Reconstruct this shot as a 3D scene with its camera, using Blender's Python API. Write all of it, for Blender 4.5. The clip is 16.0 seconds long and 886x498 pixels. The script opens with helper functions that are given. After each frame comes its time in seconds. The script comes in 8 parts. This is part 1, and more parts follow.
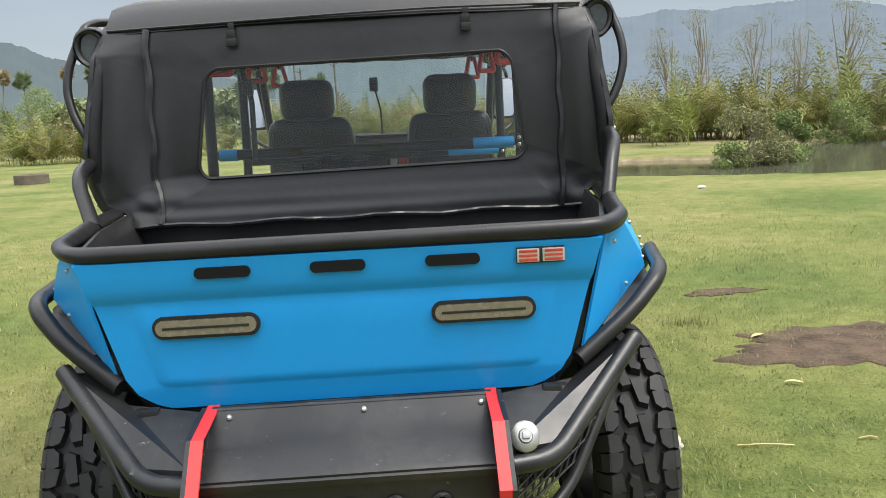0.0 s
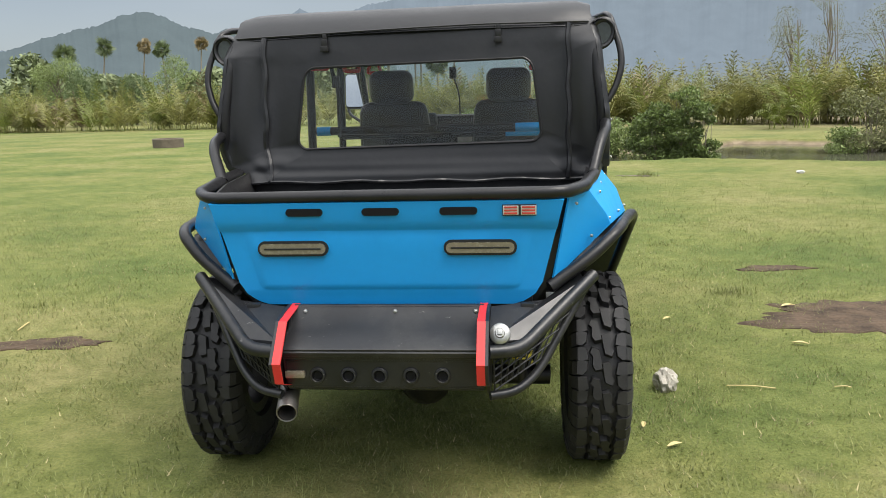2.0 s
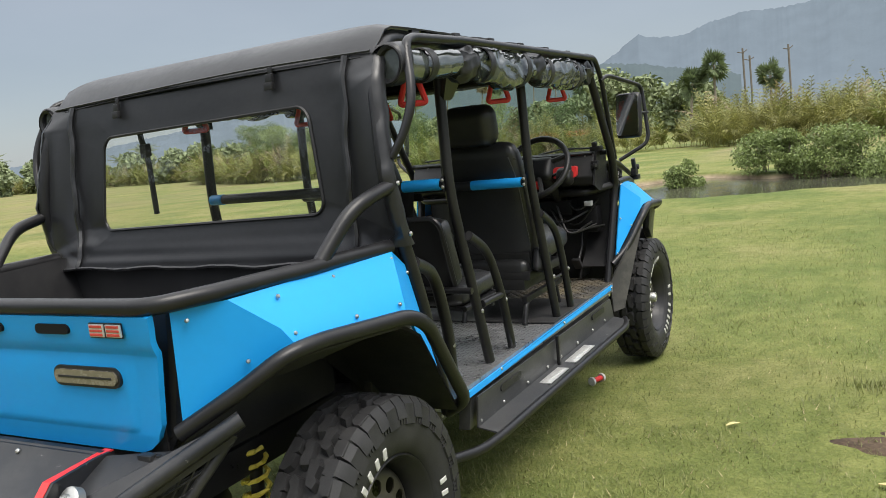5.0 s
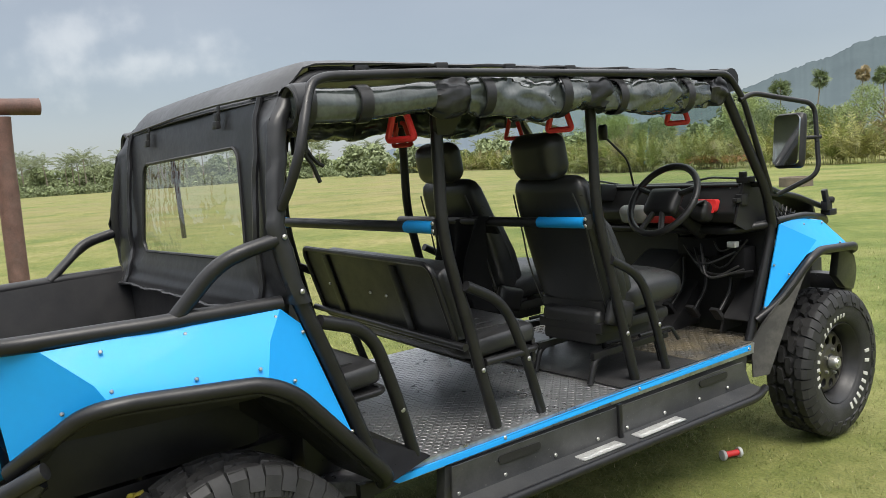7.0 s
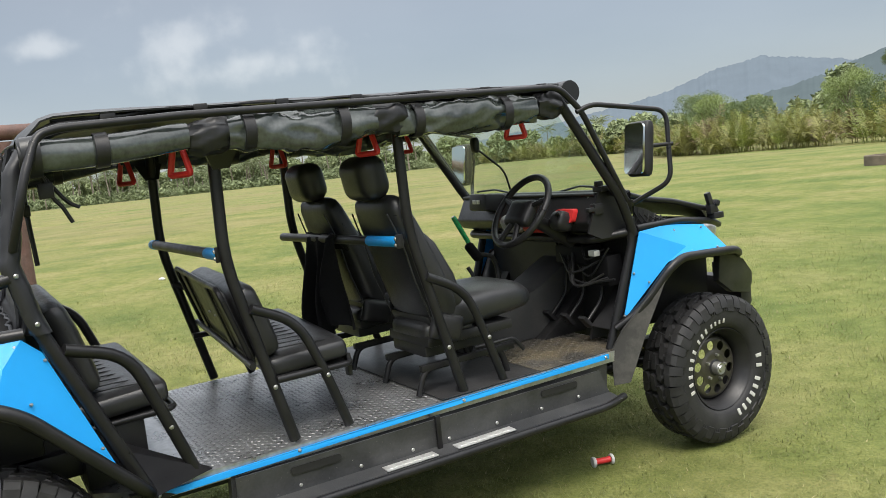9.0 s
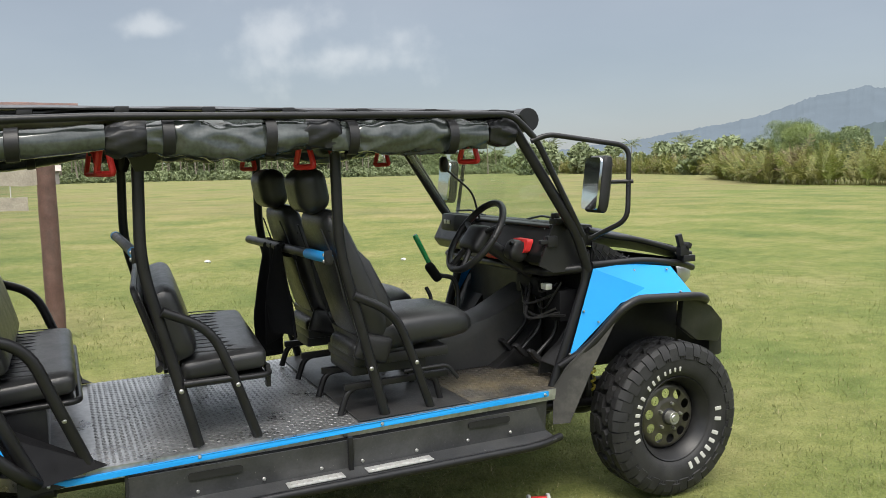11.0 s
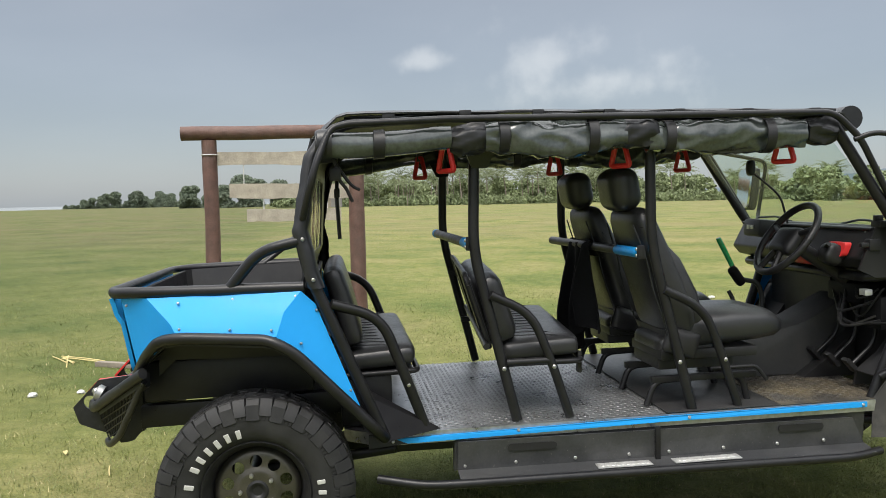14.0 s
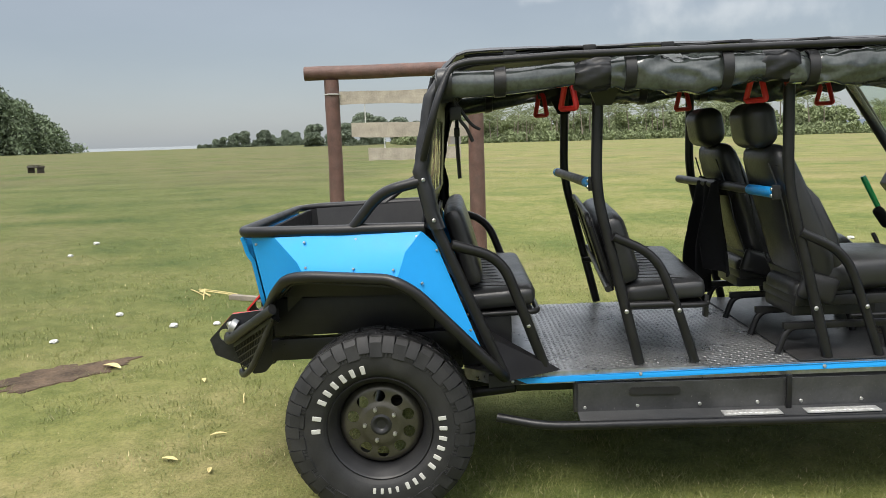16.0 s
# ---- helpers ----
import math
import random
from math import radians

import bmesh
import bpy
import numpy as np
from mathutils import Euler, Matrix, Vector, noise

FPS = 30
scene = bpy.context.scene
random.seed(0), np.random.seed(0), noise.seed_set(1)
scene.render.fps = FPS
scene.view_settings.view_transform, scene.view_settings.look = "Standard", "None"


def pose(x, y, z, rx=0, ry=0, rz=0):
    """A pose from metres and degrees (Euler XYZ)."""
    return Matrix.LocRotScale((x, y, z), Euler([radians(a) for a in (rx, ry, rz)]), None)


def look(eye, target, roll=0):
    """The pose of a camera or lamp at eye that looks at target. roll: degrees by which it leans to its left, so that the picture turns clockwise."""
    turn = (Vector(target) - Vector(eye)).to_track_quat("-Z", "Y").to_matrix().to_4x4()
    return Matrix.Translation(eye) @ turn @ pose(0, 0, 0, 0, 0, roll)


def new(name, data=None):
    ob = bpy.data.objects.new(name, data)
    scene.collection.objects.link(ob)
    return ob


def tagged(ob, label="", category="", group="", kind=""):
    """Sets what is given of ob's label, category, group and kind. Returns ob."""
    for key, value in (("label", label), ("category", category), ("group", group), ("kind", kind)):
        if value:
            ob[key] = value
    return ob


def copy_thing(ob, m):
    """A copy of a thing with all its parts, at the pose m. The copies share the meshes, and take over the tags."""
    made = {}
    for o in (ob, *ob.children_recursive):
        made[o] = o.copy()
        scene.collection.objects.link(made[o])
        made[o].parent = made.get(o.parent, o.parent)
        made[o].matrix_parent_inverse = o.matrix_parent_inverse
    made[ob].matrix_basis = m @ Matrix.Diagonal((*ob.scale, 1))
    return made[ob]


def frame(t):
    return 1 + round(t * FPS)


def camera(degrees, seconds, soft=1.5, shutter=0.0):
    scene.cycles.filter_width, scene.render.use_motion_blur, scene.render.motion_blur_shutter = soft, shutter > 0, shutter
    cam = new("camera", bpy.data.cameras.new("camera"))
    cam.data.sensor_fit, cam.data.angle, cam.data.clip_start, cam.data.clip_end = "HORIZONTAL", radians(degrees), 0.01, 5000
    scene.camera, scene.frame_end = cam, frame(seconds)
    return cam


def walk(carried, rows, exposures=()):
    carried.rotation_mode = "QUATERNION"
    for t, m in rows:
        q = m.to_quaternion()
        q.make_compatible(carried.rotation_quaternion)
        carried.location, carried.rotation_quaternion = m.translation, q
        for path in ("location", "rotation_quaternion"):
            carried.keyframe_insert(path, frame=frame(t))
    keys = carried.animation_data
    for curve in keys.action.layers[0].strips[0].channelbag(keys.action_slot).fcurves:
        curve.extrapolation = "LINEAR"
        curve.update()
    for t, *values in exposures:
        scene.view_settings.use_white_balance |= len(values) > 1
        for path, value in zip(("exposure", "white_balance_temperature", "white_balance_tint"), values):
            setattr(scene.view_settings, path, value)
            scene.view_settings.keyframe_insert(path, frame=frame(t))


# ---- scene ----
cam = camera(56.6, 16.0, soft=0.75)
PATH = [
    (0, (0.138, -2.551, 1.498), (0.236, -0.578, 1.184), -2.7),
    (0.5, (0.073, -2.831, 1.47), (0.077, -0.855, 1.162), -2.2),
    (1, (0.003, -3.174, 1.479), (-0.013, -1.201, 1.153), -1.2),
    (1.5, (0.163, -3.347, 1.51), (0.092, -1.379, 1.162), -1.3),
    (2, (0.456, -3.446, 1.556), (0.28, -1.488, 1.191), -1.4),
    (2.5, (0.751, -3.284, 1.558), (0.509, -1.328, 1.217), -2.9),
    (3, (1.044, -3.046, 1.558), (0.747, -1.094, 1.241), -2.2),
    (3.5, (1.441, -2.828, 1.509), (0.823, -0.951, 1.198), -2.4),
    (4, (1.708, -2.587, 1.528), (0.899, -0.781, 1.236), -3.8),
    (4.5, (1.946, -2.247, 1.56), (1.068, -0.469, 1.3), -3.9),
    (4.7, (2.056, -2.143, 1.545), (1.162, -0.373, 1.289), -4.6),
    (6.8, (2.958, -0.942, 1.61), (1.401, 0.295, 1.399), -4.3),
    (7, (3.033, -0.856, 1.624), (1.452, 0.35, 1.413), -3.9),
    (7.5, (3.23, -0.573, 1.625), (1.659, 0.645, 1.408), -4.3),
    (8, (3.399, -0.299, 1.656), (1.854, 0.954, 1.443), -4.8),
    (8.5, (3.65, -0.151, 1.663), (1.988, 0.942, 1.451), -4.5),
    (9, (3.844, 0.083, 1.664), (2.126, 1.083, 1.448), -6.2),
    (9.5, (3.827, 0.308, 1.606), (2.115, 1.319, 1.395), -4.7),
    (10, (3.87, 0.586, 1.686), (2.117, 1.523, 1.462), -1.4),
    (10.2, (3.905, 0.676, 1.705), (2.124, 1.56, 1.487), -0.6),
    (12.3, (4.258, 0.526, 1.708), (2.433, 1.326, 1.532), -2.2),
    (12.5, (4.236, 0.476, 1.661), (2.37, 1.182, 1.509), -2.0),
    (13, (4.243, 0.454, 1.655), (2.314, 0.961, 1.507), -1.5),
    (13.5, (4.218, 0.396, 1.655), (2.267, 0.814, 1.505), -1.0),
    (14, (4.229, 0.362, 1.592), (2.249, 0.615, 1.469), -1.2),
    (14.5, (4.213, 0.292, 1.582), (2.221, 0.365, 1.43), -1.1),
    (15, (4.231, 0.301, 1.617), (2.247, 0.19, 1.392), -1.7),
    (15.5, (4.232, 0.307, 1.574), (2.252, 0.158, 1.334), -1.8),
    (16, (4.199, 0.358, 1.605), (2.217, 0.319, 1.337), -1.8),
]
walk(cam, [(t, look(eye, target, roll)) for t, eye, target, roll in PATH],
     exposures=((0.0, 0.22), (1.5, 0.10), (3.0, 0.0), (7.0, 0.08), (10.0, 0.06), (13.0, 0.0), (16.0, 0.0)))

# ---- light: high thin overcast, a veiled sun nearly overhead ----
SUN_EL, SUN_AZ = 60.0, -115.0      # degrees; azimuth counted to the left of the car's nose
world = bpy.data.worlds.new("world")
scene.world = world
world.use_nodes = True
wn, wl = world.node_tree.nodes, world.node_tree.links
wn.clear()
w_out = wn.new("ShaderNodeOutputWorld")
w_bg = wn.new("ShaderNodeBackground")
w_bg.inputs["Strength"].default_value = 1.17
w_sky = wn.new("ShaderNodeTexSky")
w_sky.sky_type, w_sky.sun_disc = "NISHITA", False
w_sky.sun_elevation, w_sky.sun_rotation = radians(SUN_EL), radians(-SUN_AZ)
w_skybg = wn.new("ShaderNodeBackground")
w_skybg.inputs["Strength"].default_value = 0.04
w_co = wn.new("ShaderNodeTexCoord")
w_sep = wn.new("ShaderNodeSeparateXYZ")
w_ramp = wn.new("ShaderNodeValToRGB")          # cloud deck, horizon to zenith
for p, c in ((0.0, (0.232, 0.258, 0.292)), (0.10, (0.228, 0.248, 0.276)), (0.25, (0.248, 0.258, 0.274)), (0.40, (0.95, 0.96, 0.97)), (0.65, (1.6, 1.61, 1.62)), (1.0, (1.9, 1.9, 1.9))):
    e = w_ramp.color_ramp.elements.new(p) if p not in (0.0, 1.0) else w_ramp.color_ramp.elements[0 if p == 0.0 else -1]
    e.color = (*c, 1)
w_map = wn.new("ShaderNodeMapping")
w_map.inputs["Scale"].default_value = (1.0, 1.0, 3.2)
w_n1 = wn.new("ShaderNodeTexNoise")
w_n1.inputs["Scale"].default_value, w_n1.inputs["Detail"].default_value = 2.2, 6.0
w_n1.inputs["Roughness"].default_value = 0.5
w_r1 = wn.new("ShaderNodeValToRGB")
w_r1.color_ramp.elements[0].position, w_r1.color_ramp.elements[1].position = 0.35, 0.72
w_r1.color_ramp.elements[0].color, w_r1.color_ramp.elements[1].color = (0.93, 0.94, 0.95, 1), (1.13, 1.12, 1.11, 1)
w_mul = wn.new("ShaderNodeMix")
w_mul.data_type, w_mul.blend_type = "RGBA", "MULTIPLY"
w_mul.inputs["Factor"].default_value = 1.0
w_add = wn.new("ShaderNodeAddShader")
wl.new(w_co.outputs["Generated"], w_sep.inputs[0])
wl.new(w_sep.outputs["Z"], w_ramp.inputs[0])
wl.new(w_co.outputs["Generated"], w_map.inputs[0])
wl.new(w_map.outputs[0], w_n1.inputs["Vector"])
wl.new(w_n1.outputs["Fac"], w_r1.inputs[0])
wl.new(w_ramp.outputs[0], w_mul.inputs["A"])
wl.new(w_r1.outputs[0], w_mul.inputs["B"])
# a heaped white cloud low over the coconut grove
w_dir = (-math.sin(radians(75.6)) * math.cos(radians(9.1)), math.cos(radians(75.6)) * math.cos(radians(9.1)), math.sin(radians(9.1)))
w_off = wn.new("ShaderNodeVectorMath")
w_off.operation = "SUBTRACT"
w_off.inputs[1].default_value = w_dir
w_sq = wn.new("ShaderNodeVectorMath")
w_sq.operation = "MULTIPLY"
w_sq.inputs[1].default_value = (6.4, 6.4, 10.5)
w_len = wn.new("ShaderNodeVectorMath")
w_len.operation = "LENGTH"
w_n2 = wn.new("ShaderNodeTexNoise")
w_n2.inputs["Scale"].default_value, w_n2.inputs["Detail"].default_value = 17.0, 7.0
w_sub = wn.new("ShaderNodeMath")
w_sub.operation = "MULTIPLY_ADD"
w_sub.inputs[1].default_value, w_sub.inputs[2].default_value = 1.9, -0.60
w_cut = wn.new("ShaderNodeMath")
w_cut.operation = "SUBTRACT"
w_cm = wn.new("ShaderNodeMapRange")
w_cm.inputs["From Min"].default_value, w_cm.inputs["From Max"].default_value = -0.28, 0.50
w_cm.interpolation_type = "SMOOTHSTEP"
w_cm.inputs["To Max"].default_value = 0.56
w_mixc = wn.new("ShaderNodeMix")
w_mixc.data_type = "RGBA"
w_mixc.inputs["B"].default_value = (0.56, 0.55, 0.53, 1)
wl.new(w_co.outputs["Generated"], w_off.inputs[0])
wl.new(w_off.outputs[0], w_sq.inputs[0])
wl.new(w_sq.outputs[0], w_len.inputs[0])
wl.new(w_co.outputs["Generated"], w_n2.inputs["Vector"])
wl.new(w_n2.outputs["Fac"], w_sub.inputs[0])
wl.new(w_sub.outputs[0], w_cut.inputs[0])
w_dir2 = (-math.sin(radians(71.4)) * math.cos(radians(7.7)), math.cos(radians(71.4)) * math.cos(radians(7.7)), math.sin(radians(7.7)))
w_off2 = wn.new("ShaderNodeVectorMath")
w_off2.operation = "SUBTRACT"
w_off2.inputs[1].default_value = w_dir2
w_sq2 = wn.new("ShaderNodeVectorMath")
w_sq2.operation = "MULTIPLY"
w_sq2.inputs[1].default_value = (4.3, 4.3, 19.0)
w_len2 = wn.new("ShaderNodeVectorMath")
w_len2.operation = "LENGTH"
w_min = wn.new("ShaderNodeMath")
w_min.operation = "MINIMUM"
wl.new(w_co.outputs["Generated"], w_off2.inputs[0])
wl.new(w_off2.outputs[0], w_sq2.inputs[0])
wl.new(w_sq2.outputs[0], w_len2.inputs[0])
wl.new(w_len.outputs["Value"], w_min.inputs[0])
wl.new(w_len2.outputs["Value"], w_min.inputs[1])
w_dir3 = (-math.sin(radians(83.8)) * math.cos(radians(9.4)), math.cos(radians(83.8)) * math.cos(radians(9.4)), math.sin(radians(9.4)))
w_off3 = wn.new("ShaderNodeVectorMath")
w_off3.operation = "SUBTRACT"
w_off3.inputs[1].default_value = w_dir3
w_sq3 = wn.new("ShaderNodeVectorMath")
w_sq3.operation = "MULTIPLY"
w_sq3.inputs[1].default_value = (17.0, 17.0, 44.0)
w_len3 = wn.new("ShaderNodeVectorMath")
w_len3.operation = "LENGTH"
w_min3 = wn.new("ShaderNodeMath")
w_min3.operation = "MINIMUM"
wl.new(w_co.outputs["Generated"], w_off3.inputs[0])
wl.new(w_off3.outputs[0], w_sq3.inputs[0])
wl.new(w_sq3.outputs[0], w_len3.inputs[0])
wl.new(w_min.outputs[0], w_min3.inputs[0])
wl.new(w_len3.outputs["Value"], w_min3.inputs[1])
wl.new(w_min3.outputs[0], w_cut.inputs[1])
wl.new(w_cut.outputs[0], w_cm.inputs["Value"])
wl.new(w_cm.outputs["Result"], w_mixc.inputs["Factor"])
wl.new(w_mul.outputs["Result"], w_mixc.inputs["A"])
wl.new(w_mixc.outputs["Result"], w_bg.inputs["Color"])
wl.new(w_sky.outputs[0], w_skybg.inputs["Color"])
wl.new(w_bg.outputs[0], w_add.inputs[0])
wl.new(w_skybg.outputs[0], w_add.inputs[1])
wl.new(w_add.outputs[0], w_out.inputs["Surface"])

sun_data = bpy.data.lights.new("sun", "SUN")
sun_data.energy, sun_data.angle, sun_data.color = 3.3, radians(30), (1.0, 0.945, 0.865)
sun = new("sun", sun_data)
sun_dir = Vector((-math.sin(radians(SUN_AZ)) * math.cos(radians(SUN_EL)), math.cos(radians(SUN_AZ)) * math.cos(radians(SUN_EL)), math.sin(radians(SUN_EL))))
sun.matrix_world = look(sun_dir * 60, (0, 0, 0))

# ---- materials ----
def mat(name, color, rough=0.5, metal=0.0, vary=0.15, scale=20.0, bump=0.0, bump_scale=120.0, coat=0.0, dust=0.0, dust_color=(0.32, 0.30, 0.26), spec=0.5, island=0.0, per_object=0.0, scuff=0.0, thin=0.0):
    """A surface with two scales of variation, fine relief and a film of dust."""
    m = bpy.data.materials.new(name)
    m.use_nodes = True
    n, l = m.node_tree.nodes, m.node_tree.links
    b = n["Principled BSDF"]
    b.inputs["Metallic"].default_value = metal
    b.inputs["Coat Weight"].default_value = coat
    b.inputs["Coat Roughness"].default_value = 0.08
    b.inputs["Specular IOR Level"].default_value = spec
    tc = n.new("ShaderNodeTexCoord")
    big = n.new("ShaderNodeTexNoise")
    big.inputs["Scale"].default_value, big.inputs["Detail"].default_value = scale, 5
    fine = n.new("ShaderNodeTexNoise")
    fine.inputs["Scale"].default_value, fine.inputs["Detail"].default_value = scale * 9, 4
    l.new(tc.outputs["Object"], big.inputs["Vector"])
    l.new(tc.outputs["Object"], fine.inputs["Vector"])
    mx = n.new("ShaderNodeMix")
    mx.inputs["Factor"].default_value = 0.4
    l.new(big.outputs["Fac"], mx.inputs["A"])
    l.new(fine.outputs["Fac"], mx.inputs["B"])
    mr = n.new("ShaderNodeMapRange")
    mr.inputs["From Min"].default_value, mr.inputs["From Max"].default_value = 0.3, 0.7
    mr.inputs["To Min"].default_value, mr.inputs["To Max"].default_value = 1 - vary, 1 + vary
    l.new(mx.outputs["Result"], mr.inputs["Value"])
    val = mr.outputs["Result"]
    if island or per_object:
        src = n.new("ShaderNodeNewGeometry").outputs["Random Per Island"] if island else n.new("ShaderNodeObjectInfo").outputs["Random"]
        k = island or per_object
        r2 = n.new("ShaderNodeMapRange")
        r2.inputs["To Min"].default_value, r2.inputs["To Max"].default_value = 1 - k, 1 + k
        l.new(src, r2.inputs["Value"])
        mm = n.new("ShaderNodeMath")
        mm.operation = "MULTIPLY"
        l.new(val, mm.inputs[0])
        l.new(r2.outputs["Result"], mm.inputs[1])
        val = mm.outputs[0]
    cm = n.new("ShaderNodeMix")
    cm.data_type, cm.blend_type = "RGBA", "MULTIPLY"
    cm.inputs["Factor"].default_value = 1.0
    cm.inputs["A"].default_value = (*color, 1)
    l.new(val, cm.inputs["B"])
    out = cm.outputs["Result"]
    rr = n.new("ShaderNodeMapRange")
    rr.inputs["From Min"].default_value, rr.inputs["From Max"].default_value = 0.3, 0.7
    rr.inputs["To Min"].default_value, rr.inputs["To Max"].default_value = max(rough - 0.08, 0.02), min(rough + 0.1, 1)
    l.new(mx.outputs["Result"], rr.inputs["Value"])
    l.new(rr.outputs["Result"], b.inputs["Roughness"])
    if dust:
        dn = n.new("ShaderNodeTexNoise")
        dn.inputs["Scale"].default_value, dn.inputs["Detail"].default_value = scale * 0.45, 8
        dn.inputs["Roughness"].default_value = 0.7
        l.new(tc.outputs["Object"], dn.inputs["Vector"])
        dr = n.new("ShaderNodeMapRange")
        dr.inputs["From Min"].default_value, dr.inputs["From Max"].default_value = 0.45, 0.8
        dr.inputs["To Max"].default_value = dust
        l.new(dn.outputs["Fac"], dr.inputs["Value"])
        dm = n.new("ShaderNodeMix")
        dm.data_type = "RGBA"
        l.new(dr.outputs["Result"], dm.inputs["Factor"])
        l.new(out, dm.inputs["A"])
        dm.inputs["B"].default_value = (*dust_color, 1)
        out = dm.outputs["Result"]
    if scuff:
        # short pale scratches and dried splashes
        sm = n.new("ShaderNodeMapping")
        sm.inputs["Scale"].default_value = (1.0, 3.0, 1.6)
        sm.inputs["Rotation"].default_value = (0.3, 0.5, 0.9)
        l.new(tc.outputs["Object"], sm.inputs[0])
        sn = n.new("ShaderNodeTexNoise")
        sn.inputs["Scale"].default_value, sn.inputs["Detail"].default_value, sn.inputs["Roughness"].default_value = 26, 9, 0.72
        l.new(sm.outputs[0], sn.inputs["Vector"])
        sr = n.new("ShaderNodeMapRange")
        sr.inputs["From Min"].default_value, sr.inputs["From Max"].default_value = 0.64, 0.72
        sr.inputs["To Max"].default_value = scuff
        l.new(sn.outputs["Fac"], sr.inputs["Value"])
        sx = n.new("ShaderNodeMix")
        sx.data_type = "RGBA"
        l.new(sr.outputs["Result"], sx.inputs["Factor"])
        l.new(out, sx.inputs["A"])
        sx.inputs["B"].default_value = (0.38, 0.37, 0.34, 1)
        out = sx.outputs["Result"]
    l.new(out, b.inputs["Base Color"])
    if thin:
        # light that passes through a thin leaf
        tl = n.new("ShaderNodeBsdfTranslucent")
        l.new(out, tl.inputs["Color"])
        ms = n.new("ShaderNodeMixShader")
        ms.inputs[0].default_value = thin
        l.new(b.outputs[0], ms.inputs[1])
        l.new(tl.outputs[0], ms.inputs[2])
        l.new(ms.outputs[0], n["Material Output"].inputs["Surface"])
    if bump:
        bn = n.new("ShaderNodeTexNoise")
        bn.inputs["Scale"].default_value, bn.inputs["Detail"].default_value = bump_scale, 3
        l.new(tc.outputs["Object"], bn.inputs["Vector"])
        bp = n.new("ShaderNodeBump")
        bp.inputs["Strength"].default_value, bp.inputs["Distance"].default_value = bump, 0.01
        l.new(bn.outputs["Fac"], bp.inputs["Height"])
        l.new(bp.outputs["Normal"], b.inputs["Normal"])
    return m


def clear_pane(name, tint=(1, 1, 1), gloss=0.08, rough=0.03, haze=0.0, wave=0.0):
    """A thin clear sheet: mostly see-through, a little mirror and a little milky scatter."""
    m = bpy.data.materials.new(name)
    m.use_nodes = True
    n, l = m.node_tree.nodes, m.node_tree.links
    n.remove(n["Principled BSDF"])
    tr = n.new("ShaderNodeBsdfTransparent")
    tr.inputs["Color"].default_value = (*tint, 1)
    gl = n.new("ShaderNodeBsdfGlossy")
    gl.inputs["Roughness"].default_value = rough
    di = n.new("ShaderNodeBsdfDiffuse")
    di.inputs["Color"].default_value = (0.6, 0.62, 0.6, 1)
    a = n.new("ShaderNodeMixShader")
    b = n.new("ShaderNodeMixShader")
    a.inputs[0].default_value, b.inputs[0].default_value = gloss, haze
    if wave:
        fr = n.new("ShaderNodeFresnel")
        fr.inputs["IOR"].default_value = 1.5
        sc = n.new("ShaderNodeMath")
        sc.operation = "MULTIPLY_ADD"
        sc.inputs[1].default_value, sc.inputs[2].default_value = 1.6, gloss - 0.06
        tc = n.new("ShaderNodeTexCoord")
        nz = n.new("ShaderNodeTexNoise")
        nz.inputs["Scale"].default_value, nz.inputs["Detail"].default_value = 4.5, 3.0
        bp = n.new("ShaderNodeBump")
        bp.inputs["Strength"].default_value, bp.inputs["Distance"].default_value = wave, 0.05
        l.new(tc.outputs["Object"], nz.inputs["Vector"])
        l.new(nz.outputs["Fac"], bp.inputs["Height"])
        l.new(bp.outputs["Normal"], gl.inputs["Normal"])
        l.new(fr.outputs[0], sc.inputs[0])
        l.new(sc.outputs[0], a.inputs[0])
    l.new(tr.outputs[0], a.inputs[1])
    l.new(gl.outputs[0], a.inputs[2])
    l.new(a.outputs[0], b.inputs[1])
    l.new(di.outputs[0], b.inputs[2])
    l.new(b.outputs[0], n["Material Output"].inputs["Surface"])
    return m


BLUE = mat("blue_paint", (0.010, 0.295, 0.72), 0.46, vary=0.04, scale=3, bump=0.03, bump_scale=260, coat=0.06, dust=0.03, spec=0.35)
BLACK = mat("black_powder_coat", (0.011, 0.011, 0.0122), 0.34, vary=0.25, scale=14, bump=0.06, bump_scale=700, dust=0.02, spec=0.36)
BLACKSAT = mat("black_bumper_paint", (0.011, 0.012, 0.0145), 0.36, vary=0.35, scale=9, bump=0.05, bump_scale=500, dust=0.10, spec=0.45, scuff=0.6)
BOARD = mat("scuffed_grey_board", (0.036, 0.037, 0.039), 0.38, vary=0.35, scale=9, bump=0.05, bump_scale=300, scuff=0.7, dust=0.15, dust_color=(0.22, 0.21, 0.19))
CONSOLE = mat("grey_moulded_plastic", (0.040, 0.041, 0.042), 0.45, vary=0.2, scale=9, bump=0.04, bump_scale=300, dust=0.2, dust_color=(0.20, 0.18, 0.15))
CANVAS = mat("black_vinyl_canopy", (0.016, 0.0165, 0.0185), 0.36, vary=0.2, scale=6, bump=0.14, bump_scale=14, dust=0.008, spec=0.42)
LEATHER = mat("black_leatherette", (0.021, 0.0215, 0.023), 0.34, vary=0.15, scale=12, bump=0.10, bump_scale=420, dust=0.03)
RUBBER = mat("tyre_rubber", (0.020, 0.020, 0.021), 0.55, vary=0.4, scale=16, bump=0.14, bump_scale=300, dust=0.11, dust_color=(0.16, 0.15, 0.13), spec=0.32)
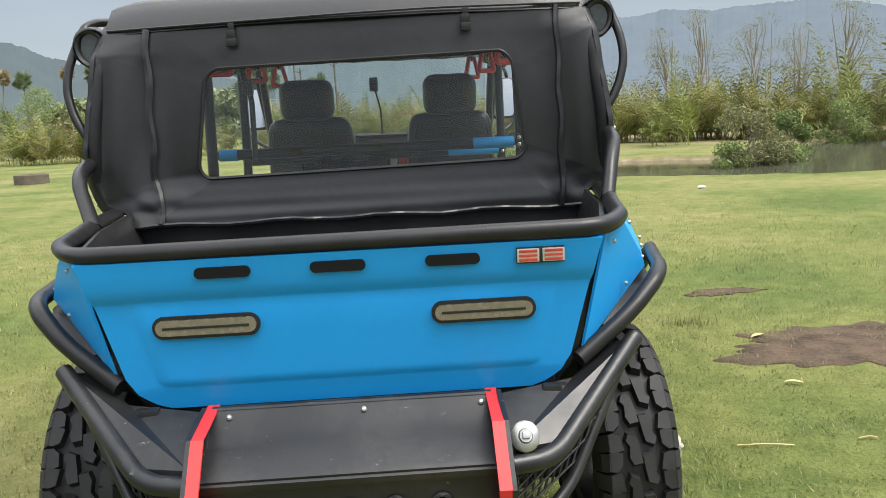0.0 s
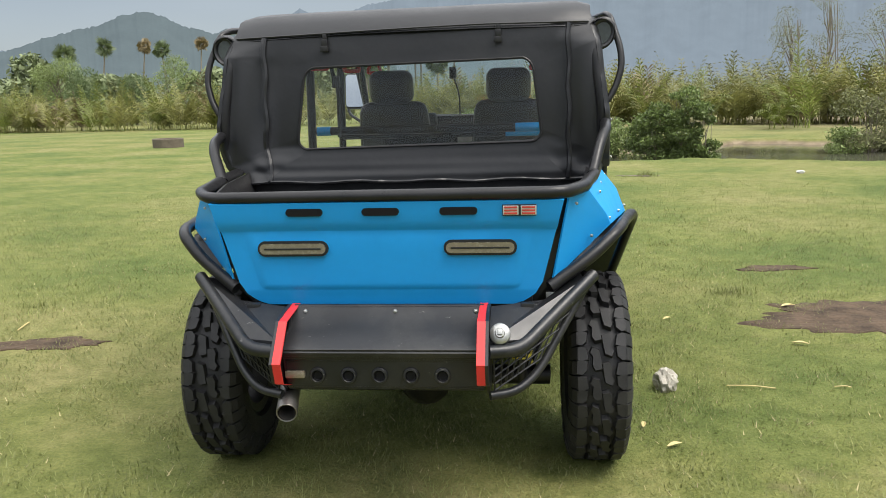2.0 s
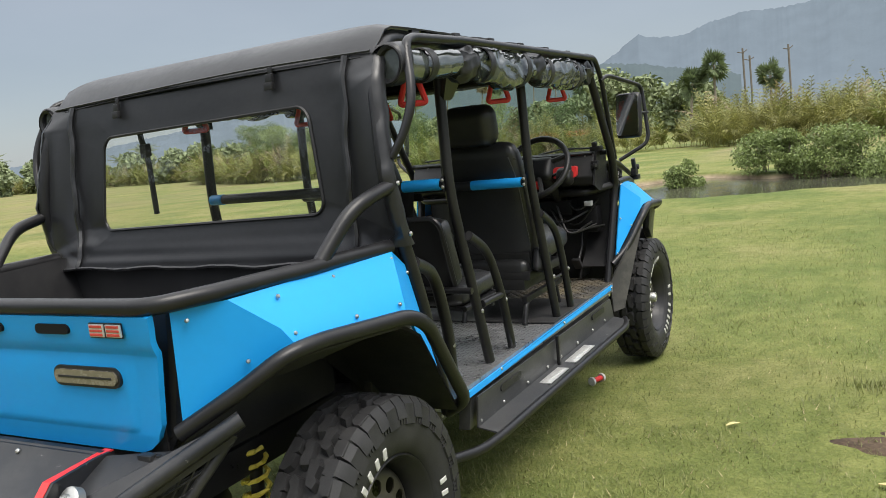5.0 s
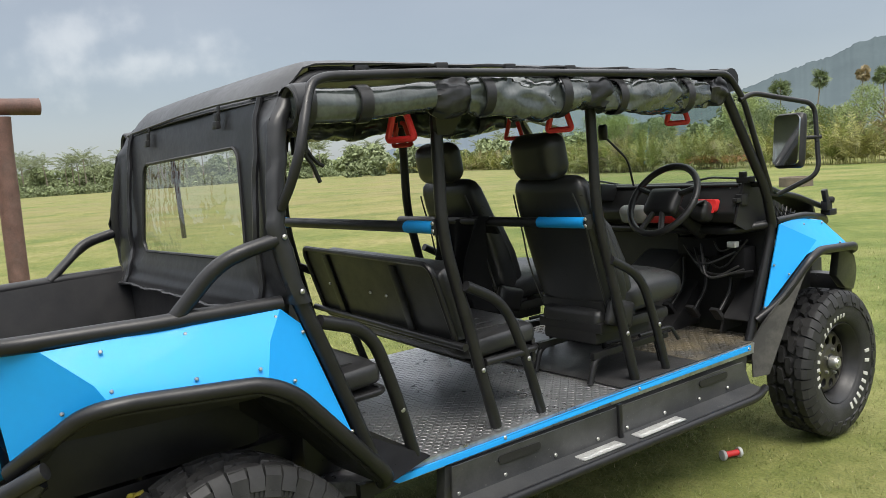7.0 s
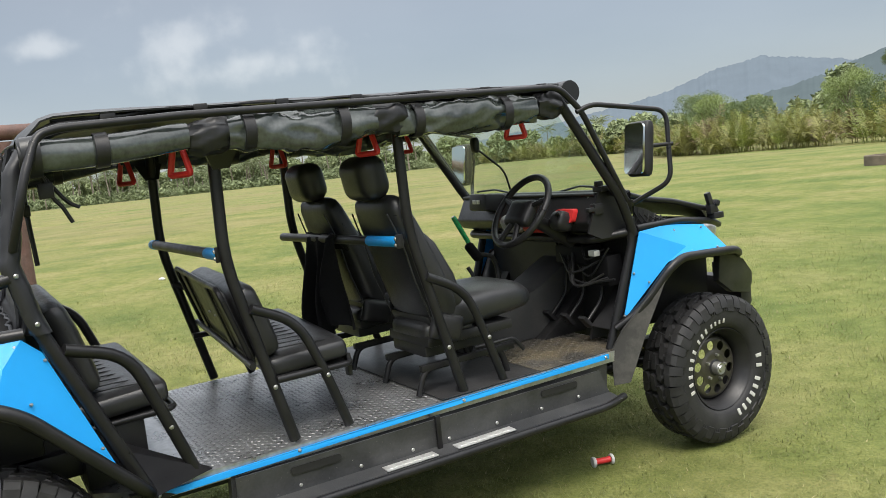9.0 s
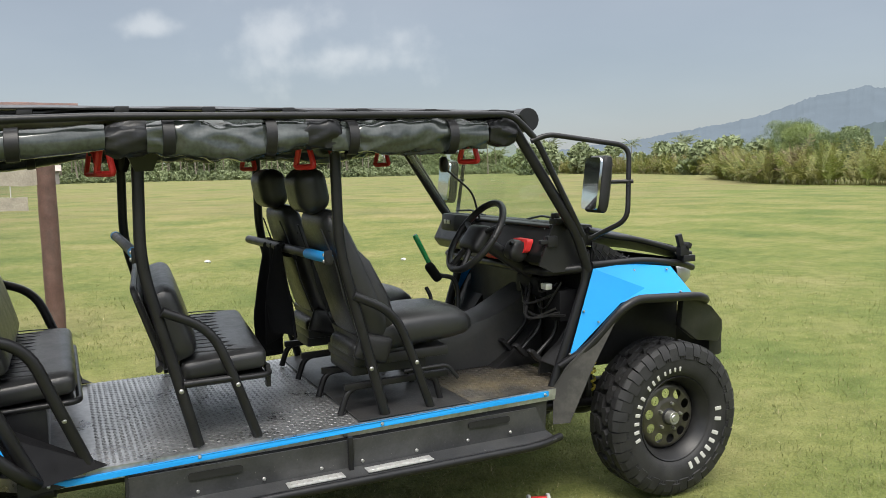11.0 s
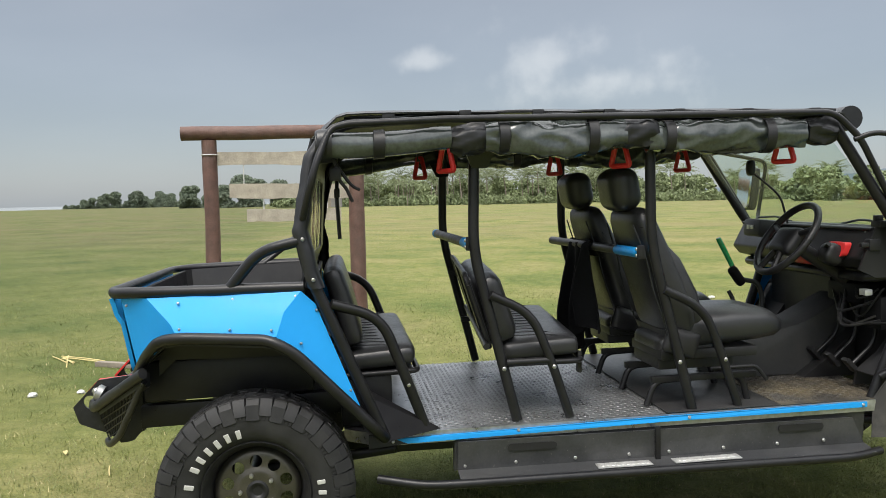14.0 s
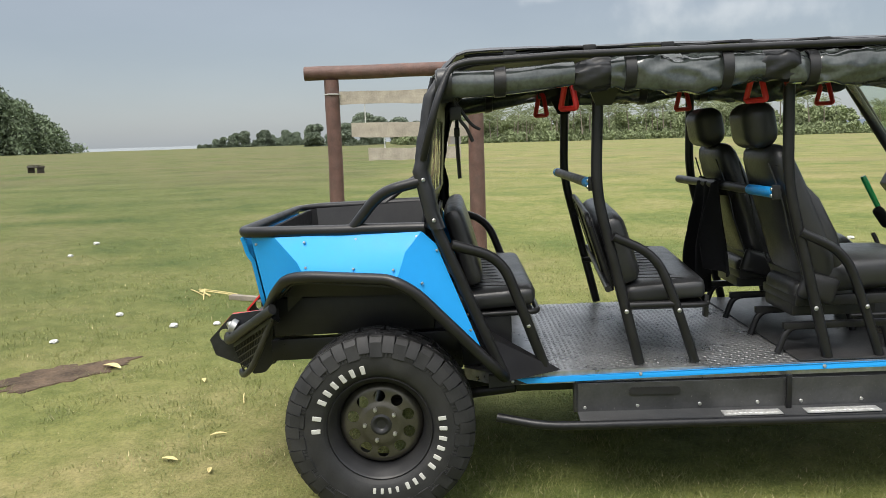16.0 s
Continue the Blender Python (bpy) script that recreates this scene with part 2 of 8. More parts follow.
RIM = mat("gunmetal_rim", (0.088, 0.082, 0.068), 0.36, metal=0.7, vary=0.2, scale=18, dust=0.12)
PLASTIC = mat("black_plastic", (0.015, 0.015, 0.0162), 0.40, vary=0.15, scale=14, bump=0.05, bump_scale=500, dust=0.04, spec=0.36)
STEEL = mat("galvanised_steel", (0.42, 0.42, 0.40), 0.38, metal=0.85, vary=0.15, scale=60)
ALU = mat("tread_plate_aluminium", (0.62, 0.62, 0.60), 0.4, metal=0.6, vary=0.2, scale=40, dust=0.3)
RED = mat("red_paint", (0.62, 0.03, 0.03), 0.4, vary=0.08, scale=20)
# near-black that stands in for shade in openings and under the dash
HOLLOW_SHADE = mat("hollow_shade_black", (0.006, 0.006, 0.007), 0.6, vary=0.1, scale=20, spec=0.2)
NIPAH_GREEN = mat("green_nipah_frond", (0.19, 0.225, 0.052), 0.45, vary=0.4, scale=0.3, island=0.4, thin=0.35)
LAMPGLASS = mat("smoked_tail_lamp", (0.17, 0.15, 0.11), 0.25, vary=0.1, scale=40, coat=0.6)
WHITE = mat("raised_white_letter", (0.46, 0.46, 0.43), 0.7, vary=0.15, scale=60, dust=0.3)
SILVER = mat("silver_badge", (0.6, 0.6, 0.6), 0.35, metal=0.6, vary=0.1, scale=60)
ORANGE = mat("red_badge_face", (0.42, 0.05, 0.035), 0.4, vary=0.1, scale=60)
PLATE = mat("worn_chequer_plate", (0.42, 0.425, 0.435), 0.31, metal=0.78, vary=0.5, scale=4, bump=0.05, bump_scale=200, dust=0.25, dust_color=(0.09, 0.078, 0.06))
RELIEF = mat("worn_plate_relief", (0.27, 0.273, 0.278), 0.38, metal=0.7, vary=0.5, scale=6, dust=0.15, dust_color=(0.20, 0.17, 0.12), spec=0.3)
DARKMAT = mat("dark_rubber_mat", (0.05, 0.046, 0.040), 0.45, vary=0.45, scale=6, bump=0.2, bump_scale=70, dust=0.55, dust_color=(0.28, 0.215, 0.10))
BLACKMAT = mat("black_rubber_mat", (0.026, 0.026, 0.027), 0.40, vary=0.3, scale=6, bump=0.1, bump_scale=90, dust=0.15, dust_color=(0.12, 0.10, 0.07))
VINYLROLL = mat("rolled_clear_vinyl", (0.050, 0.058, 0.055), 0.13, vary=0.5, scale=7, bump=0.16, bump_scale=8, coat=0.7)
MIRROR = mat("mirror_glass", (0.85, 0.87, 0.88), 0.03, metal=1.0, vary=0.02, scale=5)
CLOTH = mat("black_cloth", (0.010, 0.010, 0.011), 0.9, vary=0.2, scale=30, bump=0.3, bump_scale=60, spec=0.2)
WINDOW = clear_pane("clear_vinyl_window", (0.95, 0.96, 0.94), 0.06, 0.05, 0.010, wave=0.25)
SCREEN = clear_pane("windscreen_glass", (0.90, 0.95, 0.92), 0.07, 0.01, 0.02)
YELLOW = mat("yellow_spring", (0.65, 0.55, 0.08), 0.5, vary=0.15, scale=30, dust=0.2)
GREENGLASS = mat("green_bottle", (0.02, 0.36, 0.11), 0.15, vary=0.1, scale=30, coat=0.5)
POST = mat("red_brown_post", (0.105, 0.055, 0.043), 0.65, vary=0.45, scale=9, bump=0.5, bump_scale=30, dust=0.12)
PLANK = mat("weathered_plank", (0.36, 0.32, 0.26), 0.8, vary=0.3, scale=8, bump=0.4, bump_scale=40, dust=0.3)
STONE = mat("pale_stone", (0.42, 0.39, 0.33), 0.9, vary=0.3, scale=14, bump=0.8, bump_scale=26)
CONCRETE = mat("weathered_concrete", (0.12, 0.098, 0.072), 0.9, vary=0.4, scale=5, bump=0.5, bump_scale=14)
LITTER = mat("white_litter", (0.50, 0.50, 0.48), 0.6, vary=0.1, scale=30)
DRY = mat("dry_leaf", (0.55, 0.45, 0.20), 0.7, vary=0.3, scale=20)
DEADBARK = mat("dead_grey_trunk", (0.13, 0.115, 0.095), 0.9, vary=0.3, scale=4, bump=0.6, bump_scale=14)
BARK = mat("grey_bark", (0.22, 0.19, 0.15), 0.9, vary=0.3, scale=4, bump=0.6, bump_scale=14)
LEAF_DARK = mat("dark_leaf", (0.112, 0.155, 0.060), 0.6, vary=0.3, scale=0.6, island=0.45, thin=0.25)
LEAF_BUSH = mat("glossy_bush_leaf", (0.135, 0.185, 0.052), 0.42, vary=0.35, scale=0.9, island=0.55, thin=0.25)
# headland leaves greyed: some haze is mixed into the colour
LEAF_HEAD_HAZE = mat("hazed_headland_leaf", (0.105, 0.140, 0.078), 0.75, vary=0.4, scale=0.09, island=0.4)
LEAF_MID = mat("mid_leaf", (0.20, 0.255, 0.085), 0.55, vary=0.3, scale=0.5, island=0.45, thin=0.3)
# shore trees' grey-green includes painted haze
LEAF_HAZE = mat("hazed_shore_leaf", (0.15, 0.185, 0.13), 0.8, vary=0.3, scale=0.1, island=0.35)
LEAF_THIN = mat("thin_grey_leaf", (0.185, 0.195, 0.085), 0.6, vary=0.2, scale=0.5, island=0.4, thin=0.3)
NIPAH = mat("nipah_frond", (0.26, 0.258, 0.085), 0.5, vary=0.4, scale=0.25, island=0.45, thin=0.35)
# woods round the pasture, lightened in base colour to imitate haze
LEAF_FAR_HAZE = mat("hazed_far_leaf", (0.205, 0.245, 0.125), 0.85, vary=0.3, scale=0.2, island=0.18)
# coconut fronds with distance haze painted into a paler base colour
COCO_HAZE = mat("hazed_palm_frond", (0.185, 0.215, 0.115), 0.65, vary=0.3, scale=0.3, island=0.35, thin=0.3)
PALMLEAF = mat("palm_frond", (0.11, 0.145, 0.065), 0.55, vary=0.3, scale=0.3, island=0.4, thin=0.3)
DRYFROND = mat("dry_brown_frond", (0.22, 0.175, 0.095), 0.7, vary=0.3, scale=0.4, island=0.4)
GRASSBLADE = mat("grass_blade", (0.190, 0.208, 0.068), 0.6, vary=0.35, scale=0.7, island=0.3, thin=0.3)
STRAW = mat("straw_blade", (0.36, 0.31, 0.16), 0.7, vary=0.3, scale=0.7, island=0.35)

# ---- mesh helpers ----
def finish(bm, name, material, parent=None, label="", smooth=True, angle=40):
    me = bpy.data.meshes.new(name)
    bmesh.ops.recalc_face_normals(bm, faces=bm.faces)
    bm.to_mesh(me)
    bm.free()
    me.materials.append(material)
    if smooth:
        me.shade_smooth()
        me.set_sharp_from_angle(angle=radians(angle))
    ob = new(name, me)
    if parent is not None:
        ob.parent = parent
    return tagged(ob, label)


def part(name, bm, material, parent, label="", smooth=True, angle=40):
    """One mesh object under a thing or under a part."""
    return finish(bm, name, material, parent, label, smooth, angle)


def thing(name, label, category, at=(0, 0, 0), group=""):
    ob = new(name)
    ob.empty_display_size = 0.1
    ob.location = at
    return tagged(ob, label, category, group)


def from_arrays(name, verts, faces, material, parent=None, smooth=False):
    me = bpy.data.meshes.new(name)
    me.from_pydata(verts, [], faces)
    me.materials.append(material)
    if smooth:
        me.shade_smooth()
    ob = new(name, me)
    if parent is not None:
        ob.parent = parent
    return ob


def fillet(pts, bend, steps=5):
    """The path with its corners rounded."""
    pts = [Vector(p) for p in pts]
    out = [pts[0]]
    for a, b, c in zip(pts, pts[1:], pts[2:]):
        d1, d2 = (a - b), (c - b)
        k = min(bend, d1.length * 0.48, d2.length * 0.48)
        p, q = b + d1.normalized() * k, b + d2.normalized() * k
        for i in range(steps + 1):
            t = i / steps
            out.append(p * (1 - t) ** 2 + b * 2 * t * (1 - t) + q * t * t)
    out.append(pts[-1])
    return out


def tube(bm, pts, r=0.022, bend=0.06, n=12, caps=True, r_end=None):
    path = fillet(pts, bend) if len(pts) > 2 else [Vector(p) for p in pts]
    up, rings = None, []
    for i, p in enumerate(path):
        d = ((path[min(i + 1, len(path) - 1)] - p).normalized() + (p - path[max(i - 1, 0)]).normalized()).normalized()
        if up is None:
            up = d.orthogonal().normalized()
        up = (up - d * up.dot(d)).normalized()
        side = d.cross(up)
        rad = r if r_end is None else r + (r_end - r) * i / (len(path) - 1)
        rings.append([bm.verts.new(p + (up * math.cos(a) + side * math.sin(a)) * rad) for a in (2 * math.pi * k / n for k in range(n))])
    for a, b in zip(rings, rings[1:]):
        for k in range(n):
            bm.faces.new((a[k], a[(k + 1) % n], b[(k + 1) % n], b[k]))
    if caps:
        bm.faces.new(rings[0])
        bm.faces.new(rings[-1])
    return bm


def tubes(*paths, r=0.022, bend=0.06, n=12):
    bm = bmesh.new()
    for p in paths:
        tube(bm, p, r, bend, n)
    return bm


def box(bm, center, size, turn=None, bevel=0.0, seg=2):
    m = Matrix.Translation(center) @ (turn if turn is not None else Matrix.Identity(4)) @ Matrix.Diagonal((*size, 1))
    r = bmesh.ops.create_cube(bm, size=1.0, matrix=m)
    if bevel:
        es = {e for v in r["verts"] for e in v.link_edges}
        bmesh.ops.bevel(bm, geom=list(es), offset=bevel, segments=seg, affect="EDGES", profile=0.6)
    return bm


def boxes(*items, bevel=0.0, seg=2):
    bm = bmesh.new()
    for it in items:
        box(bm, it[0], it[1], it[2] if len(it) > 2 else None, bevel, seg)
    return bm


def prism(bm, outline, offset, bevel=0.0):
    """A flat outline given a thickness along the vector offset."""
    a = [bm.verts.new(p) for p in outline]
    b = [bm.verts.new(Vector(p) + Vector(offset)) for p in outline]
    fs = [bm.faces.new(a), bm.faces.new(list(reversed(b)))]
    n = len(a)
    for i in range(n):
        fs.append(bm.faces.new((a[i], b[i], b[(i + 1) % n], a[(i + 1) % n])))
    if bevel:
        bmesh.ops.recalc_face_normals(bm, faces=fs)
        es = {e for f in fs for e in f.edges}
        bmesh.ops.bevel(bm, geom=list(es), offset=bevel, segments=2, affect="EDGES", profile=0.6)
    return bm


def lathe(bm, profile, center, axis="X", n=48):
    """Spins (radius, along) pairs round an axis through center."""
    rings = []
    for r, h in profile:
        ring = []
        for k in range(n):
            a = 2 * math.pi * k / n
            c, s = r * math.cos(a), r * math.sin(a)
            v = {"X": (h, c, s), "Y": (c, h, s), "Z": (c, s, h)}[axis]
            ring.append(bm.verts.new(Vector(center) + Vector(v)))
        rings.append(ring)
    for a, b in zip(rings, rings[1:]):
        for k in range(n):
            bm.faces.new((a[k], a[(k + 1) % n], b[(k + 1) % n], b[k]))
    return bm


def rounded_rect(w, h, r, n=6):
    out = []
    for cx, cy, a0 in ((w / 2 - r, h / 2 - r, 0), (-w / 2 + r, h / 2 - r, 90), (-w / 2 + r, -h / 2 + r, 180), (w / 2 - r, -h / 2 + r, 270)):
        for k in range(n + 1):
            a = radians(a0 + 90 * k / n)
            out.append((cx + r * math.cos(a), cy + r * math.sin(a)))
    return out


def solid(bm, thick):
    bmesh.ops.recalc_face_normals(bm, faces=bm.faces)
    bmesh.ops.solidify(bm, geom=list(bm.faces), thickness=thick)
    return bm


def cushion(bm, center, size, turn=None, r=0.05, puff=0.012, cuts=9):
    """A padded block: rounded box whose large faces swell a little."""
    m = Matrix.Translation(center) @ (turn if turn is not None else Matrix.Identity(4))
    hx, hy, hz = size[0] / 2, size[1] / 2, size[2] / 2
    r = min(r, hx * 0.95, hy * 0.95, hz * 0.95)
    t = bmesh.new()
    bmesh.ops.create_cube(t, size=2.0)
    bmesh.ops.subdivide_edges(t, edges=t.edges, cuts=cuts, use_grid_fill=True)
    tv = []
    for v in t.verts:
        c = []
        for k, h in zip(v.co, (hx, hy, hz)):
            inner = h - r
            c.append(k * h)
        p = Vector(c)
        q = Vector((max(-hx + r, min(hx - r, p.x)), max(-hy + r, min(hy - r, p.y)), max(-hz + r, min(hz - r, p.z))))
        d = p - q
        if d.length > 1e-6:
            p = q + d.normalized() * r
        u = (1 - min(1, abs(p.x) / hx) ** 3), (1 - min(1, abs(p.y) / hy) ** 3), (1 - min(1, abs(p.z) / hz) ** 3)
        s = sorted((hx, hy, hz))[0]
        if s == hz:
            p.z += math.copysign(puff, p.z) * u[0] * u[1] * (abs(p.z) / hz)
        elif s == hy:
            p.y += math.copysign(puff, p.y) * u[0] * u[2] * (abs(p.y) / hy)
        else:
            p.x += math.copysign(puff, p.x) * u[1] * u[2] * (abs(p.x) / hx)
        tv.append(bm.verts.new(m @ p))
    t.verts.index_update()
    for f in t.faces:
        bm.faces.new([tv[v.index] for v in f.verts])
    t.free()
    return bm


def studs(points, normal, parent, r=0.011, name="bolt"):
    """Round bolt heads, each an object of its own on one shared mesh."""
    bm = bmesh.new()
    lathe(bm, [(0.0001, 0.005), (r * 0.6, 0.0045), (r, 0.001), (r, -0.003)], (0, 0, 0), "Z", 10)
    bmesh.ops.remove_doubles(bm, verts=bm.verts, dist=0.0003)
    first = part(name, bm, STEEL, parent)
    for i, p in enumerate(points):
        nrm = Vector(normal[i] if isinstance(normal, list) else normal)
        o = first if i == 0 else first.copy()
        if i:
            scene.collection.objects.link(o)
        o.matrix_local = Matrix.Translation(p) @ nrm.to_track_quat("Z", "Y").to_matrix().to_4x4()

# ---- ground, water, hills ----
def smooth01(v):
    v = np.clip(v, 0, 1)
    return v * v * (3 - 2 * v)


def hump(x, y, k):
    """Slow unevenness of the turf, about 1 high."""
    return np.sin(x * 1.3 * k + 0.7) * np.sin(y * 1.1 * k + 1.9) * 0.5 + np.sin(x * 0.53 * k - y * 0.71 * k + 0.4) * 0.5


def channel(x, y):
    """Depth of the stream beyond the car's nose: 0 on the turf, 1 in the water."""
    near = np.interp(x, [-4.5, -3, -1.4, -0.4, 0.6, 2.4, 5, 7, 8, 10, 20, 40], [18.0, 16.4, 16.1, 16.2, 17.2, 17.2, 18.0, 17.0, 16.0, 15.3, 13.8, 11.5])
    far = np.interp(x, [-4.5, -3.2, -1, 0, 1, 2.5, 5, 6.5, 8.2, 9.6, 11, 12.2, 14, 20, 30, 40], [24.0, 25.5, 23.6, 23.6, 23.4, 23.0, 23.2, 24.6, 26.6, 25.8, 24.9, 26.8, 31.0, 33.5, 30.0, 26.0])
    edge = 0.12 * np.sin(x * 2.1) + 0.08 * np.sin(x * 4.7 + 1)
    return smooth01((np.minimum(y - near, far - y) + edge) / 0.55) * smooth01((x + 5.0) / 1.3)


def ground_z(x, y):
    x, y = np.asarray(x, float), np.asarray(y, float)
    z = -0.0055 * np.clip(y, -8, 45)
    r = np.hypot(x, y)
    z = z + 0.012 * hump(x, y, 0.8) * smooth01((r - 1.5) / 3) + 0.05 * hump(x, y, 0.13) * smooth01((r - 8) / 15)
    z = z - 0.62 * channel(x, y)
    sea = smooth01((-0.86 * x - 0.5 * y - 420) / 60) * smooth01((-y - 40) / 60)
    return z - 3.0 * sea


def axis_steps(lo, hi, fine, reach):
    a = [0.0]
    while a[-1] < hi:
        d = fine if a[-1] < reach else fine * (1 + (a[-1] - reach) / 4)
        a.append(a[-1] + min(d, 250))
    b = [0.0]
    while b[-1] > lo:
        d = fine if -b[-1] < reach else fine * (1 + (-b[-1] - reach) / 4)
        b.append(b[-1] - min(d, 250))
    return np.array(sorted(set(a + b)))


gx, gy = axis_steps(-3500, 3500, 0.16, 9), axis_steps(-3500, 3500, 0.16, 18)
GX, GY = np.meshgrid(gx, gy)
GZ = ground_z(GX, GY)
nx, ny = len(gx), len(gy)
idx = np.arange(nx * ny).reshape(ny, nx)
quads = np.stack([idx[:-1, :-1], idx[:-1, 1:], idx[1:, 1:], idx[1:, :-1]], -1).reshape(-1, 4)
ground_me = bpy.data.meshes.new("ground")
ground_me.from_pydata(np.stack([GX, GY, GZ], -1).reshape(-1, 3).tolist(), [], quads.tolist())
ground_me.shade_smooth()


def turf_material():
    m = bpy.data.materials.new("mown_turf")
    m.use_nodes = True
    n, l = m.node_tree.nodes, m.node_tree.links
    b = n["Principled BSDF"]
    b.inputs["Roughness"].default_value = 0.9
    b.inputs["Specular IOR Level"].default_value = 0.2
    tc = n.new("ShaderNodeTexCoord")

    def noise_tex(scale, detail=5, rough=0.55):
        t = n.new("ShaderNodeTexNoise")
        t.inputs["Scale"].default_value, t.inputs["Detail"].default_value, t.inputs["Roughness"].default_value = scale, detail, rough
        l.new(tc.outputs["Object"], t.inputs["Vector"])
        return t.outputs["Fac"]

    def ramp(fac, stops):
        r = n.new("ShaderNodeValToRGB")
        els = r.color_ramp.elements
        els[0].position, els[0].color = stops[0][0], (*stops[0][1], 1)
        els[1].position, els[1].color = stops[-1][0], (*stops[-1][1], 1)
        for p, c in stops[1:-1]:
            els.new(p).color = (*c, 1)
        l.new(fac, r.inputs[0])
        return r.outputs[0]

    def mix(a, bb, fac, mode="MIX"):
        x = n.new("ShaderNodeMix")
        x.data_type, x.blend_type = "RGBA", mode
        for s, v in (("A", a), ("B", bb), ("Factor", fac)):
            if hasattr(v, "links"):
                l.new(v, x.inputs[s])
            else:
                x.inputs[s].default_value = v
        return x.outputs["Result"]

    patches = ramp(noise_tex(0.35, 6, 0.6), [(0.34, (0.092, 0.126, 0.031)), (0.5, (0.160, 0.173, 0.051)), (0.66, (0.224, 0.206, 0.084))])
    wide = ramp(noise_tex(0.035, 3), [(0.4, (0.90, 0.98, 0.9)), (0.62, (1.12, 1.05, 1.12))])
    col = mix(patches, wide, 0.8, "MULTIPLY")
    blades = ramp(noise_tex(55, 4, 0.7), [(0.3, (0.58, 0.61, 0.55)), (0.5, (1.0, 1.0, 1.0)), (0.72, (1.36, 1.30, 1.32))])
    col = mix(col, blades, 0.75, "MULTIPLY")
    mid = ramp(noise_tex(5.5, 5, 0.65), [(0.35, (0.68, 0.73, 0.62)), (0.62, (1.13, 1.10, 1.15))])
    col = mix(col, mid, 0.8, "MULTIPLY")
    bare = ramp(noise_tex(0.9, 8, 0.72), [(0.62, (0, 0, 0)), (0.71, (1, 1, 1))])
    soil = ramp(noise_tex(14, 5), [(0.3, (0.11, 0.075, 0.045)), (0.7, (0.21, 0.155, 0.10))])
    half = n.new("ShaderNodeMath")
    half.operation = "MULTIPLY"
    half.inputs[1].default_value = 0.38
    l.new(bare, half.inputs[0])
    col = mix(col, soil, half.outputs[0])
    # wet mud on the stream's banks, dry tan grass out on the pasture
    geo = n.new("ShaderNodeNewGeometry")
    sep = n.new("ShaderNodeSeparateXYZ")
    l.new(geo.outputs["Position"], sep.inputs[0])

    def span(sock, lo, hi):
        r = n.new("ShaderNodeMapRange")
        r.interpolation_type = "SMOOTHSTEP"
        r.inputs["From Min"].default_value, r.inputs["From Max"].default_value = lo, hi
        l.new(sock, r.inputs["Value"])
        return r.outputs["Result"]

    def times(a, bb):
        r = n.new("ShaderNodeMath")
        r.operation = "MULTIPLY"
        for s, v in ((0, a), (1, bb)):
            if hasattr(v, "links"):
                l.new(v, r.inputs[s])
            else:
                r.inputs[s].default_value = v
        return r.outputs[0]

    dry = ramp(noise_tex(0.11, 6, 0.65), [(0.40, (0, 0, 0)), (0.60, (1, 1, 1))])
    col = mix(col, (0.205, 0.162, 0.085, 1), times(times(dry, span(sep.outputs["X"], -12.0, -40.0)), 0.62))
    olive = span(sep.outputs["X"], -3.0, -16.0)
    col = mix(col, (0.94, 0.97, 0.92, 1), times(olive, 1.0), "MULTIPLY")
    # turf colour multiplied darker towards the car's rear left
    darkened = times(span(sep.outputs["Y"], 3.0, -7.0), span(sep.outputs["X"], 1.2, -3.5))
    col = mix(col, (0.62, 0.64, 0.66, 1), darkened, "MULTIPLY")
    mud = ramp(noise_tex(3.0, 5), [(0.3, (0.15, 0.115, 0.075)), (0.7, (0.29, 0.23, 0.155))])
    col = mix(col, mud, times(span(sep.outputs["Z"], -0.17, -0.30), span(sep.outputs["X"], -6.5, -5.0)))
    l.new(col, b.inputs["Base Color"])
    bp = n.new("ShaderNodeBump")
    bp.inputs["Strength"].default_value, bp.inputs["Distance"].default_value = 0.8, 0.03
    l.new(noise_tex(40, 4, 0.7), bp.inputs["Height"])
    l.new(bp.outputs["Normal"], b.inputs["Normal"])
    return m


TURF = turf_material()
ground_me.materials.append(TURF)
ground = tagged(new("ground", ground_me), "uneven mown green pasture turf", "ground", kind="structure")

WATER = mat("still_muddy_water", (0.07, 0.07, 0.05), 0.06, vary=0.2, scale=0.6, bump=0.02, bump_scale=6)
SEA = mat("sea", (0.34, 0.36, 0.37), 0.12, vary=0.1, scale=0.01, bump=0.1, bump_scale=0.3)
water = tagged(from_arrays("water", [(-6, 11, -0.33), (60, 11, -0.33), (60, 37, -0.33), (-6, 37, -0.33)], [(0, 1, 2, 3)], WATER), "still muddy water in a narrow stream", "water", kind="structure")
sea = tagged(from_arrays("water_sea", [(-6000, -6000, -0.8), (-200, -6000, -0.8), (-200, -40, -0.8), (-6000, -40, -0.8)], [(0, 1, 2, 3)], SEA), "flat grey sea on the horizon", "sea", kind="structure")


def hill_haze_material(name, low, high):
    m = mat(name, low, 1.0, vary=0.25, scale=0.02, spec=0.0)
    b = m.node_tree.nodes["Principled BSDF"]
    # bluish emission stands in for haze; the hills glow by themselves
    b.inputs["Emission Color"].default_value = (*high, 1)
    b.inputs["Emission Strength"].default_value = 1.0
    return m


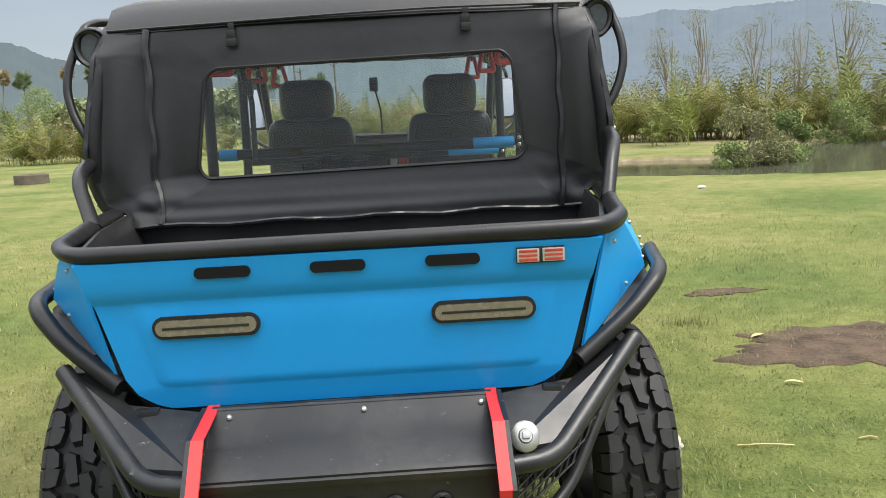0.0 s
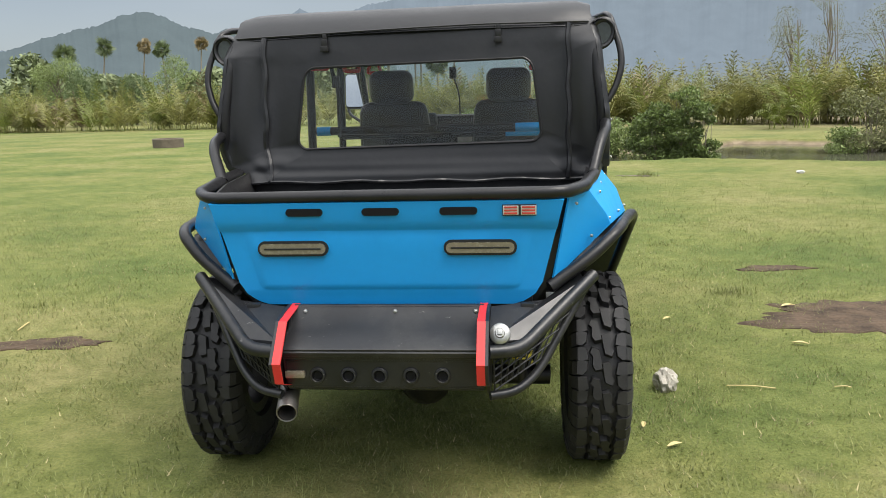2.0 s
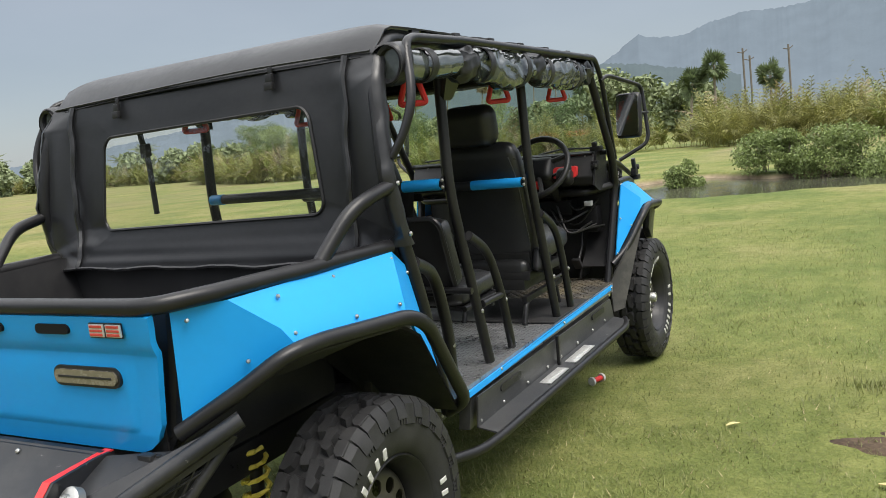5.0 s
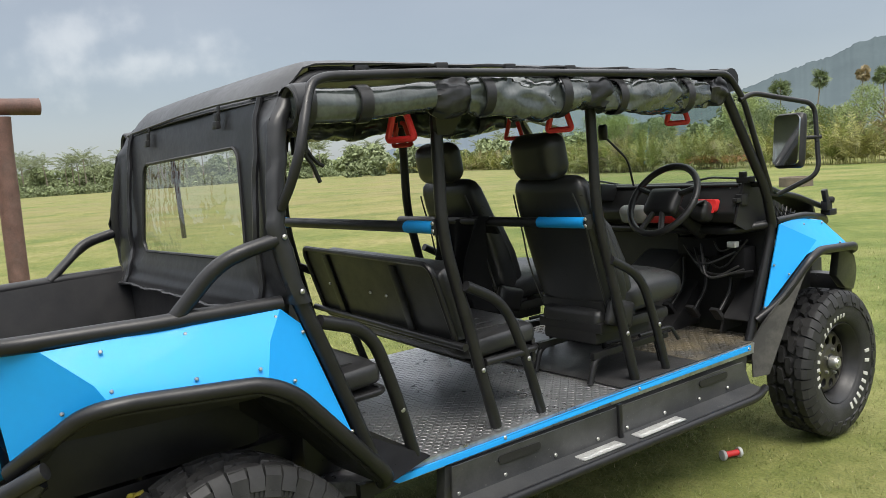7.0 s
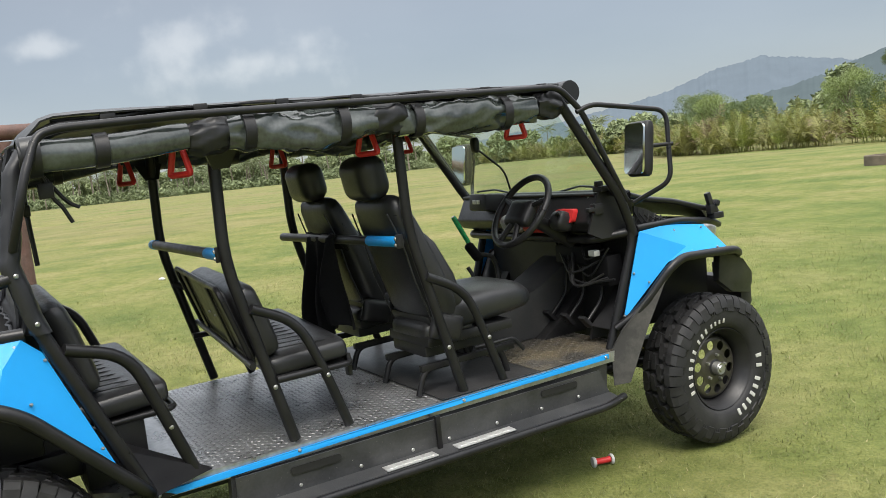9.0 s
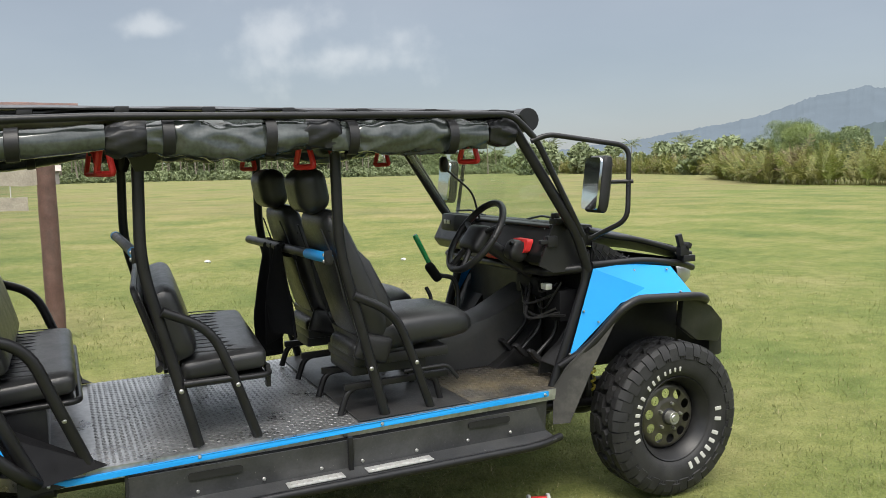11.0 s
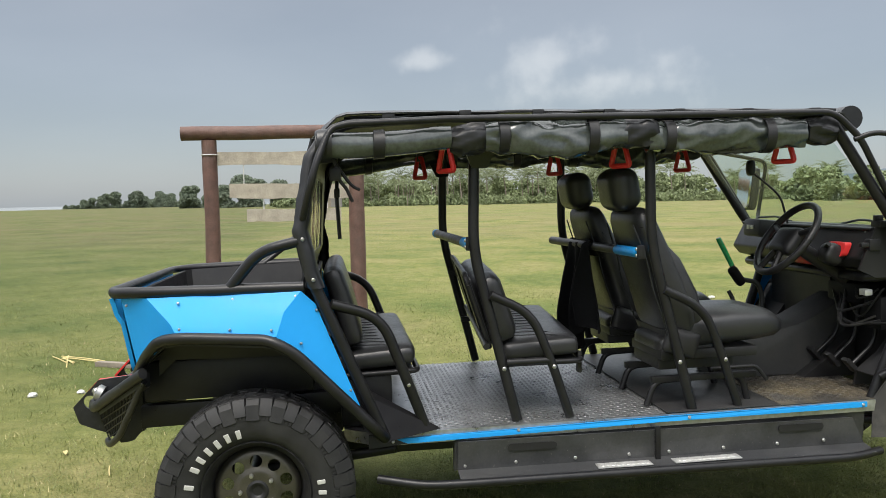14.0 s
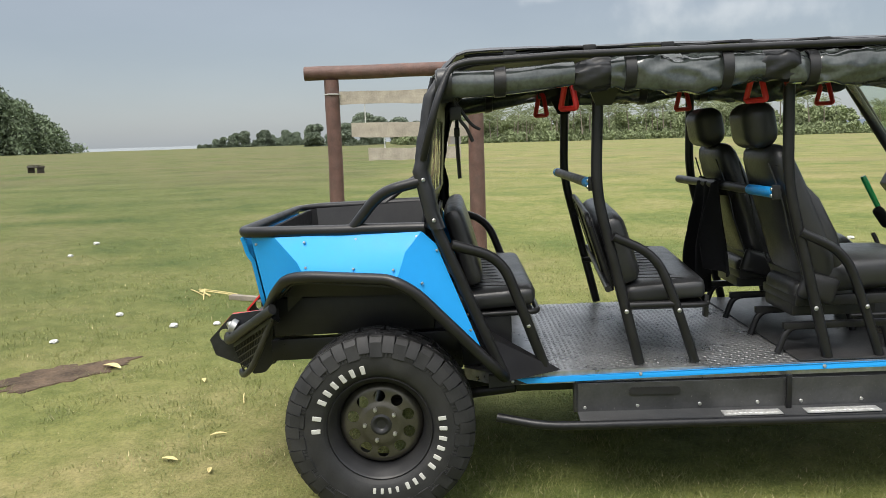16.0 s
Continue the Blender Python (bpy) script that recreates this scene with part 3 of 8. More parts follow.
def ridge(name, label, profile, dist, material, rough, seed):
    """A far mountain range: its skyline as (degrees left of the nose, degrees of height)."""
    rng = np.random.default_rng(seed)
    az = np.arange(profile[0][0], profile[-1][0], 0.12)
    el = np.interp(az, [p[0] for p in profile], [p[1] for p in profile])
    for k, a in ((0.9, 1.0), (2.7, 0.5), (7.0, 0.35), (17.0, 0.3)):
        el = el + rough * a * np.sin(az * k + rng.uniform(0, 6)) * np.clip(el / 2, 0, 1)
    el = el + rng.normal(0, rough * 0.35, len(az)) * np.clip(el, 0, 1)
    verts, faces, n = [], [], len(az)
    rows = 7
    for j in range(rows):
        f = j / (rows - 1)
        d = dist * (0.72 + 0.28 * f)
        for a, e in zip(np.radians(az), np.radians(np.maximum(el, 0.02))):
            fold = 0.06 * math.sin(a * 120 + f * 5) * math.sin(math.pi * f)
            h = d * math.tan(e) * (f ** 1.3 + fold * f) + 1.6 * f
            verts.append((-math.sin(a) * d, math.cos(a) * d, h - 4 * (1 - f)))
    for j in range(rows - 1):
        for i in range(n - 1):
            faces.append((j * n + i, j * n + i + 1, (j + 1) * n + i + 1, (j + 1) * n + i))
    ob = from_arrays(name, verts, faces, material, smooth=True)
    return tagged(ob, label, "mountain", kind="structure")


HILL_NEAR = hill_haze_material("wooded_hill_haze_glow", (0.035, 0.045, 0.045), (0.105, 0.132, 0.150))
HILL_FAR = hill_haze_material("far_mountain_haze_glow", (0.04, 0.05, 0.06), (0.178, 0.215, 0.250))
ridge("backdrop_hill", "wooded hill range with painted-in blue haze", [(8, 2.6), (12, 3.6), (15.2, 4.1), (16.8, 4.25), (18.8, 4.8), (20.0, 4.4), (21.7, 4.75), (23.0, 5.35), (24.2, 5.8), (25.6, 5.5), (27.3, 4.75), (28.8, 4.35), (30.5, 3.87), (32.2, 3.4), (33.8, 2.8), (36, 2.2), (40, 1.5), (46, 0.7), (52, 0.1)], 1500, HILL_NEAR, 0.07, 3)
ridge("backdrop_mountain", "far blue mountain range with painted-in haze", [(-60, 4.0), (-40, 5.0), (-32, 5.3), (-26.9, 6.2), (-23.8, 6.2), (-21.1, 5.95), (-18.3, 6.35), (-15.5, 5.9), (-9, 6.9), (-4, 7.5), (-1, 7.3), (2.5, 6.9), (5.3, 6.35), (7.6, 6.45), (9.5, 6.25), (11.6, 5.55), (12.4, 5.45), (13.8, 5.65), (14.3, 5.85), (15.3, 5.25), (17, 4.2), (22, 2.6), (28, 2.9), (32.6, 3.35), (34.5, 3.7), (36.3, 4.05), (37.7, 4.4), (39.2, 4.1), (41.0, 3.7), (42.7, 3.1), (44.6, 2.7), (47.9, 2.05), (52, 1.5), (58, 0.8), (66, 0.2)], 2600, HILL_FAR, 0.06, 8)

# ---- plants ----
def fast_mesh(name, verts, sides, material, parent=None):
    """A mesh of equal polygons from one array of corners, (polygons, sides, 3)."""
    v = np.asarray(verts, np.float32).reshape(-1, 3)
    me = bpy.data.meshes.new(name)
    n = len(v)
    me.vertices.add(n)
    me.vertices.foreach_set("co", v.ravel())
    me.loops.add(n)
    me.loops.foreach_set("vertex_index", np.arange(n, dtype=np.int32))
    me.polygons.add(n // sides)
    me.polygons.foreach_set("loop_start", np.arange(0, n, sides, dtype=np.int32))
    me.update(calc_edges=True)
    me.materials.append(material)
    ob = new(name, me)
    if parent is not None:
        ob.parent = parent
    return ob


def unit(v):
    return v / np.maximum(np.linalg.norm(v, axis=-1, keepdims=True), 1e-9)


def fronds(rng, base, az, length, lean, curl, pairs, leaf, width):
    """Leaflets of feathered fronds: base (n,3), az, length, lean from upright and curl in radians. Returns quads (m,4,3)."""
    n = len(base)
    s = 0.14 + 0.86 * (np.arange(pairs) + 0.6) / pairs
    steps = 14
    u = np.linspace(0, 1, steps + 1)
    th = lean[:, None] + curl[:, None] * u[None] ** 1.4
    out = np.stack([np.cos(az), np.sin(az)], -1)
    d = length[:, None] / steps
    rad = np.cumsum(np.sin(th) * d, 1)
    zz = np.cumsum(np.cos(th) * d, 1)
    quads = []
    for side in (1, -1):
        for k in range(pairs):
            i = min(int(s[k] * steps), steps - 1)
            p = np.concatenate([base[:, :2] + out * rad[:, i:i + 1], base[:, 2:3] + zz[:, i:i + 1]], 1)
            t = np.concatenate([out * np.sin(th[:, i:i + 1]), np.cos(th[:, i:i + 1])], 1)
            lat = np.stack([-out[:, 1], out[:, 0], np.zeros(n)], -1) * side
            ln = leaf * (0.35 + 0.65 * math.sin(math.pi * min(1, 0.25 + 0.7 * s[k]))) * rng.uniform(0.8, 1.15, n)[:, None]
            droop = rng.uniform(0.20, 0.50, n)[:, None]
            tip = unit(lat * 0.50 + t * 0.72 - np.array([0, 0, 1.0]) * droop) * ln
            w = unit(t) * width * rng.uniform(0.7, 1.2, n)[:, None]
            quads.append(np.stack([p - w * 0.5, p + tip * 0.5 - w * 0.5 + np.array([0, 0, 0.02]), p + tip, p + tip * 0.45 + w * 0.6], 1))
    # midribs
    for k in range(4):
        i, j = int(k * steps / 4), int((k + 1) * steps / 4)
        def at(q):
            return np.concatenate([base[:, :2] + out * (rad[:, q:q + 1] - rad[:, :1]), base[:, 2:3] + zz[:, q:q + 1] - zz[:, :1]], 1)
        lat = np.stack([-out[:, 1], out[:, 0], np.zeros(n)], -1) * 0.022
        a, b = at(i), at(min(j, steps))
        quads.append(np.stack([a - lat, a + lat, b + lat * 0.6, b - lat * 0.6], 1))
    return np.concatenate(quads, 0)


def thicket(name, label, line, count, depth, height, seed, material, pairs=20, density=10, leaf=0.62, wide=0.13):
    """A bank of nipah fronds that grows along a line in the plan."""
    rng = np.random.default_rng(seed)
    line = np.array(line, float)
    seg = np.linalg.norm(np.diff(line, axis=0), axis=1)
    cum = np.concatenate([[0], np.cumsum(seg)])
    t = rng.uniform(0, cum[-1], count)
    px, py = np.interp(t, cum, line[:, 0]), np.interp(t, cum, line[:, 1])
    back = rng.uniform(0, 1, count) ** 1.3 * depth
    ang = np.arctan2(py, px)
    px, py = px + np.cos(ang) * back, py + np.sin(ang) * back
    hs = height * rng.uniform(0.65, 1.15, count) * (0.85 + 0.25 * back / depth)
    m = density
    base = np.repeat(np.stack([px, py, ground_z(px, py) - 0.05], 1), m, 0)
    base[:, :2] += rng.normal(0, 0.22, (count * m, 2))
    lens = np.repeat(hs, m) * rng.uniform(0.7, 1.25, count * m)
    lean = rng.uniform(0.0, 0.5, count * m)
    curl = rng.uniform(0.0, 1.0, count * m) ** 1.1 * 2.5
    q = fronds(rng, base, rng.uniform(0, 2 * math.pi, count * m), lens, lean, curl, pairs, leaf * height / 3, wide)
    ob = fast_mesh(name, q, 4, material)
    return tagged(ob, label, "palm thicket", kind="stuff")


left_line = [(-139.07, 94.85), (-108.17, 90.73), (-77.27, 80.43), (-59.76, 61.89), (-43.28, 51.59), (-30.92, 50.04), (-20.62, 49.53), (-9.42, 53.99), (-3.79, 52.87)]
right_line = [(-7.18, 49.93), (-0.15, 49.03), (5.88, 43.98), (11.86, 39.01), (16.67, 37.82), (20.13, 32.75), (28.47, 26.8), (38.39, 24.69)]
thicket("nipah_thicket", "dense yellow-green nipah palm thicket along the field", left_line, 420, 9, 3.0, 11, NIPAH, pairs=34, density=8, leaf=0.46, wide=0.080)
thicket("nipah_thicket", "dense yellow-green nipah palm thicket beyond the stream", right_line, 400, 8, 3.3, 12, NIPAH, pairs=46, density=8, leaf=0.40, wide=0.062)
thicket("dry_frond_thicket", "dry brown fronds among the nipah palms", left_line + right_line[1:], 74, 7, 3.4, 13, DRYFROND, density=4)
thicket("tall_nipah", "tall arching nipah fronds by the water", [(17.0, 34.6), (19.6, 33.8), (22.5, 33), (26, 30)], 7, 2, 5.4, 14, NIPAH_GREEN, pairs=60, density=9, leaf=0.42, wide=0.06)
thicket("tall_nipah", "bright arching nipah fronds on the far bank", [(11.6, 34.6), (14.4, 33.8)], 3, 1.5, 3.3, 16, NIPAH_GREEN, pairs=50, density=6, leaf=0.46, wide=0.065)
thicket("nipah_thicket", "greener nipah palms scattered through the thicket", left_line + right_line[1:], 200, 5, 3.2, 15, NIPAH_GREEN, pairs=38, density=6, leaf=0.48, wide=0.070)


def leaf_quads(rng, centers, radii, count, size):
    """Small leaves strewn through clumps; more of them towards the outside."""
    centers, radii = np.asarray(centers, float), np.asarray(radii, float)
    w = np.prod(radii, 1) ** (2 / 3)
    pick = rng.choice(len(centers), count, p=w / w.sum())
    d = unit(rng.normal(size=(count, 3)))
    r = rng.uniform(0.25, 1, count) ** 0.45
    p = centers[pick] + d * radii[pick] * r[:, None] * rng.uniform(0.85, 1.18, (count, 1))
    a = unit(rng.normal(size=(count, 3)) + d * 0.5)
    b = unit(np.cross(a, rng.normal(size=(count, 3))))
    s = size * rng.uniform(0.6, 1.4, (count, 1))
    return np.stack([p - b * s * 0.5, p + a * s * 0.22, p + b * s * 0.5, p - a * s * 0.22], 1)


def limb(bm, rng, a, b, r0, r1, n=6):
    mid = (Vector(a) + Vector(b)) / 2 + Vector((rng.uniform(-1, 1), rng.uniform(-1, 1), 0)) * (Vector(b) - Vector(a)).length * 0.07
    tube(bm, [a, mid, b], r=r0, r_end=r1, bend=0.3, n=n)


def tree(name, label, at, height, spread, crown_from, leaves, size, material, seed, clumps=9, stems=1, group=""):
    rng = np.random.default_rng(seed)
    z0 = float(ground_z(at[0], at[1]))
    t = thing(name, label, "tree", (at[0], at[1], z0), group)
    bm = bmesh.new()
    cs, rs = [], []
    for k in range(stems):
        ox, oy = (0, 0) if stems == 1 else rng.normal(0, 0.18 * spread, 2)
        top = (ox + rng.normal(0, 0.12) * spread, oy + rng.normal(0, 0.12) * spread, height * 0.86)
        limb(bm, rng, (ox * 0.3, oy * 0.3, -0.1), top, (0.028 if stems == 1 else 0.011) * height ** 0.9, (0.008 if stems == 1 else 0.003) * height ** 0.9)
    for k in range(clumps):
        f = rng.uniform(crown_from, 0.95)
        a = rng.uniform(0, 2 * math.pi)
        reach = spread * rng.uniform(0.25, 1.0) * math.sin(math.pi * (0.18 + 0.75 * (f - crown_from) / max(1e-6, 1 - crown_from)))
        c = (reach * math.cos(a), reach * math.sin(a), height * f)
        limb(bm, rng, (0, 0, height * max(0.12, f - 0.28)), c, (0.010 if stems == 1 else 0.005) * height ** 0.9, (0.004 if stems == 1 else 0.002) * height ** 0.9, 5)
        cs.append(c)
        q = rng.uniform(0.30, 0.55) * spread
        rs.append((q, q, q * rng.uniform(0.55, 0.85)))
    part("trunk", bm, BARK, t)
    fast_mesh("crown", leaf_quads(rng, cs, rs, leaves, size), 4, material, t)
    return t


def shrub(at, height, spread, material, seed, leaves=1500, size=0.075, label="leafy green shrub on the stream bank"):
    return tree("shrub", label, at, height, spread, 0.10, leaves, size, material, seed, clumps=20, stems=5, group="shrubs by the stream")


k = 0
for x, y, h, s in ((-2.9, 22.2, 1.25, 0.55), (-0.9, 23.9, 1.05, 0.85), (-0.2, 23.6, 1.2, 0.6), (0.7, 23.2, 1.5, 0.80), (1.6, 22.9, 1.75, 0.90), (2.5, 22.3, 1.55, 0.85), (3.4, 21.5, 1.6, 0.85), (4.40, 20.35, 1.95, 0.66), (5.10, 20.10, 2.40, 0.64), (5.62, 19.95, 2.05, 0.48)):
    shrub((x, y), h, s, LEAF_BUSH if h > 1.9 else LEAF_MID, 40 + k, leaves=8000 if h > 1.9 else 5200, size=0.092)
    k += 1
for x, y, h, s, m, n in ((10.7, 21.6, 2.35, 0.95, LEAF_THIN, 4200), (9.9, 21.3, 1.15, 0.55, LEAF_MID, 2500), (11.6, 21.9, 1.15, 0.62, LEAF_THIN, 3000), (12.3, 22.6, 1.0, 0.5, LEAF_MID, 2500), (14.7, 27.5, 1.95, 0.72, LEAF_BUSH, 7000), (19.0, 31.8, 2.35, 0.95, LEAF_MID, 6000), (20.13, 32.75, 2.1, 1.0, LEAF_MID, 5000), (23.14, 31.61, 2.3, 1.38, LEAF_MID, 5000)):
    shrub((x, y), h, s, m, 60 + k, leaves=n, size=0.095)
    k += 1
for i, (x, y, h) in enumerate(((16.18, 45.97, 6.48), (17.49, 44.1, 7.2), (20.65, 44.15, 6.96), (22.07, 41.67, 6.48), (23.99, 40.45, 7.2), (28.83, 38.05, 6.72))):
    tree("slender_tree", "slender sparse-leaved sapling behind the nipah palms", (x, y), h, 1.5, 0.25, 4200, 0.075, LEAF_THIN, 80 + i, clumps=30, stems=3, group="saplings beyond the stream")
dark_trees = ((-46.5, 59, 5.0, 2.5), (-50, 61, 4.6, 2.2), (-43.0, 58, 4.4, 2.2), (-57, 70, 6.0, 2.8), (-62, 74, 6.6, 3.0), (-70, 84, 6.5, 3.2), (-76, 88, 7.5, 2.6), (-36, 64, 5.0, 2.2), (-66, 88, 5.5, 3), (-29, 66, 5.6, 2.4), (-33, 68, 5.0, 2.4), (-22, 64, 4.6, 2.2), (-39, 66, 5.8, 2.6), (-84, 92, 5.2, 3.0), (-92, 96, 4.8, 3.0))
for i, (x, y, h, s) in enumerate(dark_trees):
    tree("broadleaf_tree", "dark green broadleaf tree behind the nipah palms", (x, y), h * 0.96, s * 0.95, 0.14, 13000, 0.125, LEAF_DARK if i % 3 else LEAF_MID, 120 + i, clumps=16, group="dark trees behind the field")


def palm(name, label, category, at, height, fan, seed, material, group, crown=14, reach=2.6):
    rng = np.random.default_rng(seed)
    t = thing(name, label, category, (*at, float(ground_z(*at))), group)
    bm = bmesh.new()
    lean_x, lean_y = rng.normal(0, 0.06, 2) * height
    tube(bm, [(0, 0, -0.2), (lean_x * 0.3, lean_y * 0.3, height * 0.5), (lean_x, lean_y, height)], r=0.20, r_end=0.12, bend=2.0, n=8)
    part("trunk", bm, BARK, t)
    base = np.tile(np.array([[lean_x, lean_y, height]]), (crown, 1))
    az = np.arange(crown) * 2.4 + rng.uniform(0, 0.4, crown)
    if fan:
        # stiff round fans on stalks
        quads = []
        for a in az:
            el = rng.uniform(-1.25, 1.35)
            d = np.array([math.cos(a) * math.cos(el), math.sin(a) * math.cos(el), math.sin(el)])
            c = base[0] + d * reach * rng.uniform(0.22, 0.58)
            span = rng.uniform(0.42, 0.70)
            side = unit(np.cross(d, [0, 0, 1.0]))
            up = np.cross(side, d)
            tw = rng.uniform(0, math.pi)
            side, up = side * math.cos(tw) + up * math.sin(tw), up * math.cos(tw) - side * math.sin(tw)
            for g in np.linspace(-1.9, 1.9, 15):
                tip = unit(d * math.cos(g) + side * math.sin(g)) * reach * span * (0.8 + 0.2 * math.cos(g)) + up * rng.normal(0, 0.05)
                wv = unit(np.cross(tip, up)) * 0.09
                quads.append([c, c + tip * 0.6 - wv, c + tip, c + tip * 0.6 + wv])
            quads.append([base[0] - side * 0.03, base[0] + side * 0.03, c + side * 0.03, c - side * 0.03])
        fast_mesh("crown", np.array(quads), 4, material, t)
    else:
        q = fronds(rng, base, az, rng.uniform(0.85, 1.15, crown) * reach, rng.uniform(0.3, 1.25, crown), rng.uniform(0.9, 1.7, crown), 16, reach * 0.26, 0.17)
        fast_mesh("crown", q, 4, material, t)
    return t


# fan palms that stand above the nipah on the far side of the field
for i, (az_, h, dry) in enumerate(((28.9, 12.6, 0), (26.9, 14.0, 0), (24.5, 14.2, 1), (23.0, 13.4, 0), (20.9, 14.4, 1), (19.3, 14.2, 0), (15.9, 13.2, 0), (17.6, 11.6, 0))):
    d = 187
    at = (-math.sin(radians(az_)) * d, math.cos(radians(az_)) * d - 3)
    palm("fan_palm", "tall fan palm with a dry brown crown" if dry else "tall green fan palm with a round crown", "palm", at, h - 0.6, True, 200 + i, DRYFROND if dry else PALMLEAF, "fan palms", crown=34, reach=1.8 if dry else 2.35)

# lone fan palms and bare poles behind the stream's thicket
for i, (az_, el_, kind_) in enumerate(((9.3, 4.5, 0), (5.9, 3.5, 0), (10.9, 3.5, 0), (7.5, 4.2, 1), (7.1, 3.7, 1), (4.8, 4.1, 1))):
    d = 95.0
    at = (1.5 - math.sin(radians(az_)) * d, -2.0 + math.cos(radians(az_)) * d)
    top_ = 1.6 + d * math.tan(radians(el_)) - float(ground_z(*at))
    if kind_ == 0:
        palm("fan_palm", "green fan palm with a round crown behind the thicket", "palm", at, top_ - 1.9, True, 230 + i, PALMLEAF, "fan palms", crown=34, reach=1.85)
    else:
        pole = thing("bare_trunk", "bare dead palm trunk above the thicket", "dead tree", (*at, float(ground_z(*at))), "bare trunks")
        part("trunk", tubes([(0, 0, -0.2), (0.1, 0, top_ * 0.5), (0, 0.1, top_)], r=0.10, bend=0.5, n=8), DEADBARK, pole)
        part("stub", tubes([(-0.5, 0, top_ - 0.35), (0, 0, top_ - 0.5), (0.45, 0.1, top_ - 0.2)], r=0.05, bend=0.1, n=6), DEADBARK, pole)

# coconut grove along the far edge of the pasture
rng = np.random.default_rng(5)
base_palms = [palm("coconut_palm", "distant coconut palm at the edge of the pasture", "palm", (-215, 37 + 9 * i), 6.4 + i, False, 300 + i, COCO_HAZE, "coconut grove", crown=24, reach=4.6) for i in range(3)]
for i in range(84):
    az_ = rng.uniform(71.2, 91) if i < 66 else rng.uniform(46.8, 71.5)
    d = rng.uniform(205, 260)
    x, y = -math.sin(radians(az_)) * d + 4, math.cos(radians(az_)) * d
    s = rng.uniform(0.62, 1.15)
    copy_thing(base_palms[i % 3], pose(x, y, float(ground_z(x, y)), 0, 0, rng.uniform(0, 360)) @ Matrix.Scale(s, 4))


def far_wood(name, label, spans, seed, material, size, per):
    """Far woods: leaf clumps along arcs (from, to in degrees, distance, height, depth)."""
    rng = np.random.default_rng(seed)
    cs, rs = [], []
    for a0, a1, d, h, depth in spans:
        n = max(1, int(abs(a1 - a0) * d / 57.3 / (h * 0.42)))
        for k in range(n):
            a = radians(a0 + (a1 - a0) * (k + rng.uniform(0, 1)) / n)
            dd = d + rng.uniform(0, depth)
            hh = h * rng.uniform(0.65, 1.1)
            x, y = -math.sin(a) * dd, math.cos(a) * dd
            z = float(ground_z(x, y))
            for lvl in np.arange(0.10, 1.0, 0.22):
                cs.append((x + rng.normal(0, hh * 0.15), y + rng.normal(0, hh * 0.15), z + hh * lvl))
                q = hh * rng.uniform(0.22, 0.36)
                rs.append((q * 1.2, q * 1.2, q * 0.85))
    ob = fast_mesh(name, leaf_quads(rng, cs, rs, int(len(cs) * per), size), 4, material)
    return tagged(ob, label, "woods", kind="stuff")


far_wood("far_wood", "far bushes and low woods round the pasture", [(43, 59, 150, 4.6, 30), (57, 94, 225, 5.6, 40), (64.5, 93, 245, 6.6, 40), (28, 47, 110, 4.2, 20), (8, 32, 120, 7.5, 25)], 21, LEAF_FAR_HAZE, 0.9, 300)
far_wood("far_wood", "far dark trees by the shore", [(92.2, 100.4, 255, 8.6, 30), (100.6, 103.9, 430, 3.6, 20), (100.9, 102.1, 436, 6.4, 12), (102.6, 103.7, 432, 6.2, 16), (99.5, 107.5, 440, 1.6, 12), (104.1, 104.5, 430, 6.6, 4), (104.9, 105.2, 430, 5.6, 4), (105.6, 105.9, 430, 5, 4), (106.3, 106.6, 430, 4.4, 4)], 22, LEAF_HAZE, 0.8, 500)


def headland(seed):
    """A steep wooded headland: crowns stacked on a slope that falls to the shore."""
    rng = np.random.default_rng(seed)
    bearing = [114.7, 115.6, 115.8, 116.1, 117.1, 117.8, 118.9, 119.7, 121.8, 124.0, 130.0, 141.0]
    crest = [4.0, 4.4, 6.5, 10.5, 16.0, 20.0, 23.5, 28.0, 35.0, 40.0, 45.0, 48.0]
    cs, rs = [], []
    for k in range(190):
        a = 114.7 + 26.3 * (k + rng.uniform(0, 1)) / 190
        top = float(np.interp(a, bearing, crest)) * rng.uniform(0.90, 1.03)
        d = 330 + rng.uniform(0, 30)
        x, y = -math.sin(radians(a)) * d, math.cos(radians(a)) * d
        q = min(3.4, top * 0.42) * rng.uniform(0.8, 1.15)
        z = q * 0.5
        while z < top - q * 0.6:
            cs.append((x + rng.normal(0, 0.9), y + rng.normal(0, 0.9), z - 0.3))
            rs.append((q * 1.1, q * 1.1, q * rng.uniform(0.7, 0.95)))
            z += q * 0.75
        cs.append((x, y, top - q * 0.8))
        rs.append((q, q, q * 0.8))
    return tagged(fast_mesh("headland_wood", leaf_quads(rng, cs, rs, len(cs) * 85, 1.25), 4, LEAF_HEAD_HAZE), "dark wooded headland by the shore", "woods", kind="stuff")


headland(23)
far_wood("field_edge_weeds", "low weeds along the pasture's edge", [(43, 94, 205, 2.2, 14), (59, 93, 200, 1.3, 12)], 24, LEAF_FAR_HAZE, 0.7, 60)

# ---- turf blades near the car ----
DIRT = [(-1.44, -2.50, 0.47, 0.22, -0.75), (2.97, 2.22, 0.82, 0.46, -0.12), (-2.71, 1.59, 0.40, 0.13, 0.15), (2.74, 3.95, 0.30, 0.12, 0.1), (1.42, -1.30, 0.25, 0.12, 0.4)]


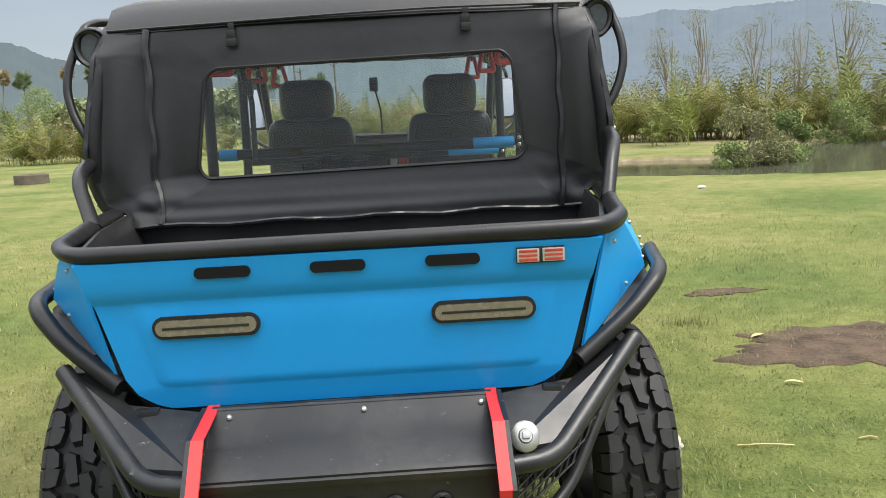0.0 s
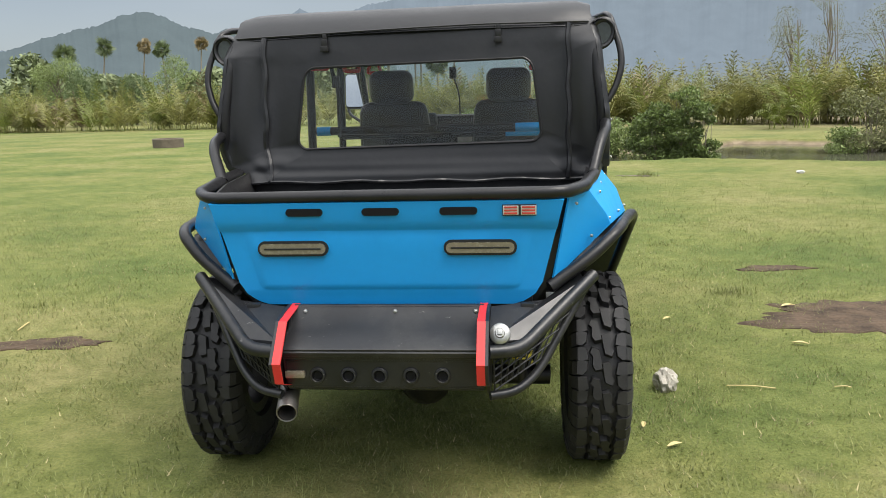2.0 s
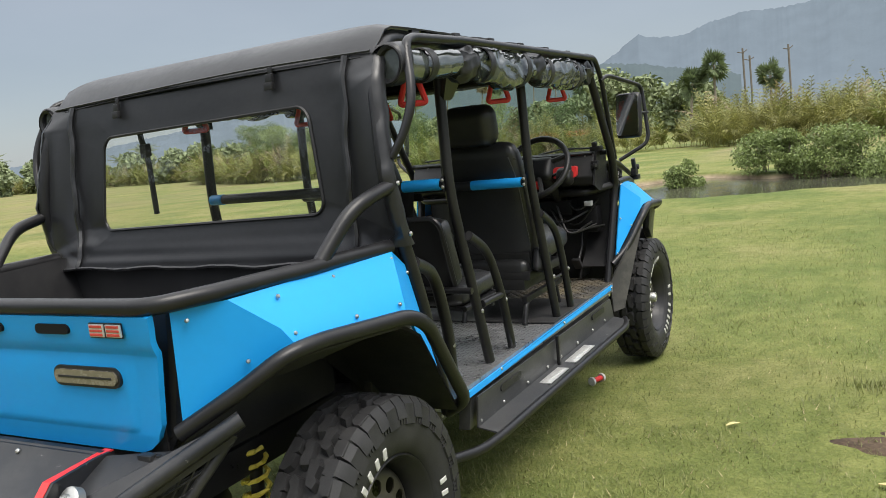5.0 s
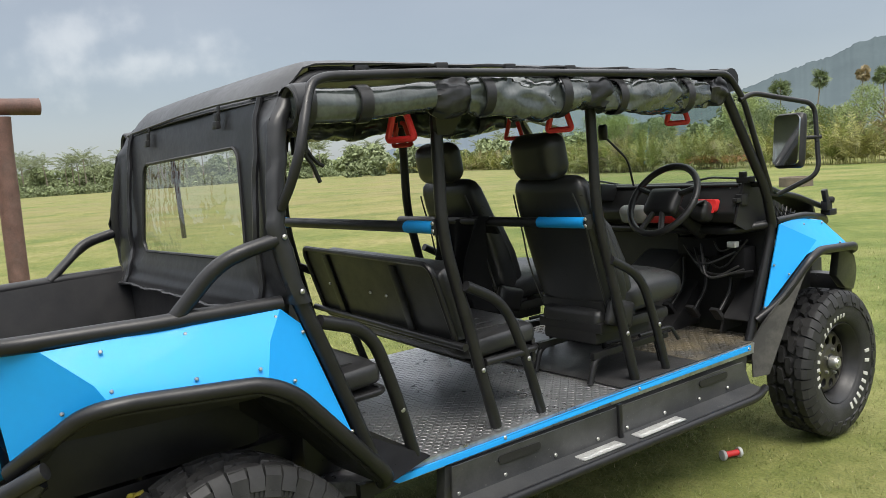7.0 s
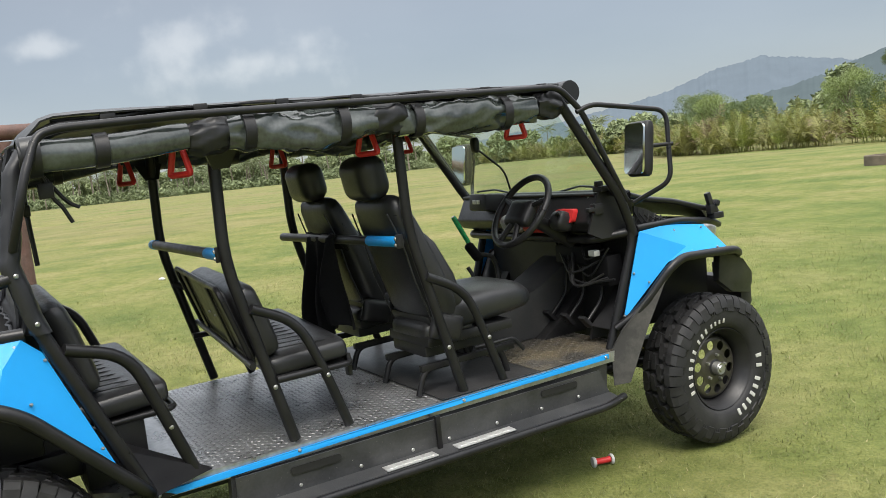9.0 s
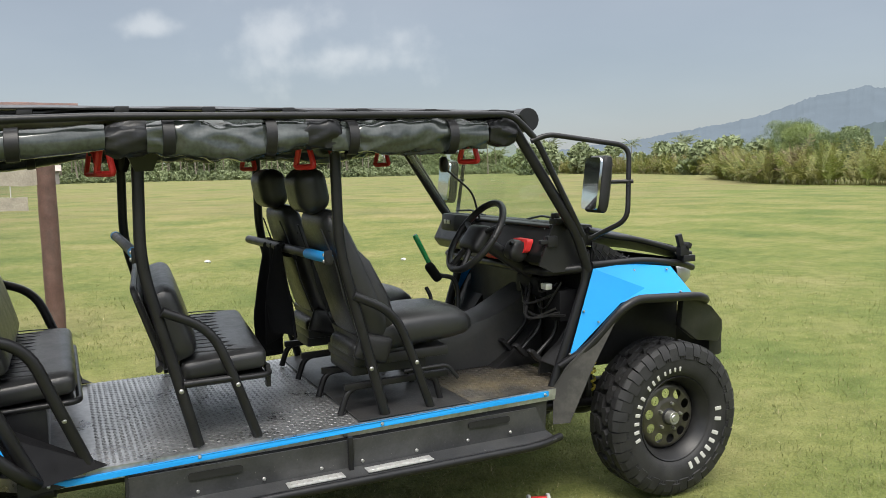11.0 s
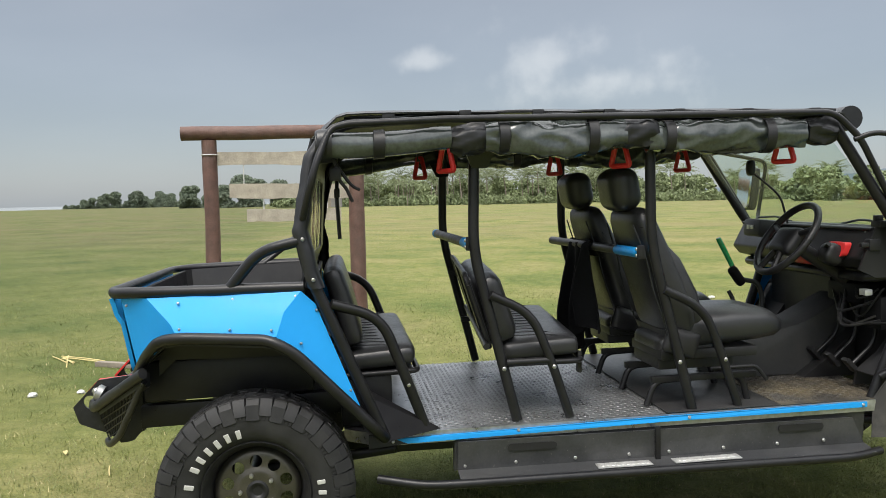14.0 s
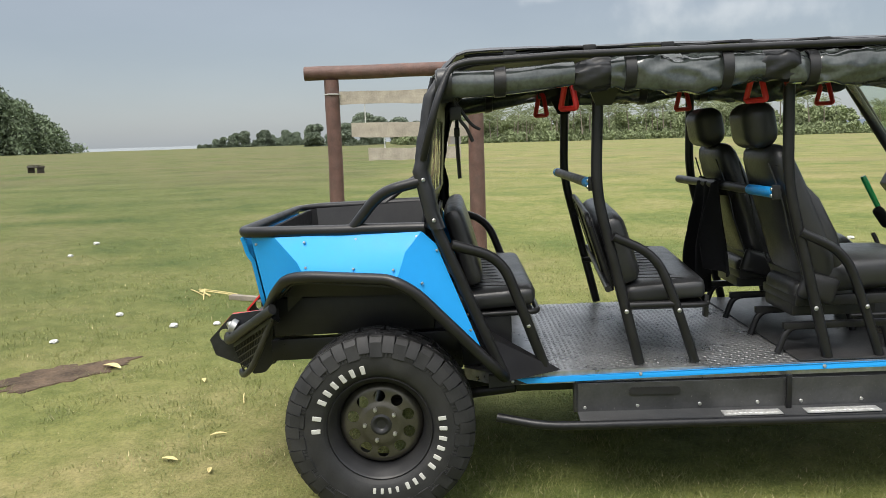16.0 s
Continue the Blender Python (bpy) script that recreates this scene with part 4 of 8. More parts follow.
def in_dirt(x, y, grow=1.0):
    hit = np.zeros_like(x, bool)
    for cx, cy, a, b, t in DIRT:
        u = (x - cx) * math.cos(t) + (y - cy) * math.sin(t)
        v = -(x - cx) * math.sin(t) + (y - cy) * math.cos(t)
        ang = np.arctan2(v / b, u / a)
        edge = 1 + 0.12 * np.sin(3 * ang + cx) + 0.10 * np.sin(5 * ang + cy) + 0.08 * np.sin(11 * ang + 2 * cx) + 0.06 * np.sin(23 * ang + cy)
        hit |= (u / a) ** 2 + (v / b) ** 2 < (edge * grow) ** 2
    return hit


def blades(seed, count, reach, h0, h1, wide, thin=1.0):
    """Blades strewn round the car, thinning out and coarsening with distance."""
    rng = np.random.default_rng(seed)
    r, t = reach * rng.uniform(0, 1, count) ** 0.72, rng.uniform(0, 2 * math.pi, count)
    x, y = r * np.cos(t), 1.0 + r * np.sin(t)
    clump = 0.5 + 0.5 * np.sin(x * 5.1 + np.sin(y * 3.3) * 2) * np.sin(y * 4.7 + np.sin(x * 2.9) * 2)
    keep = (~in_dirt(x, y, 0.77) | (~in_dirt(x, y, 0.50) & (rng.uniform(0, 1, count) < 0.30 + 0.5 * (clump > 0.55))) | (rng.uniform(0, 1, count) < 0.08)) & (rng.uniform(0, 1, count) < (0.45 + 0.55 * clump) * np.clip(1.5 * (1 - r / reach), 0, 1)) & (channel(x, y) < 0.15) & ((x > 1.0) | (y > 1.5) | (rng.uniform(0, 1, count) < 0.25 + 0.65 * (clump > 0.45)))
    x, y, r = x[keep], y[keep], r[keep]
    n = len(x)
    z = ground_z(x, y)
    h = rng.uniform(h0, h1, n) * (0.7 + 0.6 * clump[keep]) * (1 + r * 0.02)
    a = rng.uniform(0, 2 * math.pi, n)
    lean = rng.uniform(0.3, 1.6, n) * h
    b = np.stack([x, y, z - 0.003], 1)
    wv = np.stack([-np.sin(a), np.cos(a), np.zeros(n)], 1) * wide * rng.uniform(0.6, 1.3, (n, 1)) * (1 + r[:, None] * 0.07)
    tip = b + np.stack([np.cos(a) * lean, np.sin(a) * lean, h], 1)
    return np.stack([b - wv, b + wv, tip], 1)


tagged(fast_mesh("grass", blades(31, 620000, 13.0, 0.012, 0.034, 0.0021), 3, GRASSBLADE), "short mown grass blades", "grass", kind="stuff")
tagged(fast_mesh("dead_grass", blades(34, 24000, 11.0, 0.008, 0.028, 0.0028), 3, STRAW), "pale dead grass blades in the turf", "grass", kind="stuff")
# taller tufts
tuft_rng = np.random.default_rng(9)
tq = []
for x, y, n, h in ((2.12, 2.98, 160, 0.10), (-3.3, 2.6, 80, 0.08), (1.05, -0.9, 60, 0.07), (3.0, 12.9, 220, 0.17), (-4.6, -0.8, 90, 0.08), (2.0, 5.2, 70, 0.07), (-1.6, 3.9, 70, 0.07), (0.9, -1.7, 70, 0.08), (3.7, 1.2, 80, 0.07)):
    px, py = tuft_rng.normal(x, 0.09, n), tuft_rng.normal(y, 0.06, n)
    a, hh = tuft_rng.uniform(0, 6.28, n), tuft_rng.uniform(0.4, 1, n) * h
    b = np.stack([px, py, ground_z(px, py)], 1)
    wv = np.stack([-np.sin(a), np.cos(a), np.zeros(n)], 1) * 0.003
    tq.append(np.stack([b - wv, b + wv, b + np.stack([np.cos(a) * hh * 0.6, np.sin(a) * hh * 0.6, hh], 1)], 1))
tagged(fast_mesh("grass_tufts", np.concatenate(tq), 3, GRASSBLADE), "taller green grass tufts", "grass", kind="stuff")

# bare earth
EARTH = mat("bare_brown_earth", (0.078, 0.055, 0.037), 0.95, vary=0.7, scale=6, bump=1.0, bump_scale=22, spec=0.2)
for i, (cx, cy, a, b, t) in enumerate(DIRT):
    bm = bmesh.new()
    rings = []
    for r in (0.0, 0.35, 0.65, 0.85, 1.0, 1.08):
        ring = []
        for k in range(128 if r else 1):
            ang = 2 * math.pi * k / 128
            edge = (1 + 0.12 * math.sin(3 * ang + cx) + 0.10 * math.sin(5 * ang + cy) + 0.08 * math.sin(11 * ang + 2 * cx) + 0.06 * math.sin(23 * ang + cy)) * r
            u, v = a * edge * math.cos(ang), b * edge * math.sin(ang)
            x, y = cx + u * math.cos(t) - v * math.sin(t), cy + u * math.sin(t) + v * math.cos(t)
            dz = 0.007 + 0.006 * math.sin(x * 19) * math.sin(y * 23) * (r < 0.9) if r < 1.05 else -0.02
            ring.append(bm.verts.new((x, y, float(ground_z(x, y)) + dz)))
        rings.append(ring)
    for j in range(1, len(rings)):
        for k in range(128):
            if j == 1:
                bm.faces.new((rings[0][0], rings[1][k], rings[1][(k + 1) % 128]))
            else:
                bm.faces.new((rings[j - 1][k], rings[j - 1][(k + 1) % 128], rings[j][(k + 1) % 128], rings[j][k]))
    tagged(finish(bm, "ground_bare_earth", EARTH), "patch of bare brown earth in the turf", "bare earth", kind="structure")

# ---- the open four-wheel-drive car ----
car = thing("off_road_buggy", "blue and black open off-road buggy with black canopy on turf", "vehicle")
FY, FZ = 3.490, 0.385                   # front axle
RY, RZ = 0.005, 0.402                   # rear axle
TYRE_R, TRACK_R, TRACK_F = 0.403, 0.785, 0.735


# wheels
def build_wheel():
    """A wheel with its axle along X and its outer face to +X, at the origin."""
    R = TYRE_R - 0.024
    bm = bmesh.new()
    lathe(bm, [(0.221, 0.100), (0.227, 0.120), (0.246, 0.137), (0.275, 0.147), (0.31, 0.149), (0.335, 0.147), (0.338, 0.150), (0.343, 0.150), (0.346, 0.145), (0.375, 0.136), (R - 0.012, 0.124), (R, 0.105), (R, -0.105), (R - 0.012, -0.124), (0.345, -0.146), (0.29, -0.150), (0.235, -0.138), (0.221, -0.10)], (0, 0, 0), "X", 72)
    rng = random.Random(4)
    count = 22
    step = 2 * math.pi / count

    def block(a, pts, h=0.024, x0=0.0, mirror=1):
        """A tread lug: an outline in (across, around) metres set on the casing."""
        lo, hi = [], []
        cx_, cy_ = sum(p[0] for p in pts) / len(pts), sum(p[1] for p in pts) / len(pts)
        for px_, py_ in pts:
            for ring, k, r in ((lo, 1.04, R - 0.004), (hi, 0.85, R + h - 0.10 * abs(x0 + px_) ** 2)):
                x, y = (x0 + cx_ + (px_ - cx_) * k) * mirror, (cy_ + (py_ - cy_) * k) * 0.96
                t = a + y / R
                ring.append(bm.verts.new((x, r * math.cos(t), r * math.sin(t))))
        bm.faces.new(hi)
        for k in range(len(pts)):
            j = (k + 1) % len(pts)
            bm.faces.new((lo[k], lo[j], hi[j], hi[k]))

    for i in range(count):
        a0 = step * i
        j = rng.uniform(-0.006, 0.006)
        # hooked centre lugs, two rows turned against each other
        hook = [(-0.004, -0.050), (0.034, -0.056), (0.050, -0.030), (0.046, 0.012), (0.062, 0.030), (0.050, 0.056), (0.014, 0.044), (0.006, 0.010)]
        block(a0 + j, [(x - 0.001, y * 0.90) for x, y in hook])
        block(a0 + step * 0.5 - j, [(-x + 0.001, -y * 0.90) for x, y in hook])
        for side in (1, -1):
            b0 = a0 + step * (0.30 if side > 0 else 0.80)
            block(b0, [(0.066, -0.030), (0.098, -0.036), (0.124, -0.030), (0.126, 0.026), (0.096, 0.030), (0.070, 0.012)], 0.023, 0, side)
            block(b0 + step * 0.5, [(0.072, -0.022), (0.100, -0.030), (0.122, -0.026), (0.122, 0.030), (0.100, 0.034), (0.060, 0.026)], 0.023, 0, side)
            # lugs folding down over the shoulder, long and short in turn
            for half, ln, drop in ((0.0, 0.050, 0.062), (0.5, 0.046, 0.042)):
                m = Matrix.Rotation(b0 + half * step - math.pi / 2, 4, "X")
                prof = [(0.116, R + 0.022), (0.143, R - 0.002), (0.157, R - drop), (0.140, R - drop - 0.006), (0.11, R - 0.012)]
                lo = [bm.verts.new(m @ Vector((side * x, -ln / 2, z))) for x, z in prof]
                hi = [bm.verts.new(m @ Vector((side * x, ln / 2, z))) for x, z in prof]
                bm.faces.new(lo)
                bm.faces.new(hi)
                for k in range(5):
                    bm.faces.new((lo[k], lo[(k + 1) % 5], hi[(k + 1) % 5], hi[k]))
            # fine ribs on the sidewall below the lugs
            for half in range(6):
                m = Matrix.Rotation(a0 + half / 6 * step, 4, "X") @ Matrix.Translation((side * 0.147, 0, 0.328))
                box(bm, (0, 0, 0), (0.012, 0.008, 0.018), m)
    tyre = part("wheel", bm, RUBBER, car, "black mud-terrain tyre on a gunmetal steel rim", angle=35)
    # raised white lettering as plain bars
    spans = ((70, 58, 2, 0.038), (42, -7, 6, 0.038), (-100, -147, 6, 0.034), (-160, -176, 3, 0.030), (-186, -207, 4, 0.024))
    for a_from, a_to, count, h in spans:
        for i in range(count):
            a = radians(a_from + (a_to - a_from) * i / (count - 1))
            bar = part("letter_bar", boxes(((0, 0, 0), (0.006, h * 0.52, h)), bevel=0.002, seg=1), WHITE, tyre, "raised white sidewall bar")
            bar.matrix_local = Matrix.Rotation(a, 4, "X") @ Matrix.Translation((0.1450, 0, 0.267)) @ Matrix.Rotation(radians(8), 4, "Y")
    # steel rim with round holes
    bm = bmesh.new()
    lathe(bm, [(0.226, 0.112), (0.220, 0.122), (0.211, 0.113), (0.203, 0.085), (0.193, 0.075), (0.186, 0.03), (0.180, 0.01), (0.180, -0.11), (0.215, -0.12), (0.226, -0.112)], (0, 0, 0), "X", 56)
    part("rim_barrel", bm, PLASTIC, tyre, "deep black rim barrel")
    bm = bmesh.new()
    holes, mid, hr = 10, 0.124, 0.0255

    def dish(r):
        """How far out the pressed disc stands at a radius."""
        return float(np.interp(r, [0.046, 0.084, 0.092, 0.098, 0.150, 0.160, 0.170, 0.180], [0.056, 0.055, 0.049, 0.045, 0.043, 0.039, 0.028, 0.002]))

    def at(r, t):
        return bm.verts.new((dish(r), r * math.cos(t), r * math.sin(t)))

    for r0, r1, rows_ in ((0.046, 0.096, 5), (0.152, 0.180, 3)):
        grid = [[at(r0 + (r1 - r0) * j / rows_, 2 * math.pi * k / 80) for k in range(80)] for j in range(rows_ + 1)]
        for j in range(rows_):
            for k in range(80):
                bm.faces.new((grid[j][k], grid[j][(k + 1) % 80], grid[j + 1][(k + 1) % 80], grid[j + 1][k]))
    for h in range(holes):
        t0, hw = 2 * math.pi * h / holes, math.pi / holes
        edge = [(0.096, -hw + hw * q / 4) for q in range(8)] + [(0.096 + 0.056 * q / 8, hw) for q in range(8)] + [(0.152, hw - hw * q / 4) for q in range(8)] + [(0.152 - 0.056 * q / 8, -hw) for q in range(8)]
        outer, inner = [], []
        for r, t in edge:
            outer.append(at(r, t0 + t))
            v = Vector((r * math.cos(t) - mid, r * math.sin(t))).normalized() * hr
            p = Vector((mid + v.x, v.y))
            inner.append(at(p.length, t0 + math.atan2(p.y, p.x)))
        for k in range(32):
            bm.faces.new((outer[k], outer[(k + 1) % 32], inner[(k + 1) % 32], inner[k]))
    bmesh.ops.remove_doubles(bm, verts=bm.verts, dist=0.0004)
    bmesh.ops.recalc_face_normals(bm, faces=bm.faces)
    bmesh.ops.solidify(bm, geom=list(bm.faces), thickness=0.006)
    part("rim_disc", bm, RIM, tyre, "gunmetal disc with ten round holes")
    bm = bmesh.new()
    lathe(bm, [(0.0001, 0.050), (0.020, 0.050), (0.028, 0.060), (0.037, 0.062), (0.046, 0.057), (0.048, 0.040)], (0, 0, 0), "X", 28)
    part("hub_cap", bm, PLASTIC, tyre, "dark dished hub")
    for i in range(5):
        bm = bmesh.new()
        a = 2 * math.pi * i / 5 + 0.3
        lathe(bm, [(0.0001, 0.076), (0.008, 0.074), (0.0105, 0.050)], (0, 0.070 * math.cos(a), 0.070 * math.sin(a)), "X", 6)
        part("wheel_nut", bm, STEEL, tyre)
    # section width of the narrow mud tyre
    slim = Matrix.Diagonal((0.80, 1, 1, 1))
    tyre.data.transform(slim)
    for q in tyre.children:
        if q.name.startswith("letter_bar"):
            q.location.x *= 0.80
        else:
            q.data.transform(slim)
    return tyre


wheel = build_wheel()
wheel.matrix_local = pose(TRACK_R, RY, RZ, 20, 0, 0)
for x, y, z, a in ((TRACK_F, FY, FZ, -155), (-TRACK_R, RY, RZ, 70), (0.03 - TRACK_F, FY, FZ, 130)):
    made = copy_thing(wheel, pose(x, y, z, a, 0, 0) if x > 0 else pose(x, y, z, a, 0, 0) @ Matrix.Rotation(math.pi, 4, "Z"))
    if x == TRACK_F:
        bm = bmesh.new()
        lathe(bm, [(0.0001, 0.092), (0.016, 0.092), (0.020, 0.086), (0.030, 0.088), (0.034, 0.082), (0.036, 0.040)], (0, 0, 0), "X", 24)
        part("hub_lock", bm, STEEL, made, "bright steel hub lock")


# tubular cage, one object a tube
def tube_part(name, pts, r=0.022, bend=0.07, both=True, material=BLACK, parent=None, label="", n=12):
    for side in ((1, -1) if both else (1,)):
        part(name, tubes([(p[0] * side, p[1], p[2]) for p in pts], r=r, bend=bend, n=n), material, parent or car, label)


tube_part("rear_hoop", [(0.80, 0.565, 0.60), (0.825, 0.47, 0.84), (0.845, 0.38, 1.07), (0.86, 0.292, 1.288), (0.852, 0.262, 1.51), (0.815, 0.315, 1.82), (0.775, 0.43, 1.94), (0.71, 0.9, 1.945)], r=0.025, bend=0.12)
tube_part("roof_rail", [(0.70, 0.88, 1.94), (0.665, 2.46, 1.885)], r=0.022)
tube_part("outer_rail", [(0.874, 0.282, 1.556), (0.913, 0.297, 1.618), (0.939, 0.319, 1.705), (0.933, 0.342, 1.783), (0.900, 0.379, 1.876), (0.887, 0.402, 1.915), (0.875, 0.458, 1.929), (0.860, 0.791, 1.921), (0.799, 2.531, 1.923), (0.79, 2.665, 1.80), (0.757, 2.905, 1.34)], r=0.0150, bend=0.06)
tube_part("windscreen_pillar", [(0.742, 2.56, 1.875), (0.748, 2.868, 1.365), (0.735, 2.95, 1.16)], r=0.024, bend=0.08)
tube_part("cowl_tube", [(0.735, 2.93, 1.25), (0.728, 2.944, 1.13), (0.70, 2.78, 0.60)], r=0.024, bend=0.05)
tube_part("middle_post", [(0.655, 0.980, 1.86), (0.665, 0.965, 1.36), (0.69, 1.14, 0.60)], r=0.023, bend=0.12, both=False)
tube_part("middle_post", [(-0.685, 1.005, 1.86), (-0.69, 0.995, 1.36), (-0.755, 1.185, 0.60)], r=0.023, bend=0.12, both=False)
tube_part("front_post", [(0.668, 1.75, 1.84), (0.676, 1.752, 1.36), (0.692, 1.93, 0.60)], r=0.023, bend=0.12, both=False)
tube_part("front_post", [(-0.685, 1.70, 1.84), (-0.69, 1.70, 1.36), (-0.755, 1.91, 0.60)], r=0.023, bend=0.12, both=False)
tube_part("middle_arm_rail", [(0.70, 1.03, 1.165), (0.69, 1.21, 1.075), (0.70, 1.29, 0.865), (0.688, 1.375, 0.60)], r=0.020, bend=0.10)
tube_part("front_arm_rail", [(0.70, 1.80, 1.155), (0.70, 1.985, 1.06), (0.70, 2.06, 0.86), (0.688, 2.147, 0.60)], r=0.020, bend=0.10)
tube_part("rear_arm_rail", [(0.85, 0.36, 1.19), (0.80, 0.56, 1.115), (0.787, 0.645, 0.88), (0.733, 0.74, 0.61)], r=0.022, bend=0.10)
studs([(0.706, 1.085, 0.835), (0.716, 1.302, 0.835), (0.792, 0.668, 0.815), (0.722, 1.865, 0.825), (0.722, 2.075, 0.825)], (1, 0.1, 0), car, r=0.010)
tube_part("arm_cross_piece", [(0.702, 1.095, 0.862), (0.70, 1.292, 0.862)], r=0.016)
for y, z, x, yl in ((0.960, 1.388, 0.655, 0.955), (1.711, 1.321, 0.675, 1.640)):
    def on_bar(f):
        """A point of the bar, from -1 at the passenger's end to 1 at the driver's."""
        return (x * f, y + (yl - y) * (1 - f) / 2, z)
    bar = part("grab_bar", tubes([on_bar(-1), on_bar(1)], r=0.017), PLASTIC, car, "black foam-wrapped grab bar with a blue sleeve")
    part("foam_sleeve", tubes([on_bar(-0.99), on_bar(0.70 if y < 1.2 else 0.57)], r=0.0225, n=16), PLASTIC, bar, "black foam sleeve")
    if y < 1.2:
        part("blue_sleeve", tubes([on_bar(-0.985), on_bar(-0.92), on_bar(-0.87)], r=0.0245, bend=0.01, n=16), BLUE, bar, "bright blue sleeve")
    part("blue_sleeve", tubes([on_bar(0.69 if y < 1.2 else 0.56), on_bar(0.80), on_bar(0.965)], r=0.0240, bend=0.01, n=16), BLUE, bar, "bright blue sleeve")
    part("end_plate", boxes(((x - 0.004, y - 0.006, z + 0.004), (0.008, 0.036, 0.062)), bevel=0.004), BLACK, bar)
    studs([(x - 0.002, y - 0.027, z + 0.018), (x - 0.002, y - 0.027, z - 0.010)], (-0.3, -1, 0), bar, r=0.008)

# load bed: rim tube, tub, side panels, tailgate
part("bed_rim", tubes([(0.83, 0.26, 1.268), (0.80, -0.10, 1.272), (0.715, -0.46, 1.276), (0.655, -0.573, 1.272), (-0.655, -0.573, 1.272), (-0.715, -0.46, 1.276), (-0.80, -0.10, 1.272), (-0.83, 0.26, 1.268)], r=0.024, bend=0.10), BLACK, car, "black tubular rim round the load bed")
tube_part("bed_brace", [(0.798, -0.05, 1.272), (0.842, 0.10, 1.425), (0.862, 0.262, 1.463)], r=0.0235, bend=0.09)
bm = bmesh.new()
tub_out = [(0.80, 0.30), (0.775, -0.10), (0.68, -0.46), (0.63, -0.50), (-0.63, -0.50), (-0.68, -0.46), (-0.775, -0.10), (-0.80, 0.30)]
top = [bm.verts.new((x, y, 1.262)) for x, y in tub_out]
bot = [bm.verts.new((x * 0.90, y * 0.93 + 0.01, 0.97)) for x, y in tub_out]
for k in range(len(top)):
    k2 = (k + 1) % len(top)
    bm.faces.new((top[k], top[k2], bot[k2], bot[k]))
bm.faces.new(bot)
part("bed_tub", solid(bm, 0.016), PLASTIC, car, "textured black load bed liner", angle=25)


def side_panel(s):
    P = {"A0": (0.672, -0.525, 1.252), "A1": (0.748, -0.385, 1.252), "A2": (0.846, 0.245, 1.256), "A3": (0.858, 0.298, 1.20),
         "M1": (0.829, -0.285, 1.150), "M2": (0.902, 0.176, 1.180), "B0": (0.613, -0.478, 0.938), "B1": (0.850, -0.262, 1.105), "B2": (0.938, 0.145, 1.085), "B3": (0.845, 0.475, 0.73)}
    bm = bmesh.new()
    v = {k: bm.verts.new((p[0] * s, p[1], p[2])) for k, p in P.items()}
    for f in (("A0", "A1", "M1", "B1", "B0"), ("A1", "A2", "M2", "M1"), ("M1", "M2", "B2", "B1"), ("A2", "A3", "B3", "B2", "M2")):
        bm.faces.new([v[k] for k in f])
    bmesh.ops.recalc_face_normals(bm, faces=bm.faces)
    if sum(f.normal.x * s for f in bm.faces) < 0:
        bmesh.ops.reverse_faces(bm, faces=bm.faces)
    bmesh.ops.solidify(bm, geom=list(bm.faces), thickness=0.008)
    p = part("side_panel", bm, BLUE, car, "faceted glossy blue side panel", angle=26)
    pts = [(0.70, -0.497, 1.222), (0.754, -0.366, 1.226), (0.810, -0.256, 1.230), (0.834, -0.035, 1.234), (0.858, 0.222, 1.236), (0.864, 0.302, 1.174), (0.630, -0.455, 0.985), (0.765, -0.350, 1.08), (0.850, -0.25, 1.128), (0.910, -0.043, 1.120), (0.936, 0.126, 1.112), (0.912, 0.24, 1.05), (0.872, 0.43, 0.83)]
    nr = [(0.8, -0.5, 0.3)] * 2 + [(0.9, -0.1, 0.35)] * 3 + [(0.85, 0.4, 0.3)] + [(0.75, -0.6, 0.2)] * 2 + [(0.95, -0.1, 0.2)] * 3 + [(0.9, 0.4, 0.2)] * 2
    studs([(a * s - 0.002 * s, b, c) for a, b, c in pts], [(a * s, b, c) for a, b, c in nr], p, r=0.0062)


side_panel(1)
side_panel(-1)
FLARE = [(0.60, -0.485, 0.915), (0.755, -0.405, 1.01), (0.866, -0.315, 1.090), (0.905, -0.235, 1.100), (0.970, 0.125, 1.076), (0.975, 0.215, 1.025), (0.90, 0.53, 0.66), (0.80, 0.565, 0.60)]
tube_part("rear_flare_tube", FLARE, r=0.0235, bend=0.07)
for s in (1, -1):
    bm = bmesh.new()
    a = [bm.verts.new(((p[0] - 0.035) * s, p[1], p[2] - 0.028)) for p in FLARE[1:-1]]
    b = [bm.verts.new((0.56 * s, p[1] * 0.96, p[2] - 0.028)) for p in FLARE[1:-1]]
    c = [bm.verts.new((0.55 * s, p[1] * 0.96, max(0.70, p[2] - 0.12))) for p in FLARE[1:-1]]
    for u, w in ((a, b), (b, c)):
        for k in range(len(u) - 1):
            bm.faces.new((u[k], u[k + 1], w[k + 1], w[k]))
    part("wheel_arch", solid(bm, 0.01), PLASTIC, car, "black wheel arch liner")
    # corner frame of the bed and the dropped fin ahead of the wheel
    part("bed_corner_frame", prism(bmesh.new(), [(0.668 * s, -0.500, 1.26), (0.640 * s, -0.505, 1.26), (0.555 * s, -0.470, 0.90), (0.47 * s, -0.465, 0.83), (0.47 * s, -0.44, 0.80), (0.60 * s, -0.45, 0.90)], (0, 0.012, 0)), BLACK, car)
    part("chassis_gusset", prism(bmesh.new(), [(0.80 * s, 0.42, 0.86), (0.83 * s, 0.47, 0.80), (0.80 * s, 0.575, 0.58), (0.74 * s, 0.80, 0.60), (0.70 * s, 0.62, 0.63)], (-0.02 * s, 0, 0)), BLACK, car)

